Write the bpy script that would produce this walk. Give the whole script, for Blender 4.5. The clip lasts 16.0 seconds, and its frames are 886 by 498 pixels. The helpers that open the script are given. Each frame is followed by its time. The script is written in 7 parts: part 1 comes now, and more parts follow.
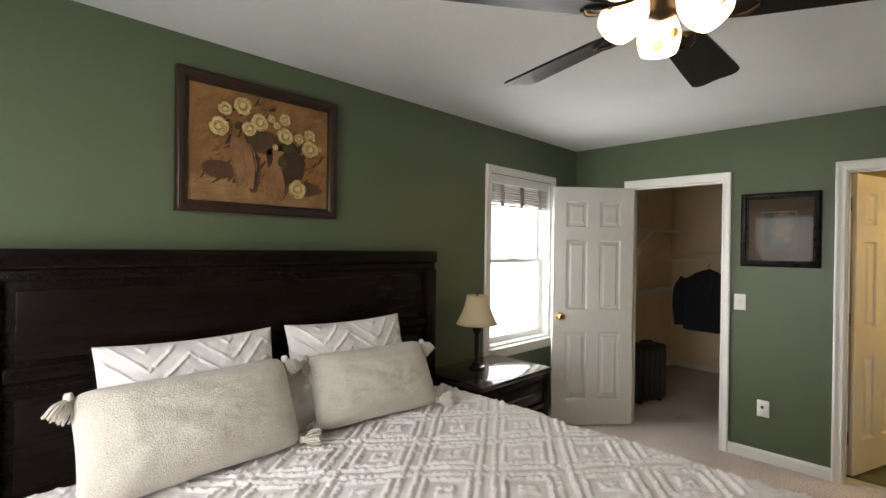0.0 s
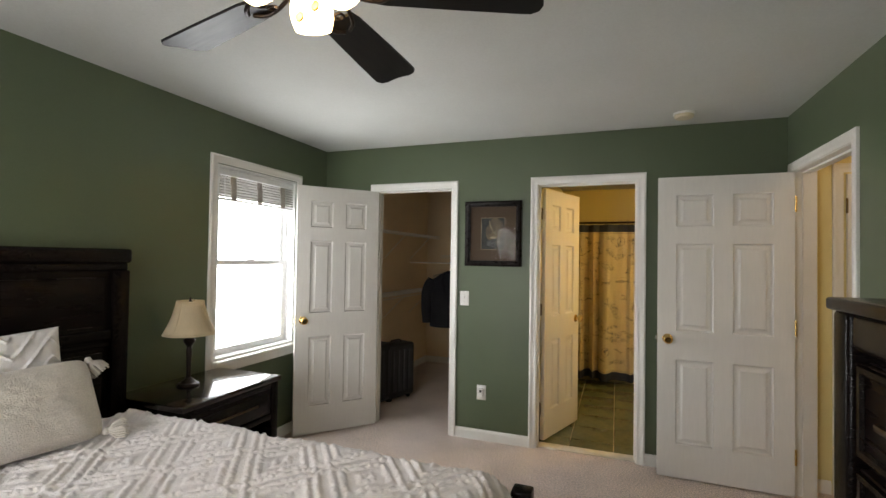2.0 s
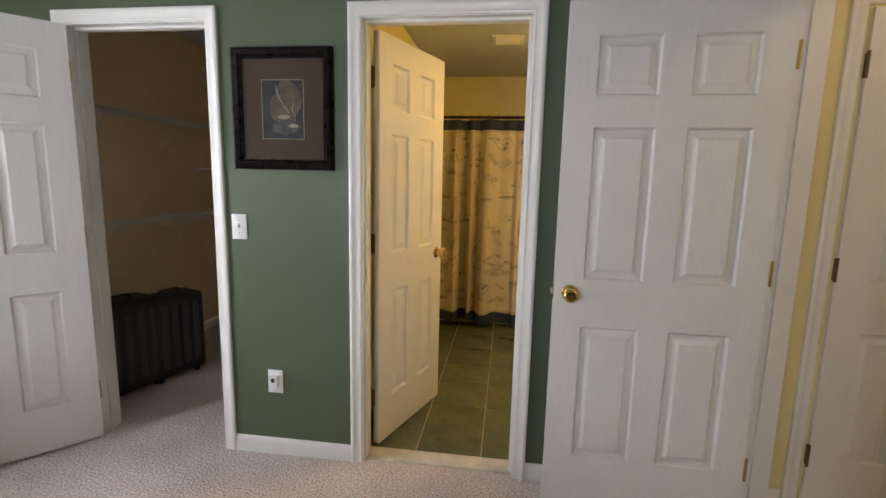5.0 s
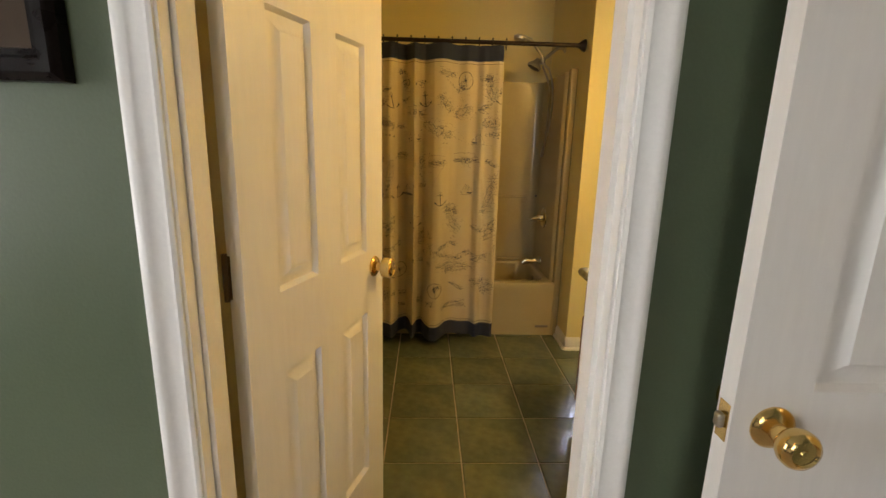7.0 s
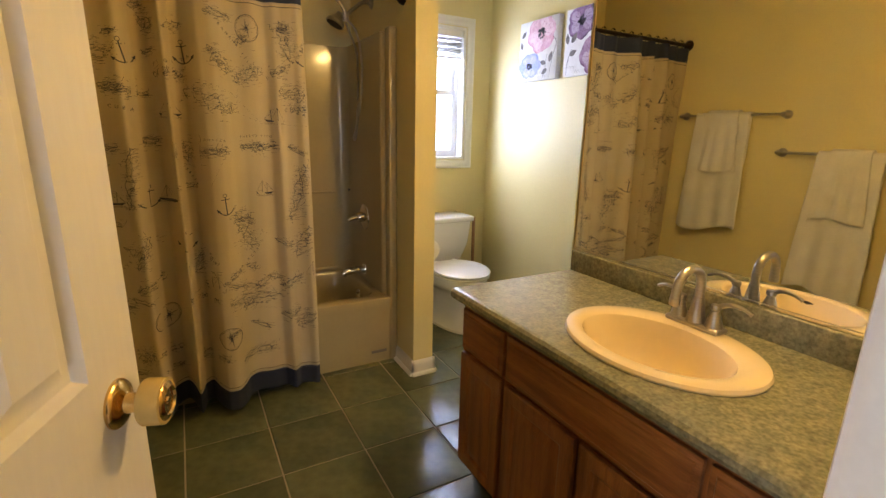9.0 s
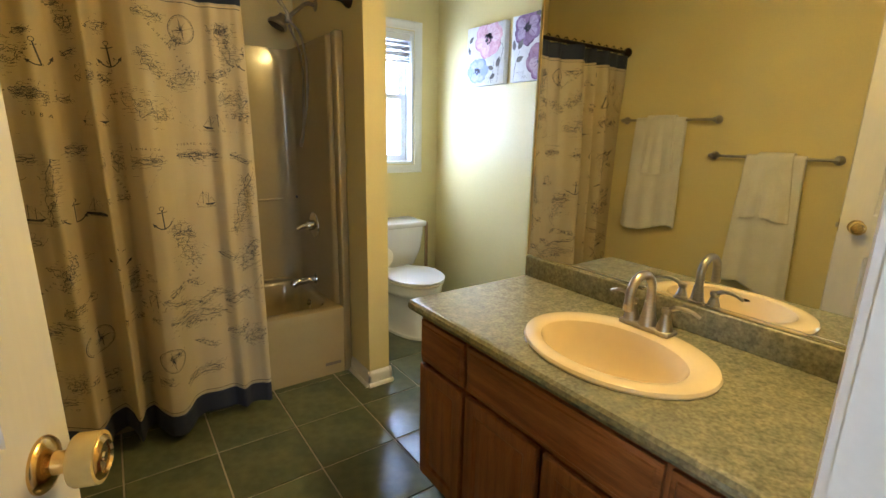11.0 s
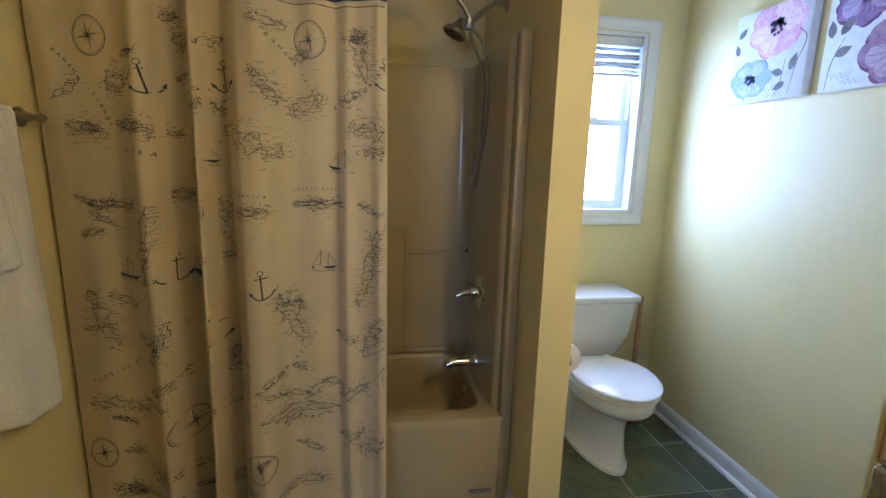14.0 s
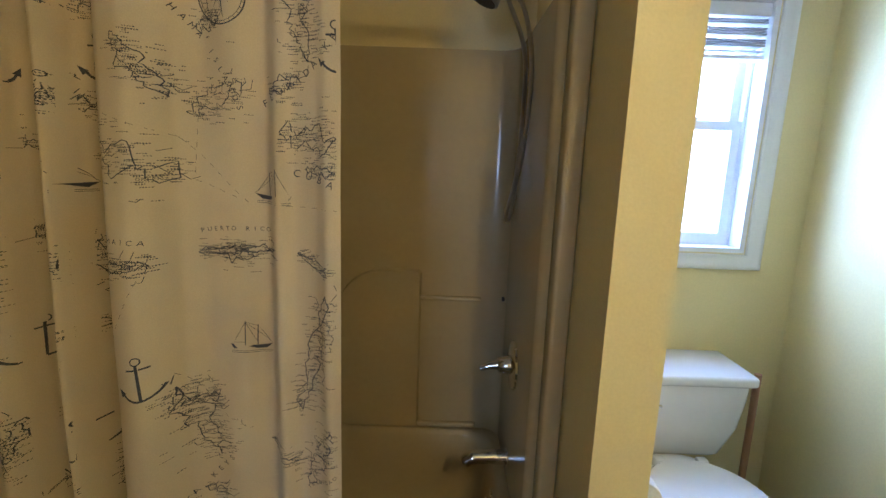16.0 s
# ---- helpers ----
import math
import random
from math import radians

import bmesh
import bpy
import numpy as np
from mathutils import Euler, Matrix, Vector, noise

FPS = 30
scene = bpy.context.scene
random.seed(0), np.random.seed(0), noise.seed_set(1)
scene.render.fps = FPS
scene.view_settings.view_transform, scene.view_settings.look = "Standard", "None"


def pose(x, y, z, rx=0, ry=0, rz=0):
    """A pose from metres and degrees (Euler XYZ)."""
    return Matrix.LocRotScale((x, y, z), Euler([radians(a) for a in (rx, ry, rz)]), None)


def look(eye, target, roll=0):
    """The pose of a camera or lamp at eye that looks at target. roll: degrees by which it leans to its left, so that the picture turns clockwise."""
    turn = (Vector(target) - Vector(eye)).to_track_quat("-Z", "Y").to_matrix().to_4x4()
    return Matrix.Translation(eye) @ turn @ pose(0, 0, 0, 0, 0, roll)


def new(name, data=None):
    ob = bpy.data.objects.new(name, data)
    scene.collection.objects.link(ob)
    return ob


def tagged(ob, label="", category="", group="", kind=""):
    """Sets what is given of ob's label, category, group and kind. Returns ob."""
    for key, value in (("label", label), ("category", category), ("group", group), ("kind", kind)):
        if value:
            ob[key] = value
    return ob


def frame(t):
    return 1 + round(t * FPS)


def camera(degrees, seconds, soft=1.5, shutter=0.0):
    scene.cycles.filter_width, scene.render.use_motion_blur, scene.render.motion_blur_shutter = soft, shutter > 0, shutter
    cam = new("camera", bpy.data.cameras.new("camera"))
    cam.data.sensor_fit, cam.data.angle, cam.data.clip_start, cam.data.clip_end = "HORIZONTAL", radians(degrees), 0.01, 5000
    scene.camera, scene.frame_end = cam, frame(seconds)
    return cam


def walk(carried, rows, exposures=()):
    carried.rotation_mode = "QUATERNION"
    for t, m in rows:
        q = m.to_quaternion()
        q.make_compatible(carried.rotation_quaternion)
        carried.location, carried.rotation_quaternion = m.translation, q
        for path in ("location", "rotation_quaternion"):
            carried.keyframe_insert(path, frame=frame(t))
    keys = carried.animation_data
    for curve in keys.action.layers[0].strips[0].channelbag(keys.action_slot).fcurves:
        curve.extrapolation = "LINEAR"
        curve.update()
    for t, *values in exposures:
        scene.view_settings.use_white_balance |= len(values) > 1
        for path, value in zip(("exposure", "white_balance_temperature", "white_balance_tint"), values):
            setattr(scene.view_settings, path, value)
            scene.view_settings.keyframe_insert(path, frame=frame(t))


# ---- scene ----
cam = camera(86.9, 16.0)
PATH = [
    (0, (0.386, -4.023, 1.511), (-1.039, -2.619, 1.505), 0.8),
    (0.5, (0.437, -4.019, 1.516), (-0.893, -2.525, 1.543), 0.9),
    (1, (0.497, -3.974, 1.505), (-0.629, -2.322, 1.573), 1.0),
    (1.5, (0.555, -3.876, 1.487), (-0.344, -2.091, 1.565), 1.0),
    (2, (0.639, -3.694, 1.462), (-0.058, -1.82, 1.503), 0.9),
    (2.5, (0.723, -3.51, 1.463), (0.155, -1.594, 1.374), 1.0),
    (3, (0.717, -3.264, 1.434), (0.283, -1.32, 1.249), 1.1),
    (3.5, (0.69, -2.999, 1.431), (0.36, -1.038, 1.21), 1.1),
    (4, (0.724, -2.669, 1.417), (0.424, -0.707, 1.171), 1.0),
    (4.2, (0.726, -2.546, 1.412), (0.438, -0.584, 1.147), 1.1),
    (6.3, (0.524, -1.182, 1.36), (0.335, 0.761, 0.926), 1.7),
    (6.4, (0.505, -1.121, 1.37), (0.375, 0.821, 0.912), 1.6),
    (6.5, (0.502, -1.079, 1.368), (0.382, 0.867, 0.922), 1.6),
    (7, (0.456, -0.753, 1.337), (0.531, 1.194, 0.888), 1.5),
    (7.5, (0.412, -0.476, 1.323), (0.665, 1.454, 0.865), 1.5),
    (8, (0.363, -0.238, 1.319), (0.852, 1.645, 0.854), 1.5),
    (8.5, (0.385, -0.074, 1.309), (1.121, 1.724, 0.835), 1.4),
    (9, (0.399, 0.01, 1.298), (1.341, 1.707, 0.817), 1.3),
    (9.5, (0.357, 0.061, 1.296), (1.469, 1.649, 0.806), 1.3),
    (9.7, (0.356, 0.065, 1.291), (1.51, 1.623, 0.8), 1.1),
    (11.8, (0.464, 0.039, 1.34), (1.475, 1.712, 0.916), 1.3),
    (12, (0.484, 0.053, 1.338), (1.411, 1.776, 0.924), 1.4),
    (12.5, (0.537, 0.184, 1.34), (1.332, 1.975, 0.943), 1.7),
    (13, (0.57, 0.408, 1.364), (1.201, 2.267, 0.979), 1.6),
    (13.5, (0.679, 0.583, 1.369), (1.152, 2.489, 0.988), 1.7),
    (14, (0.85, 0.739, 1.368), (1.166, 2.678, 0.992), 1.6),
    (14.5, (0.931, 0.921, 1.348), (1.169, 2.865, 0.941), 1.8),
    (15, (0.975, 1.126, 1.352), (1.146, 3.058, 0.867), 2.0),
    (15.5, (1.02, 1.255, 1.378), (1.079, 3.191, 0.879), 2.1),
    (16, (1.103, 1.312, 1.41), (1.104, 3.279, 1.048), 2.0),
]
EXPOSURES = [(0, -0.32, 7200, 12), (1.2, -0.32, 7200, 12), (2.2, -0.2, 6950, 12), (4.2, -0.06, 6700, 15), (6.4, -0.1, 6150, 15), (7.0, -0.05, 6950, 14), (8.0, -0.07, 6950, 20), (9.0, -0.17, 6400, 20), (9.7, -0.17, 6100, 17), (11.8, -0.05, 5300, 8), (13.0, -0.1, 4950, 9), (14.5, -0.27, 4450, 19), (16, -0.25, 4550, 15)]
walk(cam, [(t, look(eye, target, roll)) for t, eye, target, roll in PATH], EXPOSURES)

# ---- world and lights ----
sky_world = bpy.data.worlds.new("sky")
scene.world = sky_world
sky_world.use_nodes = True
wn = sky_world.node_tree
sky_tex = wn.nodes.new("ShaderNodeTexSky")
sky_tex.sky_type = "NISHITA"
sky_tex.sun_disc = False
sky_tex.sun_elevation = radians(50)
sky_tex.sun_rotation = radians(160)
wn.links.new(sky_tex.outputs[0], wn.nodes["Background"].inputs[0])
wn.nodes["Background"].inputs[1].default_value = 0.15


def lamp_area(name, m, sx, sy, watts, colour):
    d = bpy.data.lights.new(name, "AREA")
    d.shape, d.size, d.size_y, d.energy, d.color = "RECTANGLE", sx, sy, watts, colour
    ob = new(name, d)
    ob.matrix_world = m
    return ob


def lamp_point(name, place, radius, watts, colour):
    d = bpy.data.lights.new(name, "POINT")
    d.shadow_soft_size, d.energy, d.color = radius, watts, colour
    ob = new(name, d)
    ob.location = place
    return ob


DAY = (0.91, 0.965, 1.03)
WARM = (1.0, 0.63, 0.27)
sun_data = bpy.data.lights.new("sun", "SUN")
sun_data.energy, sun_data.angle, sun_data.color = 1.5, radians(10), (1.0, 0.95, 0.88)
sun_lamp = new("sun", sun_data)
sun_lamp.matrix_world = look((0, -6, 10), (0, 0, 0))
# daylight entering through the three windows
lamp_area("daylight_west", look((-2.045, -0.852, 1.412), (0, -0.852, 1.412)), 0.80, 1.30, 34, DAY)
lamp_area("daylight_south", look((-0.775, -4.84, 1.45), (-0.775, 0, 0.2)), 1.28, 1.22, 38, DAY)
# unseen lamp, added because the hall is lit warm
lamp_point("hall_light", (2.5, -1.0, 2.3), 0.08, 8, (1.0, 0.74, 0.45))
lamp_area("daylight_bath", look((2.02, 3.21, 1.565), (2.02, 0, 1.565)), 0.56, 1.0, 46, (0.62, 0.72, 1.0))


# ---- materials ----
def material(name, colour, rough=0.5, metal=0.0, colour2=None, scale=8.0, bump=0.0, bump_scale=60.0, grain=None, detail=4.0,
             fine=0.06, spec=0.5, trans=0.0, emit=None, emit_strength=0.0, sheen=0.0, coat=0.0, object_vary=0.0):
    """Procedural surface: two scales of colour change (soft patches, fine grain), uneven gloss and a relief."""
    m = bpy.data.materials.new(name)
    m.use_nodes = True
    t = m.node_tree
    n, ln = t.nodes, t.links
    b = n["Principled BSDF"]
    b.inputs["Metallic"].default_value = metal
    b.inputs["Specular IOR Level"].default_value = spec
    b.inputs["Transmission Weight"].default_value = trans
    b.inputs["Coat Weight"].default_value = coat
    b.inputs["Sheen Weight"].default_value = sheen
    co = n.new("ShaderNodeTexCoord")
    mp = n.new("ShaderNodeMapping")
    ln.new(co.outputs["Object"], mp.inputs[0])
    if grain:
        mp.inputs["Scale"].default_value = grain
    big = n.new("ShaderNodeTexNoise")
    big.inputs["Scale"].default_value = scale
    big.inputs["Detail"].default_value = detail
    ln.new(mp.outputs[0], big.inputs["Vector"])
    ramp = n.new("ShaderNodeValToRGB")
    c2 = colour2 or tuple(c * 0.9 for c in colour)
    ramp.color_ramp.elements[0].position, ramp.color_ramp.elements[1].position = 0.35, 0.65
    ramp.color_ramp.elements[0].color, ramp.color_ramp.elements[1].color = (*c2, 1), (*colour, 1)
    ln.new(big.outputs[0], ramp.inputs[0])
    small = n.new("ShaderNodeTexNoise")
    small.inputs["Scale"].default_value = bump_scale
    small.inputs["Detail"].default_value = 3
    ln.new(mp.outputs[0], small.inputs["Vector"])
    hsv = n.new("ShaderNodeHueSaturation")
    rng = n.new("ShaderNodeMapRange")
    rng.inputs["From Min"].default_value, rng.inputs["From Max"].default_value = 0.3, 0.7
    rng.inputs["To Min"].default_value, rng.inputs["To Max"].default_value = 1 - fine, 1 + fine
    ln.new(small.outputs[0], rng.inputs["Value"])
    ln.new(ramp.outputs[0], hsv.inputs["Color"])
    if object_vary:
        info = n.new("ShaderNodeObjectInfo")
        vr = n.new("ShaderNodeMapRange")
        vr.inputs["To Min"].default_value, vr.inputs["To Max"].default_value = 1 - object_vary, 1 + object_vary
        ln.new(info.outputs["Random"], vr.inputs["Value"])
        mul = n.new("ShaderNodeMath")
        mul.operation = "MULTIPLY"
        ln.new(rng.outputs[0], mul.inputs[0])
        ln.new(vr.outputs[0], mul.inputs[1])
        ln.new(mul.outputs[0], hsv.inputs["Value"])
    else:
        ln.new(rng.outputs[0], hsv.inputs["Value"])
    ln.new(hsv.outputs[0], b.inputs["Base Color"])
    rr = n.new("ShaderNodeMapRange")
    rr.inputs["To Min"].default_value, rr.inputs["To Max"].default_value = max(0.02, rough * 0.85), min(1, rough * 1.15)
    ln.new(big.outputs[0], rr.inputs["Value"])
    ln.new(rr.outputs[0], b.inputs["Roughness"])
    if bump:
        bp = n.new("ShaderNodeBump")
        bp.inputs["Strength"].default_value = 1.0
        bp.inputs["Distance"].default_value = bump
        ln.new(small.outputs[0], bp.inputs["Height"])
        ln.new(bp.outputs[0], b.inputs["Normal"])
    if emit:
        b.inputs["Emission Color"].default_value = (*emit, 1)
        b.inputs["Emission Strength"].default_value = emit_strength
    return m


def cloth_through(name, colour, share, **kw):
    """Thin cloth that lets part of the light through."""
    m = material(name, colour, **kw)
    t = m.node_tree
    tr = t.nodes.new("ShaderNodeBsdfTranslucent")
    tr.inputs[0].default_value = (*colour, 1)
    mix = t.nodes.new("ShaderNodeMixShader")
    mix.inputs[0].default_value = share
    t.links.new(t.nodes["Principled BSDF"].outputs[0], mix.inputs[1])
    t.links.new(tr.outputs[0], mix.inputs[2])
    t.links.new(mix.outputs[0], t.nodes["Material Output"].inputs[0])
    return m


GREEN = material("green_wall_paint", (0.100, 0.127, 0.073), rough=0.40, colour2=(0.092, 0.118, 0.067), scale=1.5, bump=0.0004, bump_scale=160, fine=0.03, spec=0.45)
CREAM = material("cream_yellow_wall_paint", (0.74, 0.635, 0.31), rough=0.45, colour2=(0.71, 0.605, 0.285), scale=1.5, bump=0.0004, bump_scale=160, fine=0.03)
BEIGE = material("beige_closet_paint", (0.84, 0.66, 0.43), rough=0.6, scale=1.5, bump=0.0004, bump_scale=160, fine=0.03)
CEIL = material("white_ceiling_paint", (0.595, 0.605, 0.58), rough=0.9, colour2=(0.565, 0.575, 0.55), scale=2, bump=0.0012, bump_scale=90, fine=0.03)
TRIM = material("white_trim_paint", (0.80, 0.78, 0.74), rough=0.38, colour2=(0.76, 0.74, 0.69), scale=3, bump=0.0002, bump_scale=120, fine=0.02)
DOORW = material("white_door_paint", (0.73, 0.71, 0.67), rough=0.40, colour2=(0.715, 0.695, 0.655), scale=2.5, bump=0.0003, bump_scale=90, grain=(1, 1, 0.12), fine=0.02)
CARPET = material("pink_beige_carpet", (0.80, 0.67, 0.60), rough=0.97, colour2=(0.64, 0.525, 0.465), scale=2.2, bump=0.024, bump_scale=100, fine=0.42, spec=0.1, sheen=0.3, detail=6)
TILE = material("green_slate_tile", (0.135, 0.145, 0.080), rough=0.22, colour2=(0.090, 0.108, 0.068), scale=5, bump=0.0008, bump_scale=26, fine=0.12, object_vary=0.14)
GROUT = material("sand_grout", (0.34, 0.29, 0.20), rough=0.9, scale=20, bump=0.0008, bump_scale=300)
MARBLE = material("pale_marble", (0.66, 0.62, 0.54), rough=0.3, colour2=(0.48, 0.45, 0.40), scale=9, fine=0.04)
ESPRESSO = material("espresso_wood", (0.0060, 0.0040, 0.0036), rough=0.24, colour2=(0.0050, 0.0032, 0.0029), scale=5, grain=(1, 6, 9), bump=0.0003, bump_scale=40, fine=0.2, spec=0.14)
ESPRESSO2 = material("espresso_wood_panel", (0.0072, 0.0047, 0.0040), rough=0.28, colour2=(0.0070, 0.0040, 0.0033), scale=4, grain=(6, 1, 9), bump=0.0003, bump_scale=40, fine=0.22, spec=0.13)
OAK = material("stained_oak", (0.30, 0.115, 0.034), rough=0.36, colour2=(0.17, 0.058, 0.016), scale=4, grain=(9, 9, 0.7), bump=0.0006, bump_scale=40, fine=0.18, detail=7)
OAKH = material("stained_oak_across", (0.31, 0.12, 0.036), rough=0.36, colour2=(0.17, 0.058, 0.016), scale=4, grain=(9, 0.7, 9), bump=0.0006, bump_scale=40, fine=0.18, detail=7)
LAMINATE = material("mottled_green_laminate", (0.255, 0.245, 0.165), rough=0.20, colour2=(0.175, 0.178, 0.128), scale=30, bump=0.0001, bump_scale=110, fine=0.30, detail=10)
ALMOND = material("almond_porcelain", (0.80, 0.66, 0.42), rough=0.10, scale=2, fine=0.01, coat=0.4)
TUBM = material("bone_fibreglass", (0.42, 0.345, 0.190), rough=0.15, colour2=(0.39, 0.32, 0.172), scale=3, fine=0.02, coat=0.25)
WHITEP = material("white_porcelain", (0.82, 0.81, 0.79), rough=0.10, scale=2, fine=0.01, coat=0.4)
PLASTIC = material("white_plastic", (0.80, 0.79, 0.76), rough=0.35, scale=5, fine=0.02)
BRASS = material("polished_brass", (0.75, 0.52, 0.20), rough=0.18, metal=1, colour2=(0.62, 0.42, 0.15), scale=30, fine=0.05)
DARKBRASS = material("tarnished_brass", (0.16, 0.11, 0.06), rough=0.35, metal=1, scale=30)
NICKEL = material("brushed_nickel", (0.48, 0.45, 0.40), rough=0.30, metal=1, scale=20, grain=(1, 1, 12), fine=0.06)
CHROME = material("chrome", (0.75, 0.75, 0.75), rough=0.07, metal=1, scale=20, fine=0.02)
BRONZE = material("oil_rubbed_bronze", (0.035, 0.026, 0.022), rough=0.35, metal=0.8, scale=20, fine=0.15)
BLACK = material("black_plastic", (0.012, 0.012, 0.013), rough=0.45, scale=30, bump=0.0006, bump_scale=120, fine=0.2)
GREYP = material("grey_fabric_panel", (0.045, 0.045, 0.05), rough=0.6, scale=30, bump=0.0006, bump_scale=200, fine=0.2)
BLACKCLOTH = material("black_wool", (0.012, 0.012, 0.015), rough=0.95, scale=14, bump=0.002, bump_scale=90, fine=0.3)
WIRE = material("white_coated_wire", (0.72, 0.70, 0.66), rough=0.4, scale=10)
QUILT = material("white_tufted_cotton", (0.90, 0.86, 0.855), rough=0.95, colour2=(0.84, 0.79, 0.775), scale=7, bump=0.0030, bump_scale=240, fine=0.07, sheen=0.25)
SHAM = material("white_cotton_sham", (0.86, 0.83, 0.82), rough=0.95, colour2=(0.80, 0.755, 0.74), scale=8, bump=0.0028, bump_scale=240, fine=0.06, sheen=0.25)
BOUCLE = material("cream_boucle", (0.66, 0.605, 0.53), rough=1.0, colour2=(0.64, 0.585, 0.51), scale=40, bump=0.0060, bump_scale=190, fine=0.12, sheen=0.35)
SHEET = material("grey_satin_sheet", (0.56, 0.53, 0.52), rough=0.5, colour2=(0.46, 0.43, 0.42), scale=9, bump=0.002, bump_scale=12, fine=0.08)
TOWEL = material("white_terry", (0.80, 0.77, 0.72), rough=1.0, colour2=(0.74, 0.71, 0.66), scale=10, bump=0.004, bump_scale=260, fine=0.08, sheen=0.4)
SHADE = cloth_through("cream_lampshade_cloth", (0.78, 0.66, 0.46), 0.45, rough=0.9, scale=8, bump=0.0006, bump_scale=200, grain=(1, 1, 0.2))
CURTAIN = cloth_through("ivory_curtain_cloth", (0.56, 0.475, 0.305), 0.05, rough=0.85, colour2=(0.52, 0.435, 0.275), scale=6, bump=0.0005, bump_scale=420, fine=0.05)
NAVY = material("navy_curtain_cloth", (0.022, 0.030, 0.060), rough=0.85, scale=10, bump=0.0005, bump_scale=420, fine=0.1)
INK = material("blue_black_print", (0.030, 0.034, 0.052), rough=0.85, scale=40, colour2=(0.055, 0.06, 0.08), fine=0.2)
VINYL = material("white_vinyl", (0.80, 0.80, 0.79), rough=0.3, scale=5, fine=0.02)
BLIND = cloth_through("white_blind_slat", (0.55, 0.54, 0.50), 0.05, rough=0.5, scale=5, fine=0.03)
TAPE = cloth_through("brown_blind_tape", (0.55, 0.50, 0.44), 0.35, rough=0.9, scale=60, bump=0.0005, bump_scale=300, fine=0.2)
FANW = material("black_fan_blade", (0.008, 0.0075, 0.0075), rough=0.42, colour2=(0.011, 0.010, 0.009), scale=6, grain=(1, 9, 1), fine=0.15, spec=0.2)
TOPWOOD = material("polished_espresso_top", (0.010, 0.0055, 0.0045), rough=0.16, colour2=(0.007, 0.004, 0.0035), scale=5, grain=(6, 1, 9), fine=0.2, spec=0.5, coat=0.5)
FROST = material("lit_frosted_glass", (0.9, 0.85, 0.75), rough=0.4, scale=6, emit=(1.0, 0.70, 0.36), emit_strength=12.0)
PAPERW = material("white_paper", (0.82, 0.80, 0.76), rough=0.95, scale=30, bump=0.001, bump_scale=120)
CORE = material("cardboard", (0.20, 0.13, 0.07), rough=0.95, scale=30)
WOODL = material("light_wood_stick", (0.36, 0.20, 0.10), rough=0.6, scale=8, grain=(9, 9, 1))
MIRROR = material("mirror_glass", (0.86, 0.88, 0.86), rough=0.012, metal=1, scale=1, fine=0.0)
GOLD = material("gold_channel", (0.62, 0.48, 0.24), rough=0.3, metal=1, scale=30)


def glass_material():
    m = bpy.data.materials.new("window_glass")
    m.use_nodes = True
    b = m.node_tree.nodes["Principled BSDF"]
    b.inputs["Base Color"].default_value = (0.95, 0.97, 0.97, 1)
    b.inputs["Roughness"].default_value = 0.0
    b.inputs["Transmission Weight"].default_value = 1.0
    b.inputs["IOR"].default_value = 1.03
    return m


GLASS = glass_material()


# ---- mesh helpers ----
def box(bm, x0, x1, y0, y1, z0, z1):
    """A box of six faces added to bm."""
    v = [bm.verts.new((x, y, z)) for z in (z0, z1) for y in (y0, y1) for x in (x0, x1)]
    for q in ((0, 2, 3, 1), (4, 5, 7, 6), (0, 1, 5, 4), (2, 6, 7, 3), (0, 4, 6, 2), (1, 3, 7, 5)):
        bm.faces.new([v[i] for i in q])


def rbox(x0, x1, y0, y1, z0, z1, r=0.004, seg=2):
    """A box with rounded edges, as a bmesh of its own."""
    bm = bmesh.new()
    box(bm, x0, x1, y0, y1, z0, z1)
    bmesh.ops.bevel(bm, geom=bm.edges[:], offset=r, segments=seg, affect="EDGES", profile=0.5)
    return bm


def lathe(profile, steps=32, axis="z", bm=None, at=(0, 0, 0)):
    """Turned shape from (radius, height) pairs."""
    bm = bm or bmesh.new()
    rings = []
    for r, h in profile:
        ring = []
        for k in range(steps):
            a = 2 * math.pi * k / steps
            p = (r * math.cos(a), r * math.sin(a), h)
            if axis == "y":
                p = (p[0], p[2], p[1])
            if axis == "x":
                p = (p[2], p[0], p[1])
            ring.append(bm.verts.new(Vector(p) + Vector(at)))
        rings.append(ring)
    for a, b in zip(rings, rings[1:]):
        for k in range(steps):
            bm.faces.new((a[k], a[(k + 1) % steps], b[(k + 1) % steps], b[k]))
    for ring, rad in ((rings[0], profile[0][0]), (rings[-1], profile[-1][0])):
        if rad > 1e-4:
            bm.faces.new(ring)
    return bm


def tube(points, radius, steps=10, bm=None):
    """A round bar along points; radius a number or one per point."""
    bm = bm or bmesh.new()
    pts = [Vector(p) for p in points]
    rad = radius if isinstance(radius, (list, tuple)) else [radius] * len(pts)
    rings, side = [], None
    for i, p in enumerate(pts):
        d = (pts[min(i + 1, len(pts) - 1)] - pts[max(i - 1, 0)]).normalized()
        if side is None:
            side = d.orthogonal().normalized()
        side = (side - d * side.dot(d)).normalized()
        up = d.cross(side)
        rings.append([bm.verts.new(p + rad[i] * (math.cos(2 * math.pi * k / steps) * side + math.sin(2 * math.pi * k / steps) * up)) for k in range(steps)])
    for a, b in zip(rings, rings[1:]):
        for k in range(steps):
            bm.faces.new((a[k], a[(k + 1) % steps], b[(k + 1) % steps], b[k]))
    bm.faces.new(rings[0][::-1])
    bm.faces.new(rings[-1])
    return bm


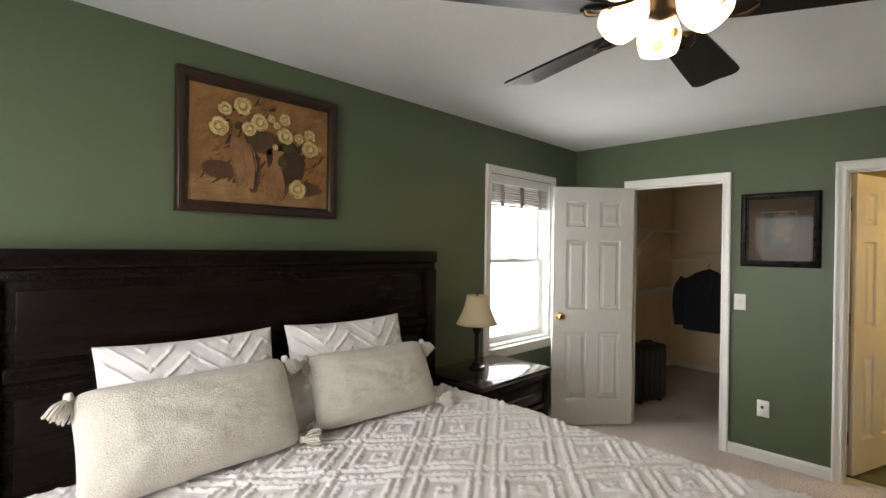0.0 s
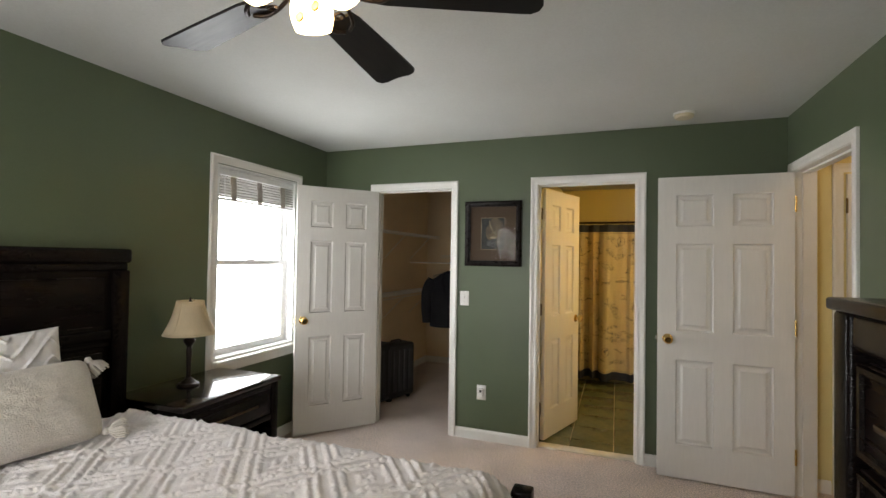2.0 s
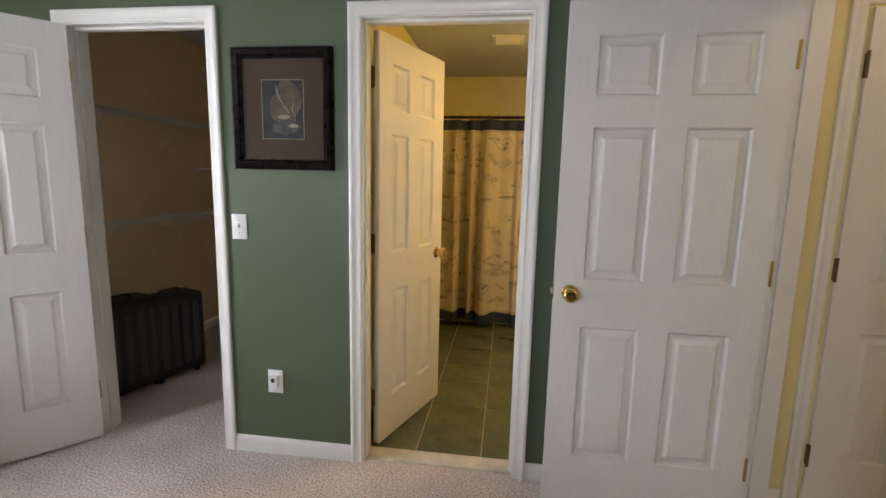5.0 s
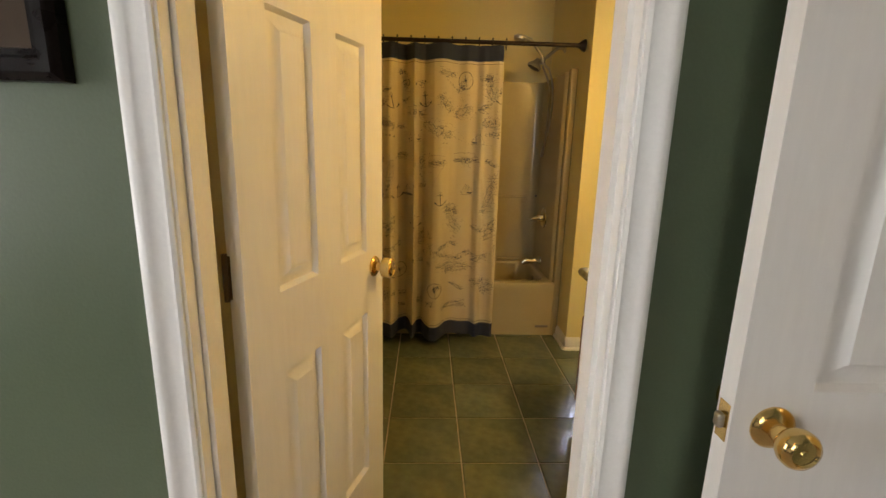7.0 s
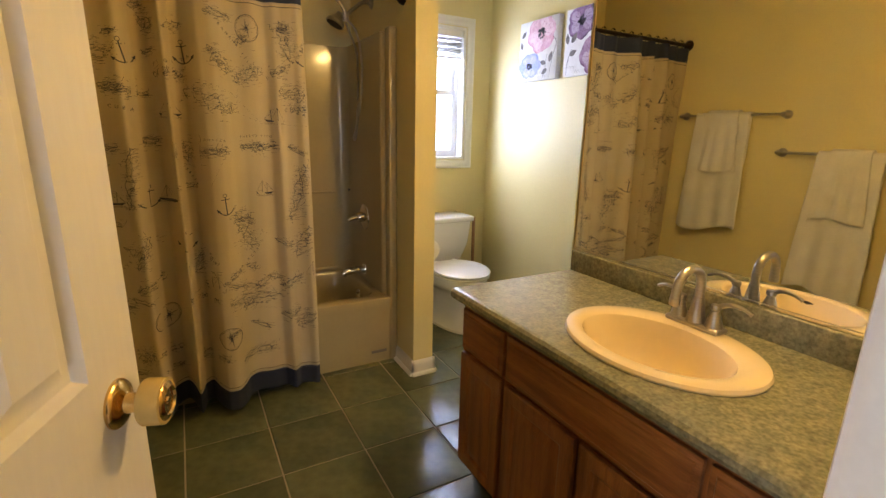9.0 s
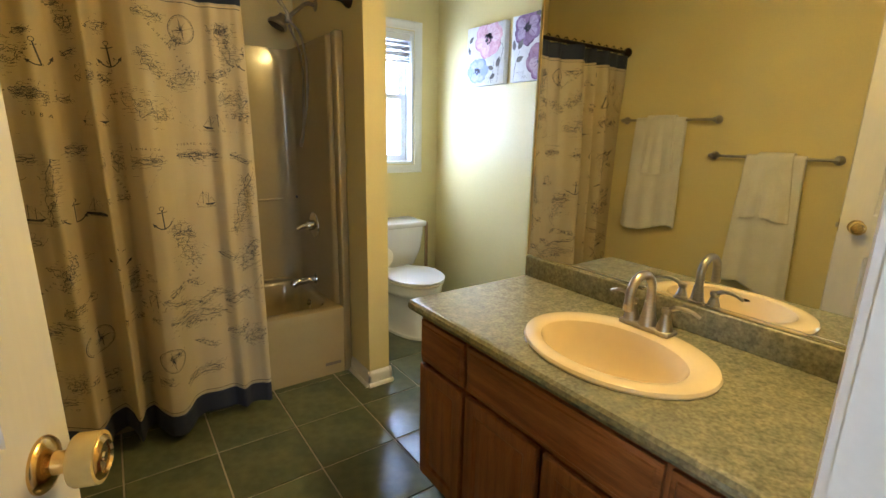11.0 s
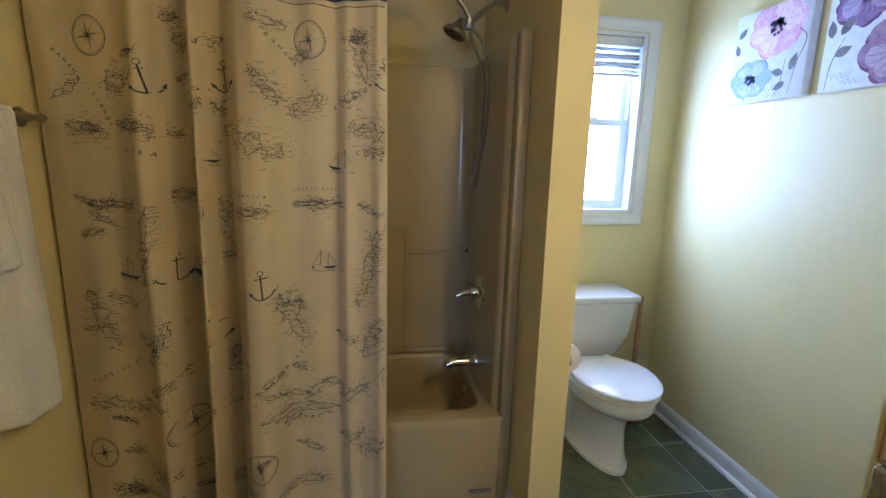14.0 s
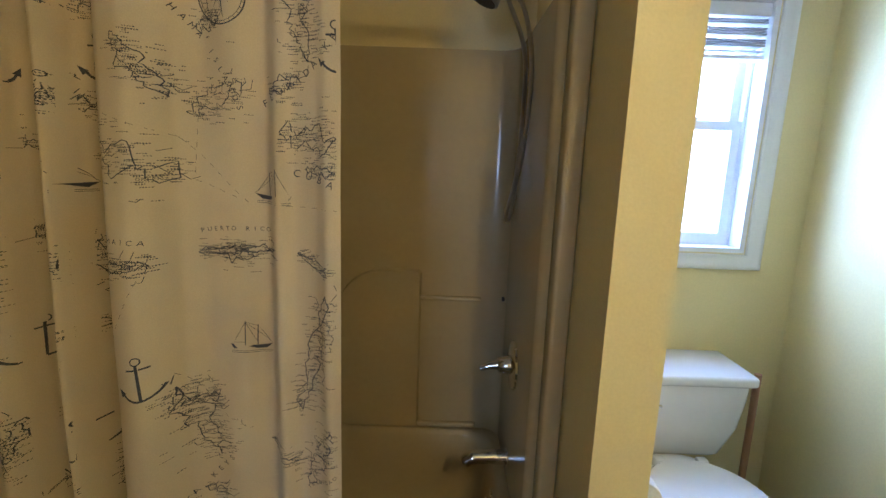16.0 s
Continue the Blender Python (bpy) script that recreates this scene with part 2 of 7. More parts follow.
def smooth_path(points, n=8):
    """Catmull-Rom points through the given ones."""
    p = [Vector(q) for q in points]
    p = [2 * p[0] - p[1]] + p + [2 * p[-1] - p[-2]]
    out = []
    for i in range(1, len(p) - 2):
        for k in range(n):
            t = k / n
            out.append(0.5 * (2 * p[i] + (p[i + 1] - p[i - 1]) * t + (2 * p[i - 1] - 5 * p[i] + 4 * p[i + 1] - p[i + 2]) * t * t
                              + (3 * p[i] - p[i - 1] - 3 * p[i + 1] + p[i + 2]) * t ** 3))
    return out + [p[-2]]


def to_object(name, bm, mat, smooth=True):
    bmesh.ops.recalc_face_normals(bm, faces=bm.faces[:])
    me = bpy.data.meshes.new(name)
    bm.to_mesh(me)
    bm.free()
    for m in mat if isinstance(mat, (list, tuple)) else [mat]:
        me.materials.append(m)
    if smooth:
        me.shade_smooth()
        me.set_sharp_from_angle(angle=radians(35))
    return new(name, me)


def thing(name, label, category, m=None, group="", kind=""):
    """An empty at a thing's base that parents its parts."""
    ob = new(name)
    ob.empty_display_size = 0.1
    if m is not None:
        ob.matrix_basis = m
    return tagged(ob, label, category, group, kind)


def part(name, bm, mat, parent, label="", m=None, smooth=True):
    ob = to_object(name, bm, mat, smooth)
    ob.parent = parent
    if m is not None:
        ob.matrix_basis = m
    return tagged(ob, label) if label else ob


def solid(name, bm, mat, label, category, kind="", m=None, group="", smooth=True):
    """A thing that is one mesh."""
    ob = to_object(name, bm, mat, smooth)
    if m is not None:
        ob.matrix_basis = m
    return tagged(ob, label, category, group, kind)


def grid_object(name, fn, nu, nv, mat, label="", parent=None, double=0.0):
    """A sheet from fn(u, v) -> place, u and v running 0 to 1; double: its thickness."""
    verts = [tuple(fn(i / nu, j / nv)) for j in range(nv + 1) for i in range(nu + 1)]
    faces = [(j * (nu + 1) + i, j * (nu + 1) + i + 1, (j + 1) * (nu + 1) + i + 1, (j + 1) * (nu + 1) + i) for j in range(nv) for i in range(nu)]
    me = bpy.data.meshes.new(name)
    me.from_pydata(verts, [], faces)
    for m in mat if isinstance(mat, (list, tuple)) else [mat]:
        me.materials.append(m)
    me.shade_smooth()
    ob = new(name, me)
    if double:
        md = ob.modifiers.new("thickness", "SOLIDIFY")
        md.thickness, md.offset = double, 0
    ob.parent = parent
    return tagged(ob, label) if label else ob


def wall(name, boxes, mats, pick, label):
    """A wall from boxes; pick(normal, middle) gives each face's paint."""
    bm = bmesh.new()
    for b in boxes:
        box(bm, *b)
    bmesh.ops.recalc_face_normals(bm, faces=bm.faces[:])
    for f in bm.faces:
        f.material_index = pick(f.normal, f.calc_center_median())
    return solid(name, bm, mats, label, "wall", "structure", smooth=False)


# ---- structure ----
CH = 2.44
XW, XE, YS = -1.903, 1.70, -4.7
CL0, CL1 = -1.365, -0.665     # closet opening
BD0, BD1 = 0.062, 0.775       # bathroom opening
HD0, HD1 = -0.915, -0.112     # hall opening
DH = 2.05
JT = 0.018                    # door lining thickness, set in the rough opening
WY0, WY1, WZ0, WZ1 = -1.268, -0.436, 0.74, 2.085   # bedroom window
SX0, SX1 = -1.45, -0.1                                # south window
BX0, BX1, BZ0, BZ1 = 1.79, 2.25, 1.11, 2.02        # bathroom window
YB = 3.07                                             # bathroom back wall
WBX = -0.08                                           # bathroom west wall
PX0, PX1, PY = 1.404, 1.520, 2.126                    # partition beside the tub
XV = 1.755                                            # wall behind the vanity

wall("wall_north", [(XW, CL0 - JT, 0, 0.115, 0, CH), (CL1 + JT, BD0 - JT, 0, 0.115, 0, CH), (BD1 + JT, XE + 0.115, 0, 0.115, 0, CH),
                    (CL0 - JT, CL1 + JT, 0, 0.115, DH + JT, CH), (BD0 - JT, BD1 + JT, 0, 0.115, DH + JT, CH)], [GREEN, CREAM, BEIGE],
     lambda n, c: 0 if n.y < -0.5 and c.x < XE else (2 if c.x < -0.1 else 1), "sage green painted bedroom wall with two door openings")
wall("wall_west", [(XW - 0.15, XW, YS - 0.15, WY0, 0, CH), (XW - 0.15, XW, WY1, 0.05, 0, CH), (XW - 0.15, XW, 0.05, 3.2, 0, CH), (XW - 0.15, XW, WY0, WY1, 0, WZ0), (XW - 0.15, XW, WY0, WY1, WZ1, CH)],
     [GREEN, BEIGE, TRIM], lambda n, c: 1 if c.y > 0.5 else (0 if n.x > 0.5 else 2), "sage green painted wall with a window")
wall("wall_east", [(XE, XE + 0.115, YS - 0.15, HD0 - JT, 0, CH), (XE, XE + 0.115, HD1 + JT, 0, 0, CH), (XE, XE + 0.115, HD0 - JT, HD1 + JT, DH + JT, CH)],
     [GREEN, CREAM], lambda n, c: 0 if n.x < -0.5 else 1, "sage green painted wall with the hall doorway")
wall("wall_south", [(XW, SX0, YS - 0.15, YS, 0, CH), (SX1, XE, YS - 0.15, YS, 0, CH), (SX0, SX1, YS - 0.15, YS, 0, 0.8), (SX0, SX1, YS - 0.15, YS, 2.1, CH)],
     [GREEN, TRIM], lambda n, c: 0 if n.y > 0.5 else 1, "sage green painted wall with a wide window")
wall("wall_bath_west", [(WBX - 0.115, WBX, 0.115, YB, 0, CH)], [CREAM, BEIGE], lambda n, c: 1 if n.x < -0.5 else 0, "cream yellow painted bathroom wall")
wall("wall_vanity", [(XV, 2.575, 0.115, 1.372, 0, CH)], [CREAM], lambda n, c: 0, "cream yellow wall behind the vanity")
wall("wall_alcove", [(2.46, 2.575, 1.372, YB, 0, CH)], [CREAM], lambda n, c: 0, "cream yellow wall beside the toilet")
wall("wall_back", [(XW, BX0, YB, YB + 0.13, 0, CH), (BX1, 2.575, YB, YB + 0.13, 0, CH), (BX0, BX1, YB, YB + 0.13, 0, BZ0), (BX0, BX1, YB, YB + 0.13, BZ1, CH)],
     [CREAM, BEIGE, TRIM], lambda n, c: 2 if n.y > -0.5 else 0, "cream yellow back wall with a small window")
wall("wall_stub", [(PX0, PX1, PY, YB, 0, CH)], [CREAM], lambda n, c: 0, "cream yellow partition between tub and toilet")
wall("wall_closet_back", [(XW, -0.135, 2.5, 2.6, 0, CH)], [BEIGE], lambda n, c: 0, "beige closet wall")
wall("wall_hall", [(XE + 0.115, 3.4, 0.0, 0.115, 0, CH), (3.3, 3.4, -1.8, 0.0, 0, CH), (XE + 0.115, 3.4, -1.9, -1.8, 0, CH)], [CREAM], lambda n, c: 0, "cream yellow hall walls")
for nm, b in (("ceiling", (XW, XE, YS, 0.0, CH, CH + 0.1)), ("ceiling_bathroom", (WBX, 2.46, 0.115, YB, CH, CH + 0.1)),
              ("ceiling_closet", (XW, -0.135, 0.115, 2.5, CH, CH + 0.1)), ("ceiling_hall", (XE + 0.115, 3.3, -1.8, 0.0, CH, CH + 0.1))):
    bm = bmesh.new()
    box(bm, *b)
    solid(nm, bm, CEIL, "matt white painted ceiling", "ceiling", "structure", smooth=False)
bm = bmesh.new()
box(bm, XW, XE + 0.06, YS, 0.03, -0.05, 0)
box(bm, XW, -0.135, 0.03, 2.5, -0.05, 0)
box(bm, XE + 0.06, 3.3, -1.8, 0.0, -0.05, 0)
solid("floor", bm, CARPET, "pinkish beige cut-pile carpet with foot marks", "floor", "structure", smooth=False)

# ---- trim: casings, jambs, baseboards ----
CASING = ((0.005, 0.0), (0.005, 0.009), (0.012, 0.012), (0.018, 0.010), (0.040, 0.014), (0.046, 0.018), (0.056, 0.018), (0.062, 0.014), (0.062, 0.0))


def casing(name, a0, a1, z0, z1, place, label, parent=None, closed=False, profile=CASING):
    """Mitred moulding round an opening; place(a, d, z) gives the world's place, d out of the wall."""
    bm = bmesh.new()
    rows = []
    for o, d in profile:
        if closed:
            pts = [(a0 - o, z0 - o), (a0 - o, z1 + o), (a1 + o, z1 + o), (a1 + o, z0 - o)]
        else:
            pts = [(a0 - o, z0), (a0 - o, z1 + o), (a1 + o, z1 + o), (a1 + o, z0)]
        rows.append([bm.verts.new(place(a, d, z)) for a, z in pts])
    for p, q in zip(rows, rows[1:]):
        for k in range(4 if closed else 3):
            bm.faces.new((p[k], p[(k + 1) % 4], q[(k + 1) % 4], q[k]))
    ob = to_object(name, bm, TRIM)
    tagged(ob, label, "trim", kind="structure")
    return ob


def jamb(name, a0, a1, z1, place, depth, stop=0.045):
    """Flat door frame lining with a stop strip; place as for casing, d negative into the wall."""
    bm = bmesh.new()
    def b(a, c, d0, d1, e, f):
        v0, v1 = Vector(place(a, d0, e)), Vector(place(c, d1, f))
        box(bm, min(v0.x, v1.x), max(v0.x, v1.x), min(v0.y, v1.y), max(v0.y, v1.y), e, f)
    b(a0 - JT, a0, 0.002, -depth - 0.002, 0, z1)
    b(a1, a1 + JT, 0.002, -depth - 0.002, 0, z1)
    b(a0 - JT, a1 + JT, 0.002, -depth - 0.002, z1, z1 + JT)
    b(a0, a0 + 0.011, -stop, -stop - 0.035, 0, z1 - 0.011)
    b(a1 - 0.011, a1, -stop, -stop - 0.035, 0, z1 - 0.011)
    b(a0, a1, -stop, -stop - 0.035, z1 - 0.011, z1)
    return solid(name, bm, TRIM, "white painted door lining", "trim", "structure")


north = lambda a, d, z: (a, -d, z)
northb = lambda a, d, z: (a, 0.115 + d, z)
east = lambda a, d, z: (XE - d, a, z)
easth = lambda a, d, z: (XE + 0.115 + d, a, z)
casing("trim_closet", CL0, CL1, 0, DH, north, "white colonial casing round the closet doorway")
casing("trim_bath", BD0, BD1, 0, DH, north, "white colonial casing round the bathroom doorway")
casing("trim_bath_inside", BD0, BD1, 0, DH, northb, "white colonial casing inside the bathroom doorway")
casing("trim_hall", HD0, HD1, 0, DH, east, "white colonial casing round the hall doorway")
casing("trim_hall_outside", HD0, HD1, 0, DH, easth, "white colonial casing on the hall side")
jamb("trim_jamb_closet", CL0, CL1, DH, north, 0.115)
jamb("trim_jamb_bath", BD0, BD1, DH, north, 0.115, stop=0.03)
jamb("trim_jamb_hall", HD0, HD1, DH, east, 0.115)


def baseboard(name, p, q, out, shoe=False, label="white painted baseboard with a rounded top"):
    """Skirting from p to q (x, y); out: the way into the room."""
    bm = bmesh.new()
    prof = ((0, 0), (0.012, 0), (0.012, 0.058), (0.009, 0.070), (0.004, 0.079), (0, 0.083))
    if shoe:
        prof = ((0, 0), (0.026, 0), (0.0255, 0.008), (0.022, 0.014), (0.016, 0.018), (0.012, 0.019), (0.012, 0.060), (0.009, 0.072), (0.004, 0.081), (0, 0.085))
    rows = [[bm.verts.new((x + out[0] * d, y + out[1] * d, h)) for d, h in prof] for x, y in (p, q)]
    for k in range(len(prof)):
        j = (k + 1) % len(prof)
        bm.faces.new((rows[0][k], rows[0][j], rows[1][j], rows[1][k]))
    bm.faces.new(rows[0])
    bm.faces.new(rows[1][::-1])
    return solid(name, bm, TRIM, label, "baseboard", "structure")


for k, (p, q, out) in enumerate((((CL1 + 0.063, 0), (BD0 - 0.063, 0), (0, -1)), ((BD1 + 0.063, 0), (XE, 0), (0, -1)), ((XW, 0), (CL0 - 0.063, 0), (0, -1)),
                                 ((XW, YS), (XW, -0.012), (1, 0)), ((XE, YS), (XE, HD0 - 0.063), (-1, 0)), ((XW, YS), (XE, YS), (0, 1)),
                                 ((WBX, 0.115), (WBX, 2.36), (1, 0)), ((PX0, PY - 0.012), (PX0, 2.34), (-1, 0)), ((PX0 - 0.012, PY), (PX1 + 0.012, PY), (0, -1)), ((PX1, PY - 0.012), (PX1, YB), (1, 0)),
                                 ((PX1, YB), (2.46, YB), (0, -1)), ((2.46, 1.372), (2.46, YB), (-1, 0)), ((XV, 1.372), (2.46, 1.372), (0, 1)),
                                 ((XW, 0.115), (XW, 2.5), (1, 0)), ((XW, 2.5), (-0.135, 2.5), (0, -1)), ((XE + 0.115, 0), (1.93, 0), (0, -1)))):
    baseboard(f"baseboard_{k + 1}", p, q, out, 6 <= k <= 12)


# ---- doors ----
def door_leaf(w, h, t=0.035):
    """Six-panel leaf: hinge edge at x = 0, face at y = -t/2 and t/2."""
    bm = bmesh.new()
    st, mu = 0.112, 0.11
    pw = (w - 2 * st - mu) / 2
    cols = ((st, st + pw), (st + pw + mu, w - st))
    rows = ((0.225, 0.79), (0.985, 1.575), (1.69, 1.905))
    xs = [0, cols[0][0], cols[0][1], cols[1][0], cols[1][1], w]
    zs = [0, rows[0][0], rows[0][1], rows[1][0], rows[1][1], rows[2][0], rows[2][1], h]
    for s in (-1, 1):
        y = s * t / 2
        for i in range(5):
            for j in range(7):
                x0, x1, z0, z1 = xs[i], xs[i + 1], zs[j], zs[j + 1]
                if i in (1, 3) and j in (1, 3, 5):
                    rings = []
                    for inset, deep in ((0, 0), (0.003, 0.005), (0.008, 0.0135), (0.017, 0.0145), (0.040, 0.0028), (0.043, 0.0002)):
                        rings.append([bm.verts.new((x, y - s * deep, z)) for x, z in ((x0 + inset, z0 + inset), (x1 - inset, z0 + inset), (x1 - inset, z1 - inset), (x0 + inset, z1 - inset))])
                    for a, b in zip(rings, rings[1:]):
                        for k in range(4):
                            bm.faces.new((a[k], a[(k + 1) % 4], b[(k + 1) % 4], b[k]))
                    bm.faces.new(rings[-1])
                else:
                    bm.faces.new([bm.verts.new((x, y, z)) for x, z in ((x0, z0), (x1, z0), (x1, z1), (x0, z1))])
    for x in (0, w):
        bm.faces.new([bm.verts.new(p) for p in ((x, -t / 2, 0), (x, t / 2, 0), (x, t / 2, h), (x, -t / 2, h))])
    for z in (0, h):
        bm.faces.new([bm.verts.new(p) for p in ((0, -t / 2, z), (w, -t / 2, z), (w, t / 2, z), (0, t / 2, z))])
    bmesh.ops.remove_doubles(bm, verts=bm.verts[:], dist=0.0004)
    return bm


def knob_mesh(s):
    """Rosette, neck and ball of a door knob standing out along s * y."""
    prof = [(0.033, 0), (0.033, 0.003), (0.030, 0.007), (0.022, 0.010), (0.014, 0.013), (0.012, 0.028), (0.015, 0.031), (0.024, 0.036), (0.0285, 0.046), (0.0285, 0.056), (0.025, 0.062), (0.019, 0.065), (0.017, 0.062), (0.006, 0.062), (0.005, 0.064), (0.0001, 0.064)]
    return lathe([(r, s * h) for r, h in prof], 28, "y")


def door(name, label, w, h, m, knob=BRASS, knob_cover=None, hinge=BRASS, hinge_side=-1):
    d = thing(name, label, "door", m, kind="structure")
    t = 0.035
    part("leaf", door_leaf(w, h, t), DOORW, d)
    for s in (-1, 1):
        k = part("door_knob", knob_mesh(s), knob, d, "round polished brass knob", pose(w - 0.062, s * t / 2, 0.928))
        if knob_cover and s == -1:
            part("knob_cover", lathe([(0.0292, s * 0.033), (0.031, s * 0.036), (0.031, s * 0.055), (0.0305, s * 0.060), (0.026, s * 0.0605)], 28, "y"), knob_cover, k, "cream plastic cover on the knob")
    part("latch", rbox(w - 0.001, w + 0.0015, -0.012, 0.012, 0.898, 0.958, 0.0005, 1), knob, d)
    part("bolt", rbox(w, w + 0.012, -0.008, 0.008, 0.917, 0.941, 0.005, 3), NICKEL, d)
    for z in (0.20, 1.0, 1.78):
        lo, hi = sorted((hinge_side * 0.0175, hinge_side * -0.004))
        bm = rbox(-0.002, 0.0005, lo if hinge_side < 0 else hi - 0.007, hi, z, z + 0.09, 0.0004, 1)
        tube([(-0.003, hinge_side * 0.021, z - 0.004), (-0.003, hinge_side * 0.021, z + 0.094)], 0.006, 8, bm)
        part("hinge", bm, hinge, d)
    return d


COVER = material("cream_knob_cover", (0.55, 0.40, 0.14), rough=0.25, scale=5)
a = math.degrees(math.atan2(-0.56, -0.475))
door("door_1", "white six-panel closet door standing open", 0.70, 2.028, pose(CL0 + 0.02, -0.022, 0.014, 0, 0, a))
a = math.degrees(math.atan2(0.62, 0.220))
door("door_2", "white six-panel bathroom door standing ajar", 0.645, 2.028, pose(BD0 + 0.020, 0.148, 0.016, 0, 0, a), knob_cover=COVER, hinge=DARKBRASS, hinge_side=1)
a = math.degrees(math.atan2(0.012, -0.775))
door("door_3", "white six-panel hall door folded back against the wall", 0.783, 2.028, pose(1.688, -0.155, 0.014, 0, 0, a), hinge_side=1)
door("door_4", "closed white six-panel door in the hall", 0.70, 2.028, pose(2.012, -0.001, 0.014), hinge=DARKBRASS)
casing("trim_hall_door", 2.0, 2.725, 0, DH, north, "white colonial casing round the hall door")


# ---- windows ----
def window(name, label, a0, a1, z0, z1, place, wall_t, meet, stool=True):
    """Double-hung window in an opening; place(a, d, z), d out into the room."""
    w = thing(name, label, "window", kind="structure")

    def b(bm, a, c, d0, d1, e, f):
        v0, v1 = Vector(place(a, d0, e)), Vector(place(c, d1, f))
        box(bm, min(v0.x, v1.x), max(v0.x, v1.x), min(v0.y, v1.y), max(v0.y, v1.y), e, f)

    bm = bmesh.new()
    t = 0.018
    b(bm, a0, a0 + t, 0.001, -wall_t, z0, z1)
    b(bm, a1 - t, a1, 0.001, -wall_t, z0, z1)
    b(bm, a0 + t, a1 - t, 0.001, -wall_t, z1 - t, z1)
    b(bm, a0 + t, a1 - t, 0.001, -wall_t, z0, z0 + t)
    for e in (a0 + t, a1 - t - 0.012):
        b(bm, e, e + 0.012, -0.075, -wall_t, z0 + t, z1 - t)
    part("window_frame", bm, VINYL, w)
    s = 0.034
    for nm, e, f, d in (("upper_sash", meet - 0.017, z1 - t, -0.105), ("lower_sash", z0 + t, meet + 0.017, -0.078)):
        bm = bmesh.new()
        x0, x1 = a0 + t + 0.012, a1 - t - 0.012
        b(bm, x0, x0 + s, d, d - 0.026, e, f)
        b(bm, x1 - s, x1, d, d - 0.026, e, f)
        b(bm, x0 + s, x1 - s, d, d - 0.026, f - s, f)
        b(bm, x0 + s, x1 - s, d, d - 0.026, e, e + s + (0.012 if nm == "lower_sash" else 0))
        sash = part(nm, bm, VINYL, w)
        bm = bmesh.new()
        b(bm, x0 + s - 0.004, x1 - s + 0.004, d - 0.011, d - 0.015, e + s - 0.004, f - s + 0.004)
        g = part("pane", bm, GLASS, sash, "clear glass pane")
        g.visible_shadow = False
    bm = bmesh.new()
    m = (a0 + a1) / 2
    b(bm, m - 0.03, m + 0.03, -0.070, -0.098, meet + 0.017, meet + 0.027)
    part("sash_lock", bm, VINYL, w)
    return w


west = lambda a, d, z: (XW + d, a, z)
back = lambda a, d, z: (a, YB - d, z)
south = lambda a, d, z: (a, YS + d, z)
window("window_1", "white double-hung bedroom window with a raised blind", WY0, WY1, WZ0, WZ1, west, 0.15, 1.41)
window("window_2", "small white double-hung bathroom window", BX0, BX1, BZ0, BZ1, back, 0.13, 1.585)
window("window_3", "wide white double-hung window", SX0, SX1, 0.8, 2.1, south, 0.15, 1.45)
casing("trim_window_bedroom", WY0, WY1, WZ0 - 0.05, WZ1, west, "white casing round the bedroom window")
casing("trim_window_south", SX0, SX1, 0.8, 2.1, south, "white casing round the wide window", closed=True)
casing("trim_window_bath", BX0, BX1, BZ0, BZ1, back, "white casing round the small bathroom window", closed=True)
solid("window_stool", rbox(XW - 0.02, XW + 0.045, WY0 - 0.005, WY1 + 0.005, WZ0 - 0.022, WZ0 + 0.001, 0.006), TRIM, "white painted window stool", "window sill", "structure")
solid("window_apron", rbox(XW, XW + 0.014, WY0 - 0.005, WY1 + 0.005, WZ0 - 0.085, WZ0 - 0.022, 0.003), TRIM, "white painted board under the window stool", "trim", "structure")


def blind(name, label, a0, a1, z1, drop, place, tapes, slat=0.05, n=22):
    """A raised slat blind: headrail, stacked slats, bottom rail, tapes, cord."""
    w = thing(name, label, "blind")

    def b(a, c, d0, d1, e, f):
        v0, v1 = Vector(place(a, d0, e)), Vector(place(c, d1, f))
        return rbox(min(v0.x, v1.x), max(v0.x, v1.x), min(v0.y, v1.y), max(v0.y, v1.y), e, f, 0.0012, 1)

    part("headrail", b(a0, a1, -0.01, -0.06, z1 - 0.045, z1), VINYL, w)
    for k in range(n):
        z = z1 - 0.05 - (drop - 0.075) * (k + 0.5) / n
        tilt = 0.003 * math.sin(k * 2.1)
        part("slat", b(a0 + 0.004, a1 - 0.004, -0.012, -0.012 - slat, z - 0.0024, z + 0.0024), BLIND, w).location.z = tilt
    part("bottom_rail", b(a0 + 0.003, a1 - 0.003, -0.012, -0.062, z1 - drop, z1 - drop + 0.014), VINYL, w)
    for a in tapes:
        for q in range(3):
            f, e = z1 - 0.05 - (drop - 0.06) * q / 3, z1 - 0.05 - (drop - 0.06) * (q + 1) / 3
            part("tape", b(a - 0.026 + 0.006 * q, a + 0.026 + 0.004 * q, -0.006 + 0.003 * (q % 2), -0.010 + 0.003 * (q % 2), e - 0.006, f), TAPE, w, "brown woven ladder tape")
    cord = [place(a0 + 0.05, -0.006, z1 - 0.04), place(a0 + 0.055, -0.005, z1 - drop - 0.3), place(a0 + 0.06, -0.006, z1 - drop - 0.62)]
    part("cord", tube(cord, 0.0022, 6), VINYL, w)
    return w


blind("window_blind", "raised white slat blind with brown ladder tapes", WY0 + 0.022, WY1 - 0.022, WZ1 - 0.02, 0.22, west, (-1.12, -0.86, -0.60))
blind("window_blind", "raised white slat blind in the bathroom window", BX0 + 0.022, BX1 - 0.022, BZ1 - 0.02, 0.19, back, (), 0.045, 9)

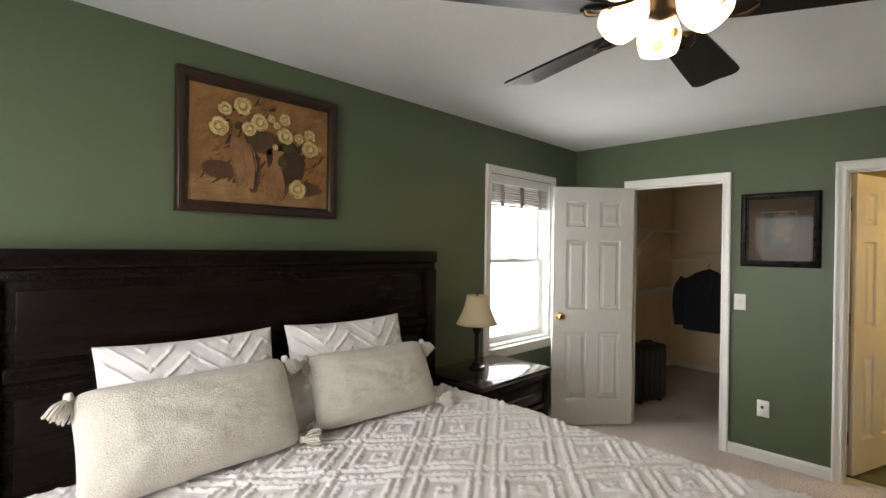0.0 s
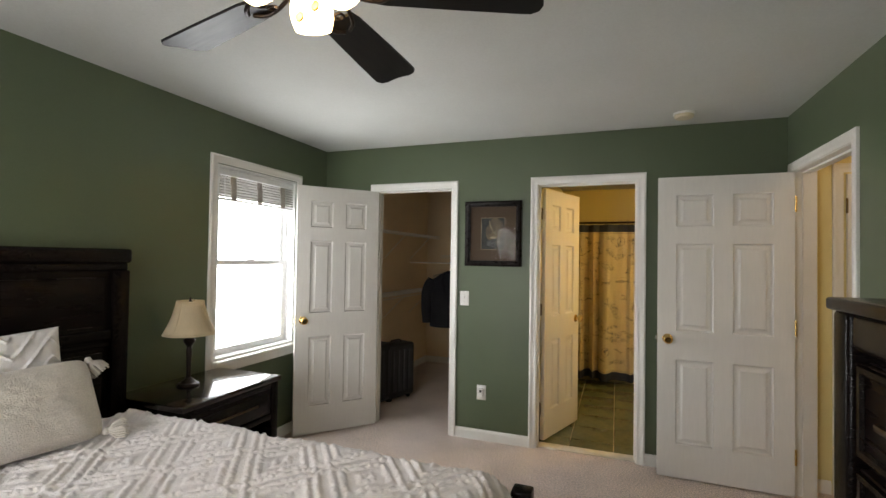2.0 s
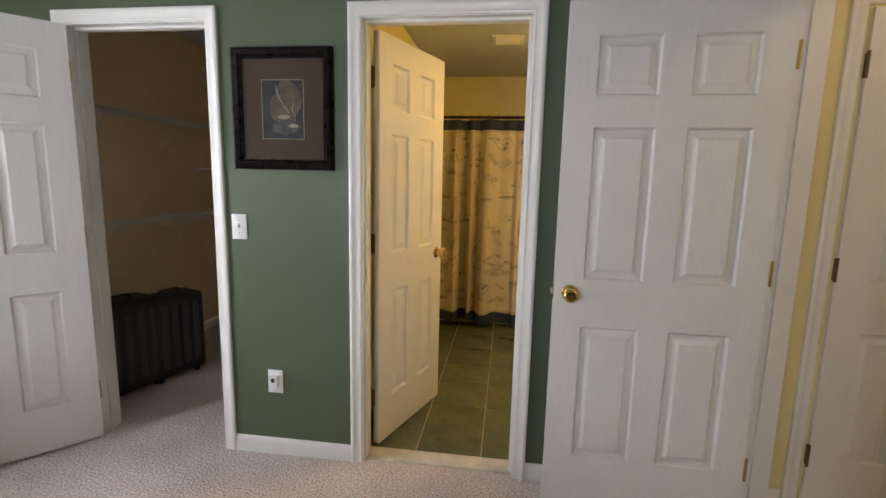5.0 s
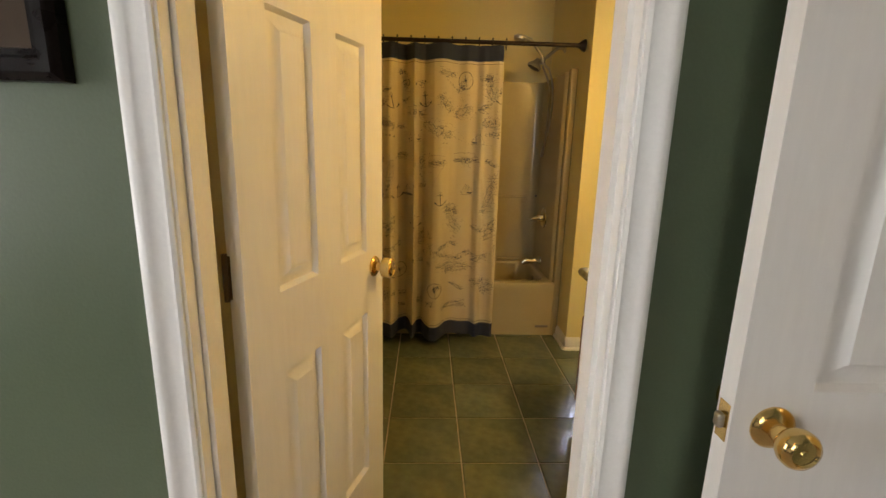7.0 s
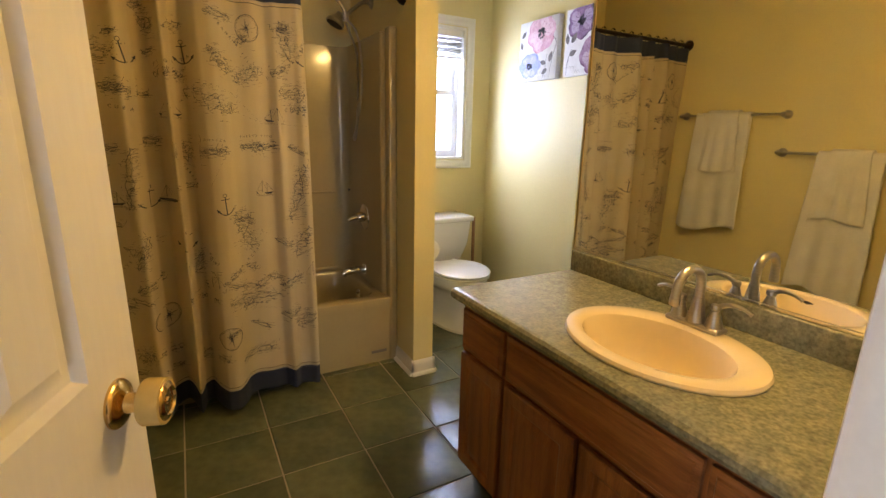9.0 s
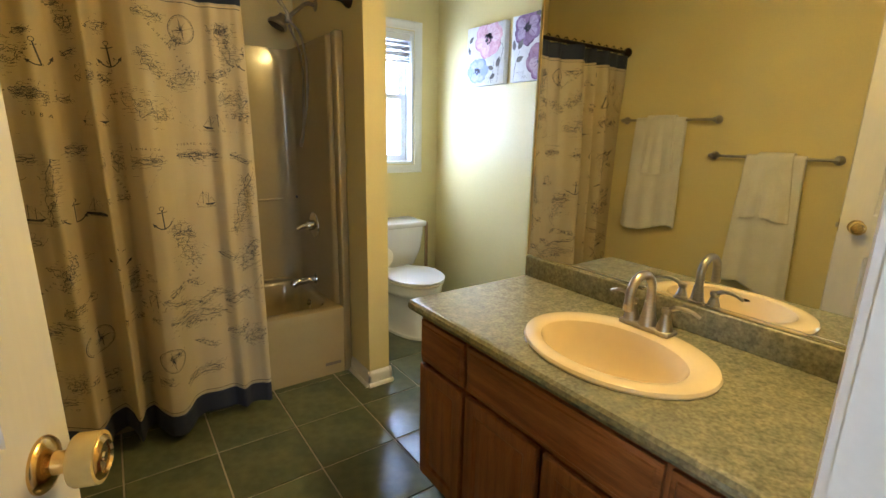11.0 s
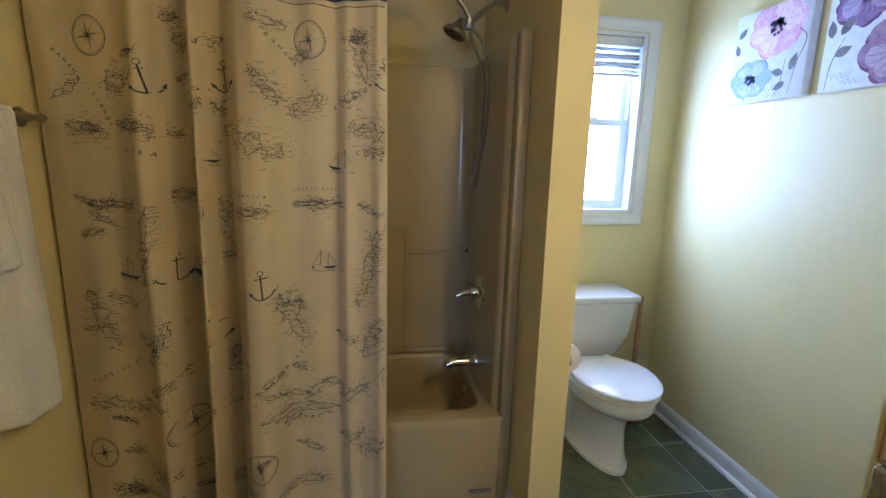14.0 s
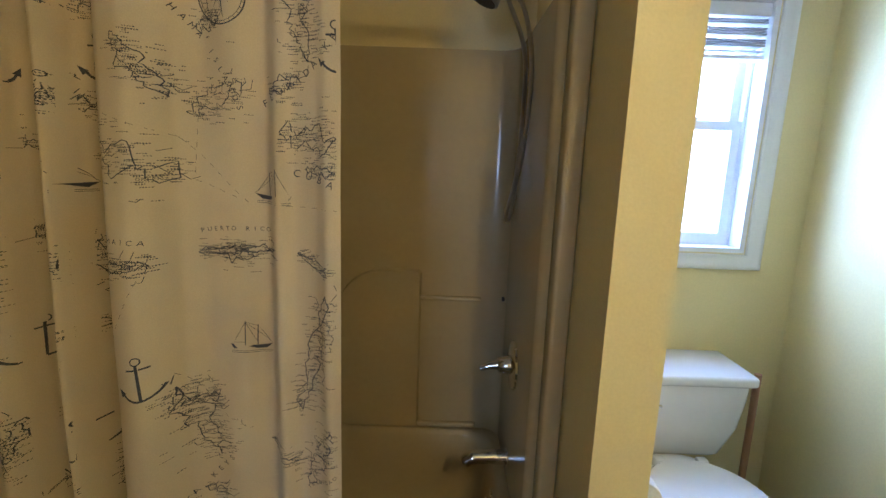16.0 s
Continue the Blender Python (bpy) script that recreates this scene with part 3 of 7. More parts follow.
# ---- bedroom: bed ----
BY0, BY1 = -4.06, -1.945     # bed width
bed = thing("bed", "king bed with a dark espresso wood headboard and footboard", "bed")
bm = rbox(XW + 0.018, -1.80, BY0, BY1, 0.0, 1.42, 0.006)
part("headboard_panel", bm, ESPRESSO, bed)
part("headboard_cap", rbox(XW + 0.010, -1.775, BY0 - 0.012, BY1 + 0.012, 1.412, 1.487, 0.016, 3), ESPRESSO, bed)
part("headboard_moulding", rbox(-1.80, -1.787, BY0 + 0.006, BY1 - 0.006, 1.375, 1.412, 0.006, 2), ESPRESSO, bed)
for y0, y1 in ((BY0, BY0 + 0.085), (BY1 - 0.085, BY1)):
    part("headboard_post", rbox(-1.802, -1.775, y0, y1, 0.0, 1.375, 0.008, 2), ESPRESSO, bed)
part("upper_panel", rbox(-1.802, -1.792, BY0 + 0.12, BY1 - 0.12, 1.095, 1.34, 0.005, 2), ESPRESSO2, bed)
part("mid_rail", rbox(-1.802, -1.778, BY0 + 0.085, BY1 - 0.085, 1.02, 1.075, 0.010, 3), ESPRESSO, bed)
part("mid_rail_bead", rbox(-1.802, -1.790, BY0 + 0.085, BY1 - 0.085, 0.985, 1.012, 0.005, 2), ESPRESSO, bed)
part("lower_panel", rbox(-1.802, -1.793, BY0 + 0.12, BY1 - 0.12, 0.35, 0.96, 0.005, 2), ESPRESSO2, bed)
part("side_rail", rbox(-1.80, 0.30, BY1 - 0.06, BY1 - 0.02, 0.16, 0.40, 0.006), ESPRESSO, bed)
part("side_rail", rbox(-1.80, 0.30, BY0 + 0.02, BY0 + 0.06, 0.16, 0.40, 0.006), ESPRESSO, bed)
part("footboard", rbox(0.300, 0.345, BY0 + 0.06, BY1 - 0.06, 0.08, 0.585, 0.006), ESPRESSO2, bed)
part("footboard_cap", rbox(0.292, 0.353, BY0 + 0.04, BY1 - 0.045, 0.575, 0.612, 0.008, 2), ESPRESSO, bed)
for y0 in (BY0 - 0.01, BY1 - 0.065):
    part("footboard_post", rbox(0.285, 0.36, y0, y0 + 0.075, 0.0, 0.628, 0.008, 2), ESPRESSO, bed)
solid("mattress", rbox(-1.785, 0.285, BY0 + 0.07, BY1 - 0.075, 0.40, 0.635, 0.05, 4), SHEET, "thick king mattress under the white bedspread", "mattress")
bm = rbox(-1.785, 0.285, BY0 + 0.07, BY1 - 0.075, 0.2, 0.398, 0.02, 2)
solid("box_spring", bm, SHEET, "pale box spring under the mattress", "box spring")


def tuft(d, w=0.0125):
    """Height share of a chenille ridge at distance d from its middle."""
    d = abs(d)
    return max(0.0, 1 - (d / w) ** 2) if d < w else 0.0


def quilt_height(x, y):
    """Diamond lattice of doubled tufted lines with smaller diamonds inside."""
    p = 0.36
    wob = 0.012 * noise.noise((x * 3, y * 3, 0.3))
    a, b = ((x + y * 0.8 + wob) / p) % 1.0, ((x - y * 0.8 - wob) / p) % 1.0
    da, db = min(a, 1 - a) * p * 0.78, min(b, 1 - b) * p * 0.78
    ia, ib = abs(a - 0.5) * p * 0.78, abs(b - 0.5) * p * 0.78
    h = 0.0
    for off in (0.026,):
        h = max(h, tuft(da - off), tuft(db - off))
    inner = max(ia, ib)
    for r in (0.080,):
        h = max(h, tuft(inner - r))
    if inner < 0.040:
        h = max(h, 0.8 * tuft(max(ia, ib) - 0.020, 0.016))
    chop = 0.72 + 0.85 * noise.noise((x * 70, y * 70, 0)) + 0.3 * noise.noise((x * 150, y * 150, 2))
    cross = 0.45 * max(0.0, noise.noise((x * 26, y * 26, 4)))
    return 0.0125 * h * max(0.15, chop) + 0.008 * cross


def quilt_point(u, v):
    """u along the bed, v across it, with both sides hanging down."""
    x = -1.62 + 1.925 * u
    s = -0.30 + v * (BY1 - BY0 - 0.06 + 0.60)
    flat = BY1 - BY0 - 0.06
    r = 0.085
    def side(q):
        if q <= 0:
            return 0.0, 0.0
        if q < r * math.pi / 2:
            return r * math.sin(q / r), -r * (1 - math.cos(q / r))
        return r + 0.02 * (q - r), -r - (q - r * math.pi / 2)
    y, z, nx = BY0 + 0.03 + s, 0.0, 0.0
    lo, hi = r, flat - r
    if s > hi:
        oy, z = side(s - hi)
        y = BY0 + 0.03 + hi + oy
        nx = min(1, (s - hi) / (r * 1.57))
    elif s < lo:
        oy, z = side(lo - s)
        y = BY0 + 0.03 + lo - oy
        nx = -min(1, (lo - s) / (r * 1.57))
    h = quilt_height(x, s)
    wr = 0.010 * noise.noise((x * 3.1, s * 2.3, 7)) + 0.005 * noise.noise((x * 9, s * 8, 2)) + 0.0025 * noise.noise((x * 22, s * 20, 9))
    foot = max(0.0, (x - 0.18) / 0.125)
    z0 = 0.684 - 0.085 * foot * foot
    swell = 0.02 * abs(nx) * math.sin(x * 11)
    return x, y + nx * (h + wr) + swell, z0 + z + (1 - abs(nx)) * (h + wr)


grid_object("bedspread", quilt_point, 360, 480, QUILT, double=0.004)
tagged(bpy.data.objects["bedspread"], "white tufted bedspread with a raised diamond pattern", "bedspread")


def pillow(name, label, category, w, h, depth, mat, m, relief=None, n=60, sag=0.0, soft=0.0):
    """A stuffed pillow standing in its own x (width) and z (height), middle at its base."""
    def face(s):
        def fn(u, v):
            a, c = 2 * u - 1, 2 * v - 1
            x = a * w / 2 * (0.955 + 0.045 * (c * c))
            z = h / 2 + c * h / 2 * (0.93 + 0.07 * (a * a))
            body = max(0.0, (1 - abs(a) ** 3.2) * (1 - abs(c) ** 2.6)) ** 0.55
            wr = 0.010 * noise.noise((a * 3 + s, c * 3, w)) + 0.005 * noise.noise((a * 9, c * 7 + s, 3 + w))
            d = depth / 2 * body + wr * body
            if relief:
                d += relief(a * w / 2, c * h / 2) * min(1, body * 2.5)
            tuck = 1 - soft * abs(a) ** 5 * abs(c) ** 5
            x, z = x * tuck, h / 2 + (z - h / 2) * tuck
            z -= sag * body * (1 - abs(a)) * (c > 0) * c
            return x, s * d, z
        return fn
    verts, faces = [], []
    for s in (-1, 1):
        o = len(verts)
        fn = face(s)
        verts += [fn(i / n, j / n) for j in range(n + 1) for i in range(n + 1)]
        for j in range(n):
            for i in range(n):
                q = (o + j * (n + 1) + i, o + j * (n + 1) + i + 1, o + (j + 1) * (n + 1) + i + 1, o + (j + 1) * (n + 1) + i)
                faces.append(q if s < 0 else q[::-1])
    me = bpy.data.meshes.new(name)
    me.from_pydata(verts, [], faces)
    bm = bmesh.new()
    bm.from_mesh(me)
    bmesh.ops.remove_doubles(bm, verts=bm.verts[:], dist=0.0005)
    p = thing(name, label, category, m)
    part("cushion", bm, mat, p)
    return p


def chevron(x, z):
    """Raised zigzag bands of the shams."""
    p = 0.155
    tri = abs(((x + 0.03) / p) % 2 - 1) * p
    q = (z - tri * 0.95) % 0.082
    w = 0.010 * (1 + 0.2 * noise.noise((x * 30, z * 30, 1)))
    return 0.011 * tuft(q - 0.041, w) * max(0.2, 0.8 + 0.8 * noise.noise((x * 75, z * 75, 0)))


def tassel(parent, place, lean=(0, 0, -1), size=1.0):
    """Corner tassel: knot and a skirt of strands."""
    bm = bmesh.new()
    d = Vector(lean).normalized()
    side = d.orthogonal().normalized()
    up = d.cross(side)
    lathe([(0.001, -0.016), (0.012, -0.012), (0.015, 0), (0.012, 0.012), (0.009, 0.016)], 12, "z", bm, (0, 0, 0))
    rng = random.Random(3)
    for k in range(26):
        a = k * 2.4
        r = 0.004 + 0.010 * rng.random()
        s, e = r * 0.7, r * 2.6
        L = (0.060 + 0.016 * rng.random()) * size
        c, q = math.cos(a), math.sin(a)
        pts = [side * s * c + up * s * q + d * 0.010, side * e * c + up * e * q + d * L * 0.5, side * (e * 1.15) * c + up * (e * 1.15) * q + d * L]
        tube(pts, 0.0034, 5, bm)
    return part("tassel", bm, BOUCLE, parent, "cream yarn corner tassel", Matrix.Translation(place))


def standing(y, x, z, lean, turn=0.0):
    """Pose of a pillow that faces +x and leans back."""
    return Matrix.Translation((x, y, z)) @ Matrix.Rotation(radians(90 + turn), 4, "Z") @ Matrix.Rotation(radians(lean), 4, "X")


for y, turn in ((-3.40, 1), (-2.665, -2)):
    p = pillow("pillow_sham", "white cotton sham with raised zigzag tufting", "pillow", 0.675, 0.465, 0.17, SHAM, standing(y, -1.585, 0.685, -16, turn), chevron, 110, 0.03)
    tagged(p, group="shams against the headboard")
for y, x, turn in ((-2.80, -1.50, 2),):
    pillow("bed_pillow", "grey satin bed pillow with soft folds", "pillow", 0.70, 0.33, 0.16, SHEET, standing(y, x, 0.68, -25, turn), None, 40, 0.02)
for y, x, turn, lean in ((-3.455, -1.335, 3, -27), (-2.665, -1.375, -6, -29)):
    p = pillow("lumbar_pillow", "long cream boucle lumbar pillow with yarn tassels", "pillow", 0.75 if y < -3 else 0.67, 0.385 if y < -3 else 0.36, 0.20, BOUCLE, standing(y, x, 0.700, lean, turn), None, 60, 0.012, 0.10)
    tagged(p, group="lumbar pillows on the bed")
    w, top = (0.375, 0.37) if y < -3 else (0.335, 0.345)
    for a in (-1, 1):
        for z in (0.022, top - 0.012):
            tassel(p, (a * (w - 0.010), -0.01, z), (a * 0.55, -0.5 if z < 0.2 else 0.1, -0.8 if z > 0.2 else -0.12))

# ---- nightstand and lamp ----
NX, NY0, NY1, NZ = -1.385, -1.94, -1.235, 0.70
ns = thing("nightstand", "dark espresso nightstand with one drawer over an open shelf", "nightstand", pose(0, 0, 0))
part("top", rbox(XW + 0.013, NX + 0.012, NY0 - 0.012, NY1 + 0.012, NZ - 0.032, NZ, 0.005, 2), TOPWOOD, ns)
for y0 in (NY0, NY1 - 0.055):
    part("side", rbox(XW + 0.015, NX, y0, y0 + 0.055, 0.0, NZ - 0.032, 0.004), ESPRESSO, ns)
part("back", rbox(XW + 0.015, XW + 0.03, NY0 + 0.055, NY1 - 0.055, 0.06, NZ - 0.032, 0.002, 1), ESPRESSO2, ns)
part("apron", rbox(NX - 0.02, NX - 0.003, NY0 + 0.055, NY1 - 0.055, NZ - 0.065, NZ - 0.032, 0.003), ESPRESSO, ns)
dr = part("drawer", rbox(NX - 0.34, NX - 0.008, NY0 + 0.060, NY1 - 0.060, NZ - 0.225, NZ - 0.070, 0.004), ESPRESSO2, ns)
part("drawer_frame", rbox(NX - 0.010, NX - 0.002, NY0 + 0.085, NY1 - 0.085, NZ - 0.205, NZ - 0.090, 0.004, 2), ESPRESSO, dr)
part("handle", rbox(NX - 0.002, NX + 0.010, NY0 + 0.18, NY1 - 0.18, NZ - 0.152, NZ - 0.142, 0.003, 2), DARKBRASS, dr, "thin bronze bar pull")
part("rail", rbox(NX - 0.34, NX - 0.002, NY0 + 0.055, NY1 - 0.055, NZ - 0.262, NZ - 0.230, 0.004), ESPRESSO, ns)
part("shelf", rbox(XW + 0.03, NX - 0.002, NY0 + 0.055, NY1 - 0.055, 0.075, 0.105, 0.003), ESPRESSO, ns)
part("base_rail", rbox(NX - 0.025, NX + 0.004, NY0 + 0.055, NY1 - 0.055, 0.0, 0.075, 0.004), ESPRESSO, ns)

lamp = thing("table_lamp", "small table lamp with a black turned base and cream bell shade", "lamp", pose(-1.70, -1.635, NZ))
part("base", lathe([(0.058, 0), (0.060, 0.006), (0.056, 0.014), (0.040, 0.020), (0.034, 0.030), (0.024, 0.036), (0.017, 0.046), (0.0001, 0.047)], 32), BRONZE, lamp)
part("stem", lathe([(0.014, 0.046), (0.012, 0.07), (0.014, 0.14), (0.017, 0.20), (0.013, 0.225), (0.018, 0.232), (0.030, 0.252), (0.033, 0.262), (0.026, 0.275), (0.012, 0.292), (0.010, 0.33), (0.0001, 0.331)], 28), BRONZE, lamp)
shp = [(0.138, 0.300), (0.127, 0.325), (0.108, 0.365), (0.091, 0.410), (0.079, 0.455), (0.072, 0.490)]
bm = lathe(shp, 40)
for f in [f for f in bm.faces if len(f.verts) > 4]:
    bm.faces.remove(f)
sh = part("shade", bm, SHADE, lamp, "cream cloth bell shade")
md = sh.modifiers.new("thickness", "SOLIDIFY")
md.thickness = 0.0015
for r, z in ((0.138, 0.300), (0.072, 0.490)):
    part("shade_trim", tube([(r * math.cos(k * math.pi / 20), r * math.sin(k * math.pi / 20), z) for k in range(41)], 0.0035, 6), SHADE, lamp)
for k in range(8):
    q = k * math.pi / 4 + 0.2
    part("shade_seam", tube([((r + 0.001) * math.cos(q), (r + 0.001) * math.sin(q), z) for r, z in shp], 0.0016, 5), SHADE, lamp)
part("bulb", lathe([(0.012, 0.33), (0.014, 0.35), (0.026, 0.385), (0.030, 0.405), (0.024, 0.428), (0.0001, 0.436)], 20), PLASTIC, lamp)
part("finial", lathe([(0.004, 0.480), (0.009, 0.488), (0.005, 0.498), (0.008, 0.506), (0.0001, 0.514)], 14), BRONZE, lamp)
part("harp", tube(smooth_path([(0, 0.012, 0.325), (0, 0.045, 0.38), (0, 0.03, 0.46), (0, 0, 0.482), (0, -0.03, 0.46), (0, -0.045, 0.38), (0, -0.012, 0.325)], 5), 0.0016, 5), BRASS, lamp)
for k in range(3):
    q = k * 2.094
    part("shade_spoke", tube([(0.004 * math.cos(q), 0.004 * math.sin(q), 0.482), (0.072 * math.cos(q), 0.072 * math.sin(q), 0.488)], 0.0015, 5), BRASS, lamp)


# ---- wall plates ----
def plate(name, label, category, w, h, m, toggles=(), outlets=(), plug=False):
    """A wall plate in its own x (width), z (height), facing -y."""
    p = thing(name, label, category, m)
    part("plate", rbox(-w / 2, w / 2, -0.006, 0, -h / 2, h / 2, 0.003, 2), PLASTIC, p)
    for x in toggles:
        part("toggle", rbox(x - 0.005, x + 0.005, -0.020, -0.005, -0.004, 0.016, 0.002, 2), PLASTIC, p)
        for z in (-0.030, 0.030):
            part("screw", lathe([(0.003, -0.0068), (0.003, -0.0058)], 10, "y", None, (x, 0, z)), NICKEL, p)
    for z in outlets:
        part("socket", rbox(-0.016, 0.016, -0.0085, -0.005, z - 0.014, z + 0.014, 0.002, 2), PLASTIC, p)
        for dx in (-0.006, 0.006):
            part("slot", rbox(dx - 0.001, dx + 0.001, -0.0088, -0.0080, z - 0.002, z + 0.006, 0.0003, 1), BLACK, p)
    return p


plate("light_switch", "white single toggle light switch", "switch", 0.076, 0.118, pose(-0.538, 0, 1.138), (0.0,))
o = plate("power_outlet", "white outlet plate with a plug-in night light", "outlet", 0.076, 0.118, pose(-0.383, 0, 0.382), (), (-0.020,))
part("night_light", rbox(-0.022, 0.022, -0.032, -0.006, -0.022, 0.036, 0.006, 3), PLASTIC, o, "white plug-in night light")
part("sensor", rbox(-0.009, 0.009, -0.0345, -0.031, 0.006, 0.026, 0.003, 2), GREYP, o)
plate("light_switch", "white triple toggle light switch", "switch", 0.155, 0.118, pose(XE, -1.150, 1.152, 0, 0, -90), (-0.046, 0, 0.046))
o = plate("power_outlet", "white outlet with a black lamp plug", "outlet", 0.076, 0.118, pose(XW, -1.04, 0.42, 0, 0, 90), (), (-0.020, 0.020))
part("plug", lathe([(0.013, -0.006), (0.013, -0.020), (0.008, -0.036), (0.004, -0.050), (0.0001, -0.051)], 14, "y", None, (0, 0, 0.020)), BLACK, o)
part("cable", tube(smooth_path([(0, -0.048, 0.020), (0.03, -0.055, -0.02), (0.035, -0.045, -0.12), (0.02, -0.03, -0.20), (-0.04, -0.02, -0.26), (-0.16, -0.012, -0.30)], 7), 0.0028, 6), BLACK, o)
# ---- pictures ----
def rect_frame(name, w, h, prof, mat, parent):
    """Mitred picture frame round a w by h opening, in x and z, facing -y; prof: (outward, depth)."""
    bm = bmesh.new()
    rows = [[bm.verts.new((x, -d, z)) for x, z in ((-w / 2 - o, -h / 2 - o), (w / 2 + o, -h / 2 - o), (w / 2 + o, h / 2 + o), (-w / 2 - o, h / 2 + o))] for o, d in prof]
    for p, q in zip(rows, rows[1:]):
        for k in range(4):
            bm.faces.new((p[k], p[(k + 1) % 4], q[(k + 1) % 4], q[k]))
    return part(name, bm, mat, parent)


def blob(bm, cx, cz, rx, rz, y, seed, n=26, rough=0.12, lobes=0, turn=0.0, dome=0.0):
    """A flat painted shape with an uneven outline, as a fan of triangles; dome: raised paint in the middle."""
    mid = bm.verts.new((cx, y - dome, cz))
    ring = []
    for k in range(n):
        a = 2 * math.pi * k / n
        r = 1 + rough * noise.noise((math.cos(a) * 1.7 + seed * 3.1, math.sin(a) * 1.7, seed)) * 1.6 + (0.14 * math.cos(lobes * a + seed) if lobes else 0)
        x, z = rx * r * math.cos(a), rz * r * math.sin(a)
        ring.append(bm.verts.new((cx + x * math.cos(turn) - z * math.sin(turn), y, cz + x * math.sin(turn) + z * math.cos(turn))))
    for k in range(n):
        bm.faces.new((mid, ring[k], ring[(k + 1) % n]))


def stroke(bm, pts, width, y, steps=5):
    """A flat brush line through (x, z) points."""
    p = [Vector((q.x, q.z)) for q in smooth_path([(a, 0, b) for a, b in pts], steps)]
    prev = None
    for i, q in enumerate(p):
        d = (p[min(i + 1, len(p) - 1)] - p[max(i - 1, 0)])
        d = Vector((-d.y, d.x)).normalized() * width / 2 * (1 - 0.5 * abs(2 * i / (len(p) - 1) - 1))
        pair = (bm.verts.new((q.x + d.x, y, q.y + d.y)), bm.verts.new((q.x - d.x, y, q.y - d.y)))
        if prev:
            bm.faces.new((prev[0], prev[1], pair[1], pair[0]))
        prev = pair


def paint(name, c, c2, scale=20, rough=0.55, tone=1.0):
    c, c2 = tuple(q * tone for q in c), tuple(q * tone for q in c2)
    return material(name, c, rough=rough, colour2=c2, scale=scale, bump=0.0006, bump_scale=160, fine=0.15, detail=6)


P_GROUND = paint("umber_canvas", (0.30, 0.140, 0.040), (0.17, 0.078, 0.025), 5, tone=1.0)
P_TABLE = paint("ochre_table", (0.36, 0.21, 0.095), (0.22, 0.115, 0.048), 9, tone=0.85)
P_DARK = paint("dark_umber_shadow", (0.035, 0.016, 0.008), (0.055, 0.024, 0.011), 14)
P_VASE = paint("terracotta_vase", (0.34, 0.165, 0.075), (0.20, 0.088, 0.038), 9, tone=0.95)
P_VASEL = paint("terracotta_light", (0.46, 0.26, 0.115), (0.30, 0.15, 0.065), 14, tone=0.62)
P_ROSE = paint("cream_rose", (0.42, 0.28, 0.11), (0.33, 0.21, 0.080), 60, tone=0.9)
P_ROSEL = paint("pale_rose_petal", (0.72, 0.56, 0.27), (0.60, 0.44, 0.19), 70, tone=0.9)
P_LEAF = paint("olive_leaf_paint", (0.075, 0.06, 0.018), (0.05, 0.035, 0.012), 30)
P_LIGHT = paint("golden_canvas_light", (0.31, 0.170, 0.064), (0.20, 0.098, 0.036), 5, tone=0.95)

PW, PH = 0.80, 0.635
still = thing("framed_painting", "framed still life of cream roses in clay vases", "painting", pose(XW + 0.002, -3.03, 1.975, 0, 0, 90))
FW = 0.055
rect_frame("frame", PW - 2 * FW, PH - 2 * FW, ((0.0, 0.012), (0.002, 0.018), (0.010, 0.019), (0.014, 0.026), (0.030, 0.034), (0.044, 0.036), (0.050, 0.032), (0.055, 0.030), (0.055, 0.0)), material("mahogany_frame", (0.028, 0.010, 0.005), rough=0.30, colour2=(0.014, 0.005, 0.003), scale=6, fine=0.2), still)
bm = bmesh.new()
for k in range(84):
    t = k / 84
    z = -PH / 2 + 0.02 + (PH - 0.04) * t
    for x in (-PW / 2 + 0.006, PW / 2 - 0.006):
        lathe([(0.0001, -0.0345), (0.0024, -0.033), (0.003, -0.031)], 6, "y", bm, (x, 0, z))
tagged(part("beading", bm, P_DARK, still), kind="stuff")
iw, ih = PW - 2 * FW + 0.004, PH - 2 * FW + 0.004
part("canvas", rbox(-iw / 2, iw / 2, -0.013, -0.004, -ih / 2, ih / 2, 0.001, 1), P_GROUND, still)


def picture_part(name, mat, shapes, y):
    bm = bmesh.new()
    for k, sh in enumerate(shapes):
        blob(bm, *sh[:4], y - 0.00025 * k, *sh[4:])
    return part(name, bm, mat, still)


P_MID = paint("sienna_canvas", (0.24, 0.115, 0.036), (0.15, 0.068, 0.022), 7, tone=1.0)
P_GOLD = paint("gold_ochre_canvas", (0.44, 0.27, 0.105), (0.30, 0.165, 0.06), 9, tone=0.70)
P_ROSED = paint("shaded_rose_petal", (0.27, 0.165, 0.062), (0.17, 0.095, 0.036), 50, tone=0.8)
P_ROSEM = paint("buff_rose_petal", (0.57, 0.42, 0.18), (0.47, 0.33, 0.135), 60, tone=0.9)
picture_part("painted_shadow", P_DARK, [(0.115, -0.045, 0.105, 0.105, 2.0)], -0.0140)
P_SHADE = paint("brown_cast_shadow", (0.10, 0.046, 0.018), (0.065, 0.030, 0.013), 12)
for shape in ((-0.215, -0.115, 0.080, 0.040, 1.0), (0.215, -0.165, 0.100, 0.040, 4.0), (0.0, 0.045, 0.10, 0.060, 6.0), (-0.055, -0.11, 0.035, 0.10, 7.0)):
    picture_part("painted_shadow", P_SHADE, [shape], -0.0140)
bm = bmesh.new()
vs = [bm.verts.new(p) for p in ((-iw / 2, -0.0133, -ih / 2), (iw / 2, -0.0133, -ih / 2), (iw / 2, -0.0133, -0.175), (0.1, -0.0133, -0.190), (-0.1, -0.0133, -0.160), (-iw / 2, -0.0133, -0.145))]
bm.faces.new(vs)
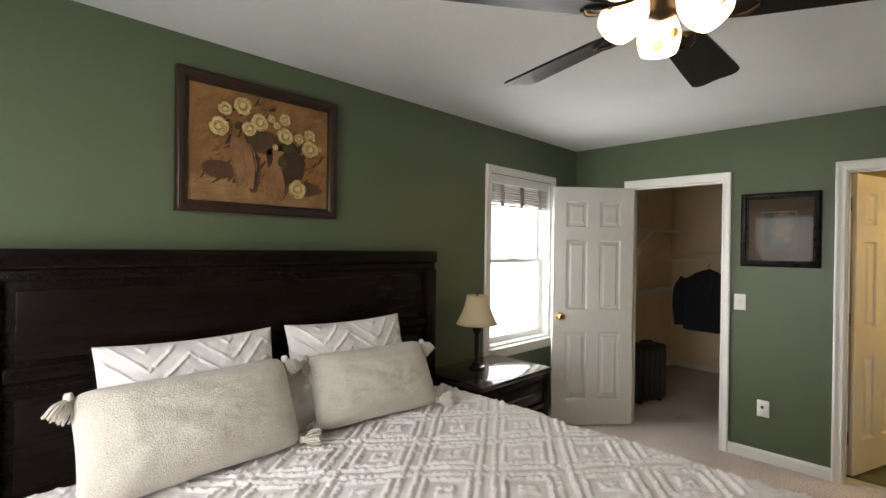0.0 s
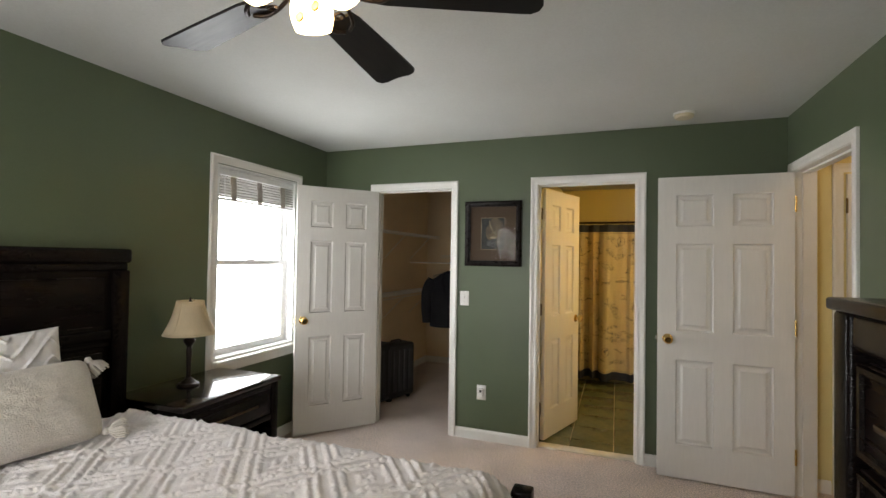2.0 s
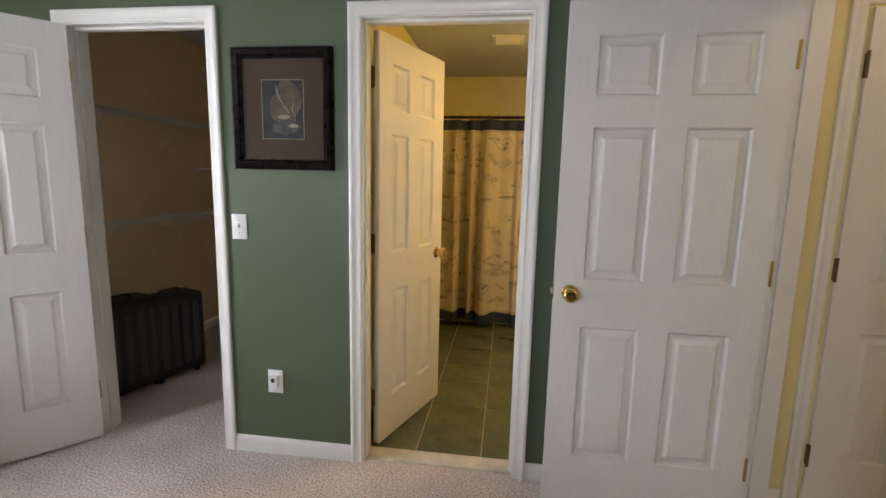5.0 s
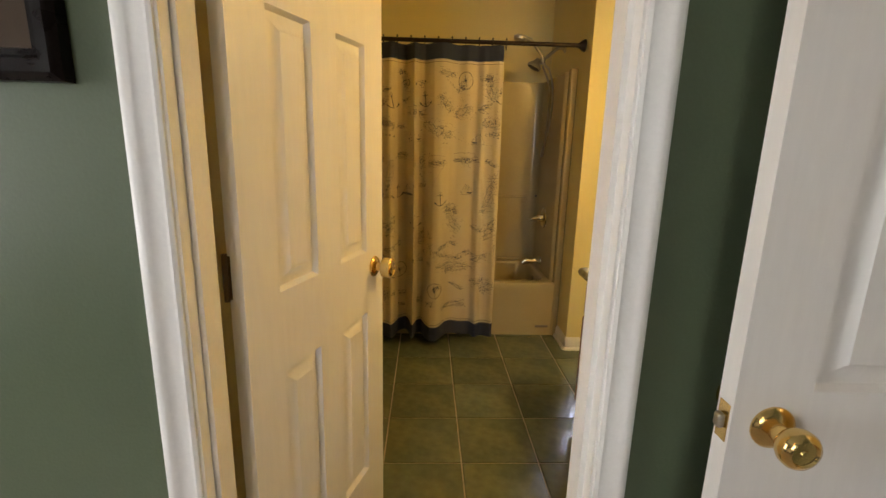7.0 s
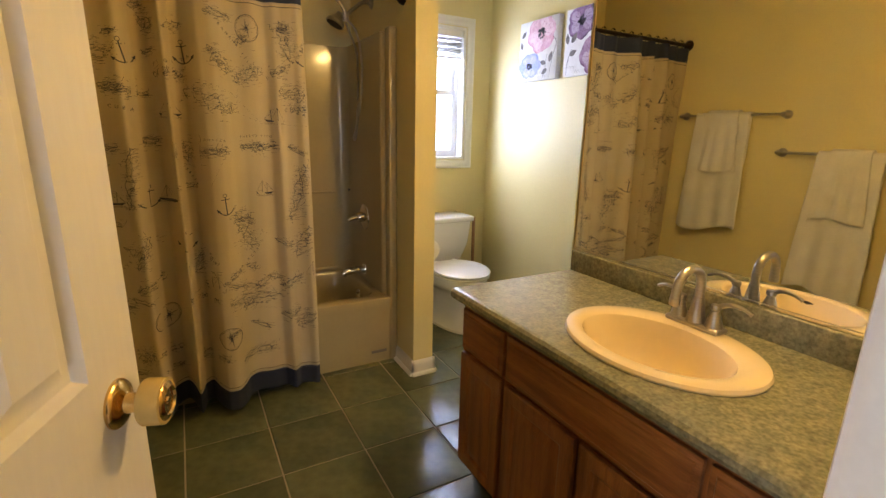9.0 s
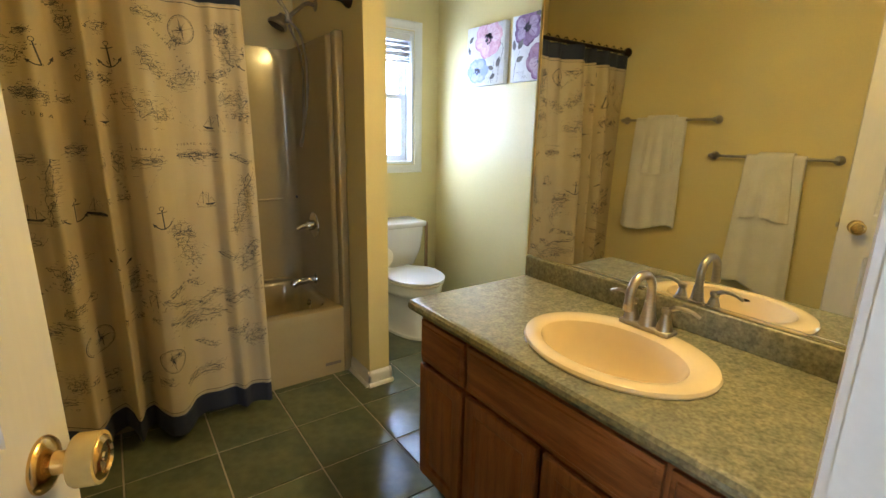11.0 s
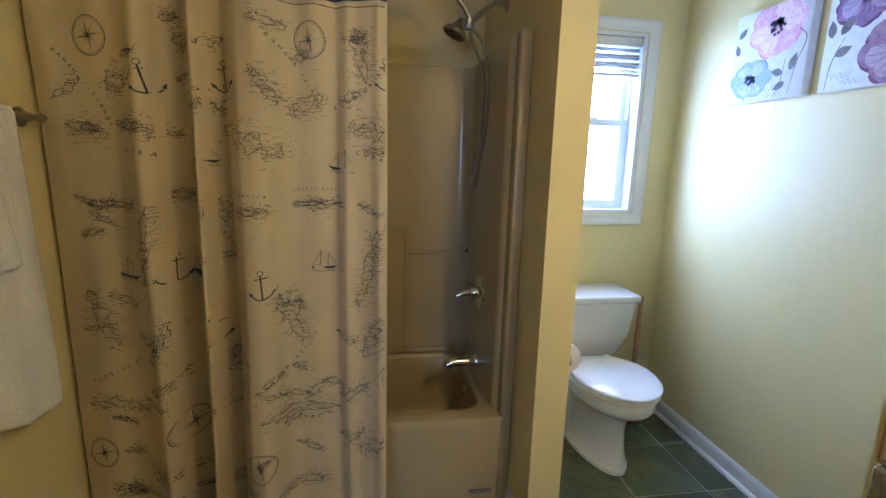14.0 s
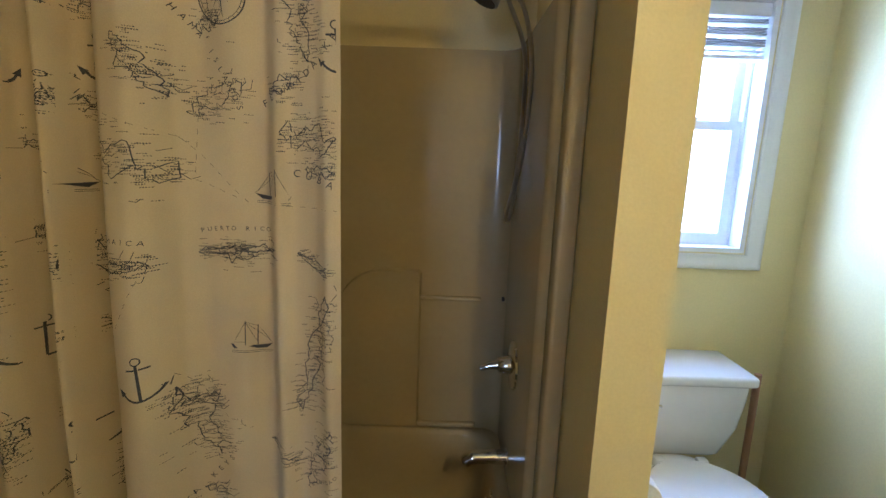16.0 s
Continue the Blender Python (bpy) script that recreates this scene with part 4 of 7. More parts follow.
part("painted_table", bm, P_TABLE, still)
# broad brushwork over ground and table, lighter towards the upper corner and the table's front
brush = random.Random(21)
strokes = {"gold": (bmesh.new(), P_GOLD), "light": (bmesh.new(), P_LIGHT), "mid": (bmesh.new(), P_MID), "dark": (bmesh.new(), P_DARK)}
for k in range(520):
    x, z = brush.uniform(-0.325, 0.325), brush.uniform(-0.245, 0.245)
    light = (0.62 if x > 0.06 and z > 0.10 else 0.30 if x < -0.20 and z > -0.1 else 0.55 if z < -0.17 else 0.04) + brush.uniform(-0.25, 0.25)
    if abs(x) < 0.23 and -0.16 < z < 0.12:
        light -= 0.22
    tone = "gold" if light > 0.62 else "light" if light > 0.34 else "mid" if light > -0.12 else "dark"
    a, L = (brush.gauss(0.1, 0.25) if z < -0.17 else brush.uniform(0.3, 1.3)), brush.uniform(0.012, 0.035)
    c, d = math.cos(a) * L, math.sin(a) * L
    pts = [(min(max(px, -0.335), 0.335), min(max(pz, -0.252), 0.252)) for px, pz in ((x - c, z - d), (x + 0.004, z - 0.002), (x + c, z + d))]
    stroke(strokes[tone][0], pts, brush.uniform(0.007, 0.017), -0.01355 - 0.0000006 * k, 3)
for bm, mat in strokes.values():
    tagged(part("painted_brushwork", bm, mat, still), kind="stuff")


def painted_vase(rows, y, seed):
    """A vase from (x, z, half width) rows, shaded across in upright bands of paint."""
    base = bmesh.new()
    left = [base.verts.new((x - w, y, z)) for x, z, w in rows]
    right = [base.verts.new((x + w, y, z)) for x, z, w in rows]
    for k in range(len(rows) - 1):
        base.faces.new((left[k], right[k], right[k + 1], left[k + 1]))
    v = part("painted_vase", base, P_VASE, still)
    rng = random.Random(seed)
    for name, mat, lo, hi, n in (("painted_vase_shade", P_DARK, 0.72, 0.98, 16), ("painted_vase_light", P_VASEL, -0.75, 0.05, 34), ("painted_vase_glint", P_GOLD, -0.6, -0.2, 12)):
        bm = bmesh.new()
        for j in range(n):
            i = rng.randint(1, len(rows) - 3)
            f = rng.uniform(lo, hi)
            pts = [(rows[q][0] + f * rows[q][2] * (1 + 0.04 * rng.uniform(-1, 1)), rows[q][1]) for q in (i, i + 1, i + 2)]
            if name == "painted_vase_glint":
                pts = [(pts[1][0] + d, pts[1][1] + e) for d, e in ((-0.010, 0.004), (0, 0.007 * rng.uniform(-1, 1)), (0.010, -0.003))]
            stroke(bm, pts, rng.uniform(0.004, 0.010), y - 0.0004 - 0.00001 * j - (0.0003 if mat is P_GOLD else 0), 3)
        tagged(part(name, bm, mat, v), kind="stuff")


painted_vase(((-0.122, 0.041, 0.038), (-0.116, 0.018, 0.050), (-0.105, -0.028, 0.065), (-0.094, -0.085, 0.066), (-0.091, -0.133, 0.058), (-0.089, -0.171, 0.050), (-0.086, -0.190, 0.048)), -0.0156, 3)
painted_vase(((0.067, 0.012, 0.034), (0.064, -0.009, 0.024), (0.061, -0.044, 0.022), (0.059, -0.080, 0.038), (0.056, -0.126, 0.064), (0.055, -0.166, 0.068), (0.055, -0.201, 0.058), (0.055, -0.236, 0.036)), -0.0168, 4)
for k, (x, z, a, b) in enumerate(((-0.055, 0.055, 0.035, 0.018), (0.09, -0.045, 0.025, 0.030), (0.12, 0.03, 0.035, 0.02), (-0.12, 0.10, 0.03, 0.02), (0.0, 0.03, 0.018, 0.012), (-0.075, 0.035, 0.022, 0.012), (0.265, 0.012, 0.012, 0.006), (0.275, -0.03, 0.006, 0.014))):
    picture_part("painted_leaf", P_LEAF, [(x, z, a, b, 16.0 + k)], -0.0182)
ROSES = ((-0.111, 0.199, 0.046), (-0.193, 0.169, 0.032), (-0.222, 0.083, 0.045), (-0.081, 0.096, 0.036), (-0.032, 0.135, 0.043), (0.099, 0.172, 0.031), (0.102, 0.091, 0.043), (0.056, 0.136, 0.019), (0.240, 0.044, 0.047), (0.236, 0.110, 0.037), (0.171, -0.173, 0.047), (0.176, 0.089, 0.027), (0.028, 0.165, 0.020), (0.294, 0.053, 0.015), (0.049, 0.026, 0.015))
for k, (x, z, q) in enumerate(ROSES):
    y = -0.0205 - 0.0012 * (k % 3)
    bm = bmesh.new()
    blob(bm, x, z, q * 1.02, q, y, 30.0 + k, 28, 0.16, 0)
    rose = part("painted_rose", bm, P_ROSED, still)
    rng = random.Random(70 + k)
    petals = {"outer": (bmesh.new(), P_ROSEM), "lit": (bmesh.new(), P_ROSEL), "inner": (bmesh.new(), P_ROSE), "fold": (bmesh.new(), P_ROSED)}
    for ring, n, size, mat in ((0.62, 6, 0.50, "outer"), (0.50, 4, 0.46, "lit"), (0.38, 5, 0.40, "outer"), (0.26, 3, 0.34, "inner"), (0.14, 3, 0.26, "lit")):
        for j in range(n):
            a = 2 * math.pi * j / n + rng.uniform(-0.4, 0.4) + k
            w = q * size * rng.uniform(0.85, 1.15)
            y -= 0.00002
            blob(petals[mat][0], x + q * ring * math.cos(a), z + q * ring * math.sin(a), w * 0.72, w, y - 0.0003, 5.0 * k + j, 16, 0.22, 0, a)
    for ring in (0.16, 0.30, 0.30, 0.46, 0.46, 0.66, 0.80):
        a = rng.uniform(0, 6.28)
        y -= 0.00002
        stroke(petals["fold"][0], [(x + q * ring * math.cos(a + t), z + q * (ring - 0.05 * t) * math.sin(a + t)) for t in (-0.8, -0.25, 0.25, 0.8)], q * 0.075, y - 0.0004, 3)
    for bm, mat in petals.values():
        tagged(part("painted_petal", bm, mat, rose), kind="stuff")

M_MAT = material("brown_mat_board", (0.085, 0.052, 0.030), rough=0.85, scale=20, fine=0.05)
M_INK = paint("charcoal_print", (0.020, 0.022, 0.022), (0.03, 0.032, 0.03), 20)
M_CAVE = paint("bronze_print", (0.16, 0.115, 0.06), (0.07, 0.055, 0.036), 18)
M_WATER = paint("grey_print_water", (0.10, 0.105, 0.10), (0.05, 0.055, 0.05), 40)
M_GLOW = paint("pale_print_streak", (0.40, 0.34, 0.22), (0.26, 0.2, 0.11), 50)
pic = thing("framed_print", "dark-framed print of a sea cave in a brown mat", "picture", pose(-0.302, -0.001, 1.670))
rect_frame("frame", 0.375, 0.435, ((0.0, 0.010), (0.002, 0.016), (0.010, 0.017), (0.016, 0.026), (0.034, 0.031), (0.040, 0.028), (0.046, 0.022), (0.046, 0.0)), ESPRESSO2, pic)
part("mat", rbox(-0.19, 0.19, -0.010, -0.004, -0.22, 0.22, 0.0005, 1), M_MAT, pic)
rect_frame("inner_edge", 0.192, 0.252, ((0.0, 0.0102), (0.0, 0.0118), (0.003, 0.0118), (0.003, 0.0102)), M_GLOW, pic)
part("print", rbox(-0.096, 0.096, -0.0108, -0.010, -0.126, 0.126, 0.0002, 1), M_INK, pic)
bm = bmesh.new()
blob(bm, 0.012, 0.020, 0.068, 0.098, -0.0112, 3.3, 30, 0.22)
part("printed_cave", bm, M_CAVE, pic)
bm = bmesh.new()
blob(bm, 0.015, -0.075, 0.065, 0.036, -0.0115, 5.2, 26, 0.25)
part("printed_water", bm, M_WATER, pic)
bm = bmesh.new()
stroke(bm, [(-0.03, 0.105), (-0.02, 0.06), (0.01, 0.01), (0.035, -0.02)], 0.006, -0.0118)
stroke(bm, [(0.055, 0.03), (0.045, 0.0), (0.06, -0.03)], 0.005, -0.0118)
blob(bm, 0.005, -0.032, 0.028, 0.010, -0.0118, 2.2)
blob(bm, 0.05, -0.07, 0.022, 0.009, -0.0119, 6.2)
part("printed_highlights", bm, M_GLOW, pic)
bm = bmesh.new()
box(bm, -0.189, 0.189, -0.0150, -0.0135, -0.219, 0.219)
PGLASS = bpy.data.materials.new("picture_glass")
PGLASS.use_nodes = True
pn = PGLASS.node_tree
gl, tp, mx, fr = pn.nodes.new("ShaderNodeBsdfGlossy"), pn.nodes.new("ShaderNodeBsdfTransparent"), pn.nodes.new("ShaderNodeMixShader"), pn.nodes.new("ShaderNodeFresnel")
gl.inputs["Roughness"].default_value = 0.02
fr.inputs[0].default_value = 1.2
pn.links.new(fr.outputs[0], mx.inputs[0])
pn.links.new(tp.outputs[0], mx.inputs[1])
pn.links.new(gl.outputs[0], mx.inputs[2])
pn.links.new(mx.outputs[0], pn.nodes["Material Output"].inputs[0])
g = part("glass", bm, PGLASS, pic, "clear picture glass")
g.visible_shadow = False

# ---- ceiling fan ----
FX, FY = -0.10, -2.74
fan = thing("ceiling_fan", "black five-blade ceiling fan with three lit glass shades", "ceiling fan", pose(FX, FY, CH))
part("canopy", lathe([(0.0001, 0), (0.075, 0), (0.078, -0.010), (0.070, -0.035), (0.045, -0.055), (0.022, -0.062)], 36), BRONZE, fan)
part("motor", lathe([(0.022, -0.06), (0.060, -0.075), (0.110, -0.095), (0.126, -0.125), (0.128, -0.185), (0.118, -0.215), (0.095, -0.235), (0.060, -0.250), (0.050, -0.262)], 44), BRONZE, fan)
part("motor_band", lathe([(0.128, -0.140), (0.131, -0.145), (0.131, -0.165), (0.128, -0.170)], 44), DARKBRASS, fan)
part("switch_housing", lathe([(0.050, -0.262), (0.062, -0.268), (0.056, -0.285), (0.045, -0.298), (0.026, -0.308), (0.012, -0.314), (0.0001, -0.316)], 32), BRONZE, fan)
for k in range(5):
    a = 93 + 72 * k
    bl = part("blade", bmesh.new(), FANW, fan, "", pose(0, 0, -0.305, 0, 0, a) @ Matrix.Rotation(radians(-12), 4, "X"))
    bm = bmesh.new()
    out = []
    for x, hw in ((0.165, 0.048), (0.20, 0.056), (0.40, 0.068), (0.56, 0.076), (0.585, 0.076), (0.605, 0.064), (0.612, 0.044)):
        out.append((x, hw))
    outline = [(x, h) for x, h in out] + [(0.605, 0.012), (0.605, -0.012)] + [(x, -h) for x, h in out[::-1]]
    top = [bm.verts.new((x, y, 0.004)) for x, y in outline]
    bot = [bm.verts.new((x, y, -0.004)) for x, y in outline]
    bm.faces.new(top)
    bm.faces.new(bot[::-1])
    for i in range(len(top)):
        j = (i + 1) % len(top)
        bm.faces.new((top[i], bot[i], bot[j], top[j]))
    bmesh.ops.recalc_face_normals(bm, faces=bm.faces[:])
    bm.to_mesh(bl.data)
    bm.free()
    bm = bmesh.new()
    for s in (-1, 1):
        tube(smooth_path([(-0.06, s * 0.012, 0.06), (0.0, s * 0.020, 0.05), (0.06 + 0.06, s * 0.045, 0.012), (0.19, s * 0.036, -0.008), (0.225, s * 0.008, -0.008)], 6), 0.006, 8, bm)
        tube([(0.15 + 0.014 * math.cos(q), s * 0.016 + 0.012 * math.sin(q), -0.006) for q in [j * math.pi / 6 for j in range(13)]], 0.004, 6, bm)
    part("blade_bracket", bm, BRONZE, bl, "scrolled bronze blade bracket")
for k in range(3):
    a = radians(114 + 120 * k)
    tilt = 38
    m = Matrix.Rotation(a, 4, "Z") @ Matrix.Translation((0.034, 0, -0.222)) @ Matrix.Rotation(radians(-tilt), 4, "Y")
    part("lamp_arm", tube([(0, 0, 0.02), (0, 0, -0.035)], 0.012, 12), BRONZE, fan, "", m)
    part("lamp_fitter", lathe([(0.012, -0.030), (0.030, -0.036), (0.032, -0.052), (0.029, -0.054)], 24), BRONZE, fan, "", m)
    bm = lathe([(0.028, -0.050), (0.036, -0.060), (0.050, -0.085), (0.057, -0.110), (0.0575, -0.130), (0.053, -0.152), (0.048, -0.165), (0.044, -0.163), (0.049, -0.150), (0.053, -0.128), (0.052, -0.108), (0.046, -0.087), (0.033, -0.064)], 32)
    gs = part("glass_shade", bm, FROST, fan, "lit frosted glass tulip shade", m)
    part("bulb", lathe([(0.010, -0.06), (0.012, -0.08), (0.022, -0.10), (0.024, -0.118), (0.016, -0.135), (0.0001, -0.140)], 18), FROST, fan, "", m)
for x, y, L in ((0.028, 0.014, 0.030), (-0.012, 0.006, 0.055)):
    part("pull_chain", tube([(x, y, -0.305), (x, y, -0.31 - L)], 0.0012, 6), BRASS, fan)
    part("chain_fob", lathe([(0.0001, 0.004), (0.011, 0.003), (0.0135, 0), (0.011, -0.003), (0.0001, -0.004)], 20, "y", None, (x, y, -0.322 - L)), BRASS, fan, "brass disc on the pull chain")

sd = thing("smoke_detector", "round cream smoke detector on the ceiling", "smoke detector", pose(1.045, -0.29, CH))
part("base", lathe([(0.0001, 0), (0.066, 0), (0.066, -0.008), (0.058, -0.012)], 36), PLASTIC, sd)
part("cover", lathe([(0.058, -0.010), (0.058, -0.026), (0.050, -0.034), (0.030, -0.036), (0.0001, -0.036)], 36), material("aged_plastic", (0.66, 0.58, 0.42), rough=0.5, scale=6), sd)

# ---- chest of drawers ----
CX, CY0, CY1, CZ = 1.124, -3.32, -2.31, 1.385
chest = thing("chest_of_drawers", "tall espresso chest of drawers with bronze bar pulls", "dresser")
part("top", rbox(CX - 0.012, XE - 0.012, CY0 - 0.012, CY1 + 0.004, CZ - 0.03, CZ, 0.008, 3), ESPRESSO, chest)
part("body", rbox(CX + 0.035, XE - 0.014, CY0, CY1 - 0.008, 0.06, CZ - 0.03, 0.004), ESPRESSO, chest)
for y0, y1 in ((CY0, CY0 + 0.075), (CY1 - 0.083, CY1 - 0.002)):
    part("front_post", rbox(CX, CX + 0.06, y0, y1, 0.0, CZ - 0.028, 0.014, 4), ESPRESSO, chest)
part("front_rail", rbox(CX + 0.004, CX + 0.05, CY0 + 0.07, CY1 - 0.08, CZ - 0.115, CZ - 0.028, 0.02, 4), ESPRESSO, chest)
nz, gap = 5, 0.022
zh = (CZ - 0.125 - 0.10) / nz
for k in range(nz):
    z0 = 0.10 + k * zh
    d = part("drawer", rbox(CX + 0.018, CX + 0.3, CY0 + 0.085, CY1 - 0.093, z0 + gap / 2, z0 + zh - gap / 2, 0.004), ESPRESSO2, chest)
    rim = bmesh.new()
    y0, y1, e, f = CY0 + 0.09, CY1 - 0.098, z0 + gap / 2 + 0.005, z0 + zh - gap / 2 - 0.005
    rows = []
    for o, x in ((0, 0.017), (0.003, 0.009), (0.016, 0.009), (0.022, 0.016)):
        rows.append([rim.verts.new((CX + x, yy, zz)) for yy, zz in ((y0 + o, e + o), (y1 - o, e + o), (y1 - o, f - o), (y0 + o, f - o))])
    for p, q in zip(rows, rows[1:]):
        for i in range(4):
            rim.faces.new((p[i], p[(i + 1) % 4], q[(i + 1) % 4], q[i]))
    part("drawer_frame", rim, ESPRESSO, d)
    part("handle", rbox(CX - 0.012, CX + 0.004, CY0 + 0.22, CY1 - 0.22, (e + f) / 2 - 0.007, (e + f) / 2 + 0.007, 0.004, 2), DARKBRASS, d, "long bronze bar pull")
    for y in (CY0 + 0.27, CY1 - 0.27):
        part("handle_post", rbox(CX + 0.002, CX + 0.02, y - 0.006, y + 0.006, (e + f) / 2 - 0.005, (e + f) / 2 + 0.005, 0.001, 1), DARKBRASS, d)

# ---- closet ----
def wire_shelf(label, x0, x1, y0, y1, z, along):
    """Ventilated wire shelf: front rods, cross wires and sloping brackets."""
    s = thing("wire_shelf", label, "shelf", group="closet shelves")
    bm = bmesh.new()
    if along == "y":
        n = int((y1 - y0) / 0.026)
        for k in range(n):
            y = y0 + (y1 - y0) * k / (n - 1)
            tube([(x0, y, z), (x1, y, z), (x1 + 0.002, y, z - 0.03)], 0.0016, 4, bm)
        part("cross_wires", bm, WIRE, s)
        for x, dz in ((x0 + 0.01, 0), ((x0 + x1) / 2, -0.004), (x1, 0.0), (x1, -0.03)):
            part("rod", tube([(x, y0, z + dz), (x, y1, z + dz)], 0.0032, 6), WIRE, s)
        for y in (y0 + 0.35, (y0 + y1) / 2, y1 - 0.3):
            part("bracket", tube([(x1 - 0.01, y, z - 0.012), (XW + 0.006, y, z - 0.30)], 0.004, 6), WIRE, s)
    else:
        n = int((x1 - x0) / 0.026)
        for k in range(n):
            x = x0 + (x1 - x0) * k / (n - 1)
            tube([(x, y1, z), (x, y0, z), (x, y0 - 0.002, z - 0.03)], 0.0016, 4, bm)
        part("cross_wires", bm, WIRE, s)
        for y, dz in ((y1 - 0.01, 0), ((y0 + y1) / 2, -0.004), (y0, 0.0), (y0, -0.03)):
            part("rod", tube([(x0, y, z + dz), (x1, y, z + dz)], 0.0032, 6), WIRE, s)
        for x in (x0 + 0.3, x1 - 0.3):
            part("bracket", tube([(x, y0 + 0.01, z - 0.012), (x, 2.496, z - 0.30)], 0.004, 6), WIRE, s)
    return s


wire_shelf("white wire shelf high on the closet wall", XW + 0.004, -1.60, 0.13, 2.19, 1.75, "y")
wire_shelf("white wire shelf halfway up the closet wall", XW + 0.004, -1.60, 0.13, 2.19, 1.055, "y")
wire_shelf("white wire shelf on the closet back wall", -1.59, -0.14, 2.2, 2.496, 1.50, "x")
jk = thing("suit_jacket", "black suit jacket on a hanger in the closet", "jacket", pose(-1.10, 1.22, 0.0))


def jacket_body(u, v):
    a = 2 * math.pi * u
    z = 0.70 + 0.60 * v
    w = 0.235 * (1 - 0.05 * math.sin(v * 3)) * (1 if v < 0.86 else max(0.30, 1 - (v - 0.86) * 4.6))
    d = 0.075 * (1 - 0.3 * v)
    fold = 0.008 * math.sin(a * 5 + 4 * v) * (1 - v)
    return (w + fold) * math.cos(a), (d + fold) * math.sin(a), z + (0.03 * (1 - abs(math.cos(a))) if v > 0.86 else 0)


grid_object("body", jacket_body, 48, 26, BLACKCLOTH, "", jk, 0.004)
for s in (-1, 1):
    sl = [(s * 0.215, 0, 1.225), (s * 0.262, -0.01, 1.12), (s * 0.272, -0.015, 0.95), (s * 0.262, -0.02, 0.74)]
    part("sleeve", tube(smooth_path(sl, 6), [0.05 + 0.012 * math.sin(k * 0.17) for k in range(19)], 14), BLACKCLOTH, jk)
    part("lapel", tube([(s * 0.05, -0.055, 1.30), (s * 0.075, -0.068, 1.2), (s * 0.02, -0.076, 1.02)], [0.016, 0.024, 0.004], 8), BLACKCLOTH, jk)
part("hanger", tube(smooth_path([(-0.20, 0, 1.262), (0, 0, 1.325), (0, 0, 1.365), (0.022, 0, 1.395), (0.0, 0, 1.42), (-0.02, 0, 1.40)], 6), 0.005, 6), CHROME, jk, "metal coat hanger")
cr = thing("clothes_rod", "white closet rod that carries the jacket", "closet rod")
part("rod", tube([(-0.14, 1.22, 1.412), (-1.59, 1.22, 1.412)], 0.006, 8), WIRE, cr)


def suitcase(m, w, d, h, label):
    s = thing("suitcase", label, "suitcase", m)
    part("shell", rbox(-w / 2, w / 2, -d / 2, d / 2, 0.035, h, 0.035, 4), BLACK, s)
    for x in (-w * 0.30, -w * 0.1, w * 0.1, w * 0.30):
        part("rib", rbox(x - 0.022, x + 0.022, -d / 2 - 0.006, -d / 2 + 0.01, 0.10, h - 0.06, 0.005, 2), GREYP, s)
    part("zip_band", rbox(-w / 2 - 0.003, w / 2 + 0.003, -0.012, 0.012, 0.06, h - 0.02, 0.004, 2), GREYP, s)
    part("handle", tube(smooth_path([(-0.07, 0, h - 0.004), (-0.06, 0, h + 0.022), (0.06, 0, h + 0.022), (0.07, 0, h - 0.004)], 6), 0.008, 8), BLACK, s)
    for x in (-w / 2 + 0.05, w / 2 - 0.05):
        for y in (-d / 2 + 0.05, d / 2 - 0.05):
            part("wheel", lathe([(0.0001, -0.012), (0.018, -0.012), (0.02, -0.008), (0.02, 0.008), (0.018, 0.012), (0.0001, 0.012)], 16, "x", None, (x, y, 0.02)), BLACK, s)
            part("wheel_fork", rbox(x - 0.016, x + 0.016, y - 0.010, y + 0.010, 0.024, 0.05, 0.003, 1), BLACK, s)
    return s


suitcase(pose(-1.64, 0.45, 0, 0, 0, 78), 0.42, 0.26, 0.60, "large black hard-shell suitcase standing on the carpet")
suitcase(pose(-1.52, 0.74, 0, 0, 0, 70), 0.36, 0.22, 0.58, "black ribbed suitcase standing on the carpet")

# ---- bathtub, surround and fittings ----
def rounded_ring(bm, x0, x1, y0, y1, r, z, n=10):
    """A ring of verts round a rectangle with rounded corners."""
    out = []
    for cx, cy, a0 in ((x1 - r, y1 - r, 0), (x0 + r, y1 - r, 90), (x0 + r, y0 + r, 180), (x1 - r, y0 + r, 270)):
        for k in range(n):
            a = radians(a0 + 90 * k / (n - 1))
            out.append(bm.verts.new((cx + r * math.cos(a), cy + r * math.sin(a), z)))
    return out


def bridge(bm, rings):
    for p, q in zip(rings, rings[1:]):
        for k in range(len(p)):
            j = (k + 1) % len(p)
            bm.faces.new((p[k], p[j], q[j], q[k]))


TX0, TX1, TY0, TY1, TZ = WBX + 0.003, 1.402, 2.345, 3.066, 0.39
SXR, SYB = 1.338, 2.99      # inner faces of the surround
tub = thing("bathtub", "bone fibreglass bathtub with a moulded three-wall surround", "bathtub")
bm = bmesh.new()
rings = [rounded_ring(bm, TX0, TX1, TY0 + 0.012, TY1, 0.004, 0.0), rounded_ring(bm, TX0, TX1, TY0 + 0.002, TY1, 0.006, TZ - 0.05), rounded_ring(bm, TX0, TX1, TY0, TY1, 0.010, TZ - 0.012),
         rounded_ring(bm, TX0 + 0.003, TX1 - 0.003, TY0 + 0.004, TY1 - 0.002, 0.012, TZ - 0.003), rounded_ring(bm, TX0 + 0.010, TX1 - 0.010, TY0 + 0.014, TY1 - 0.004, 0.014, TZ)]
ix0, ix1, iy0, iy1 = 0.10, SXR - 0.025, TY0 + 0.075, SYB - 0.012
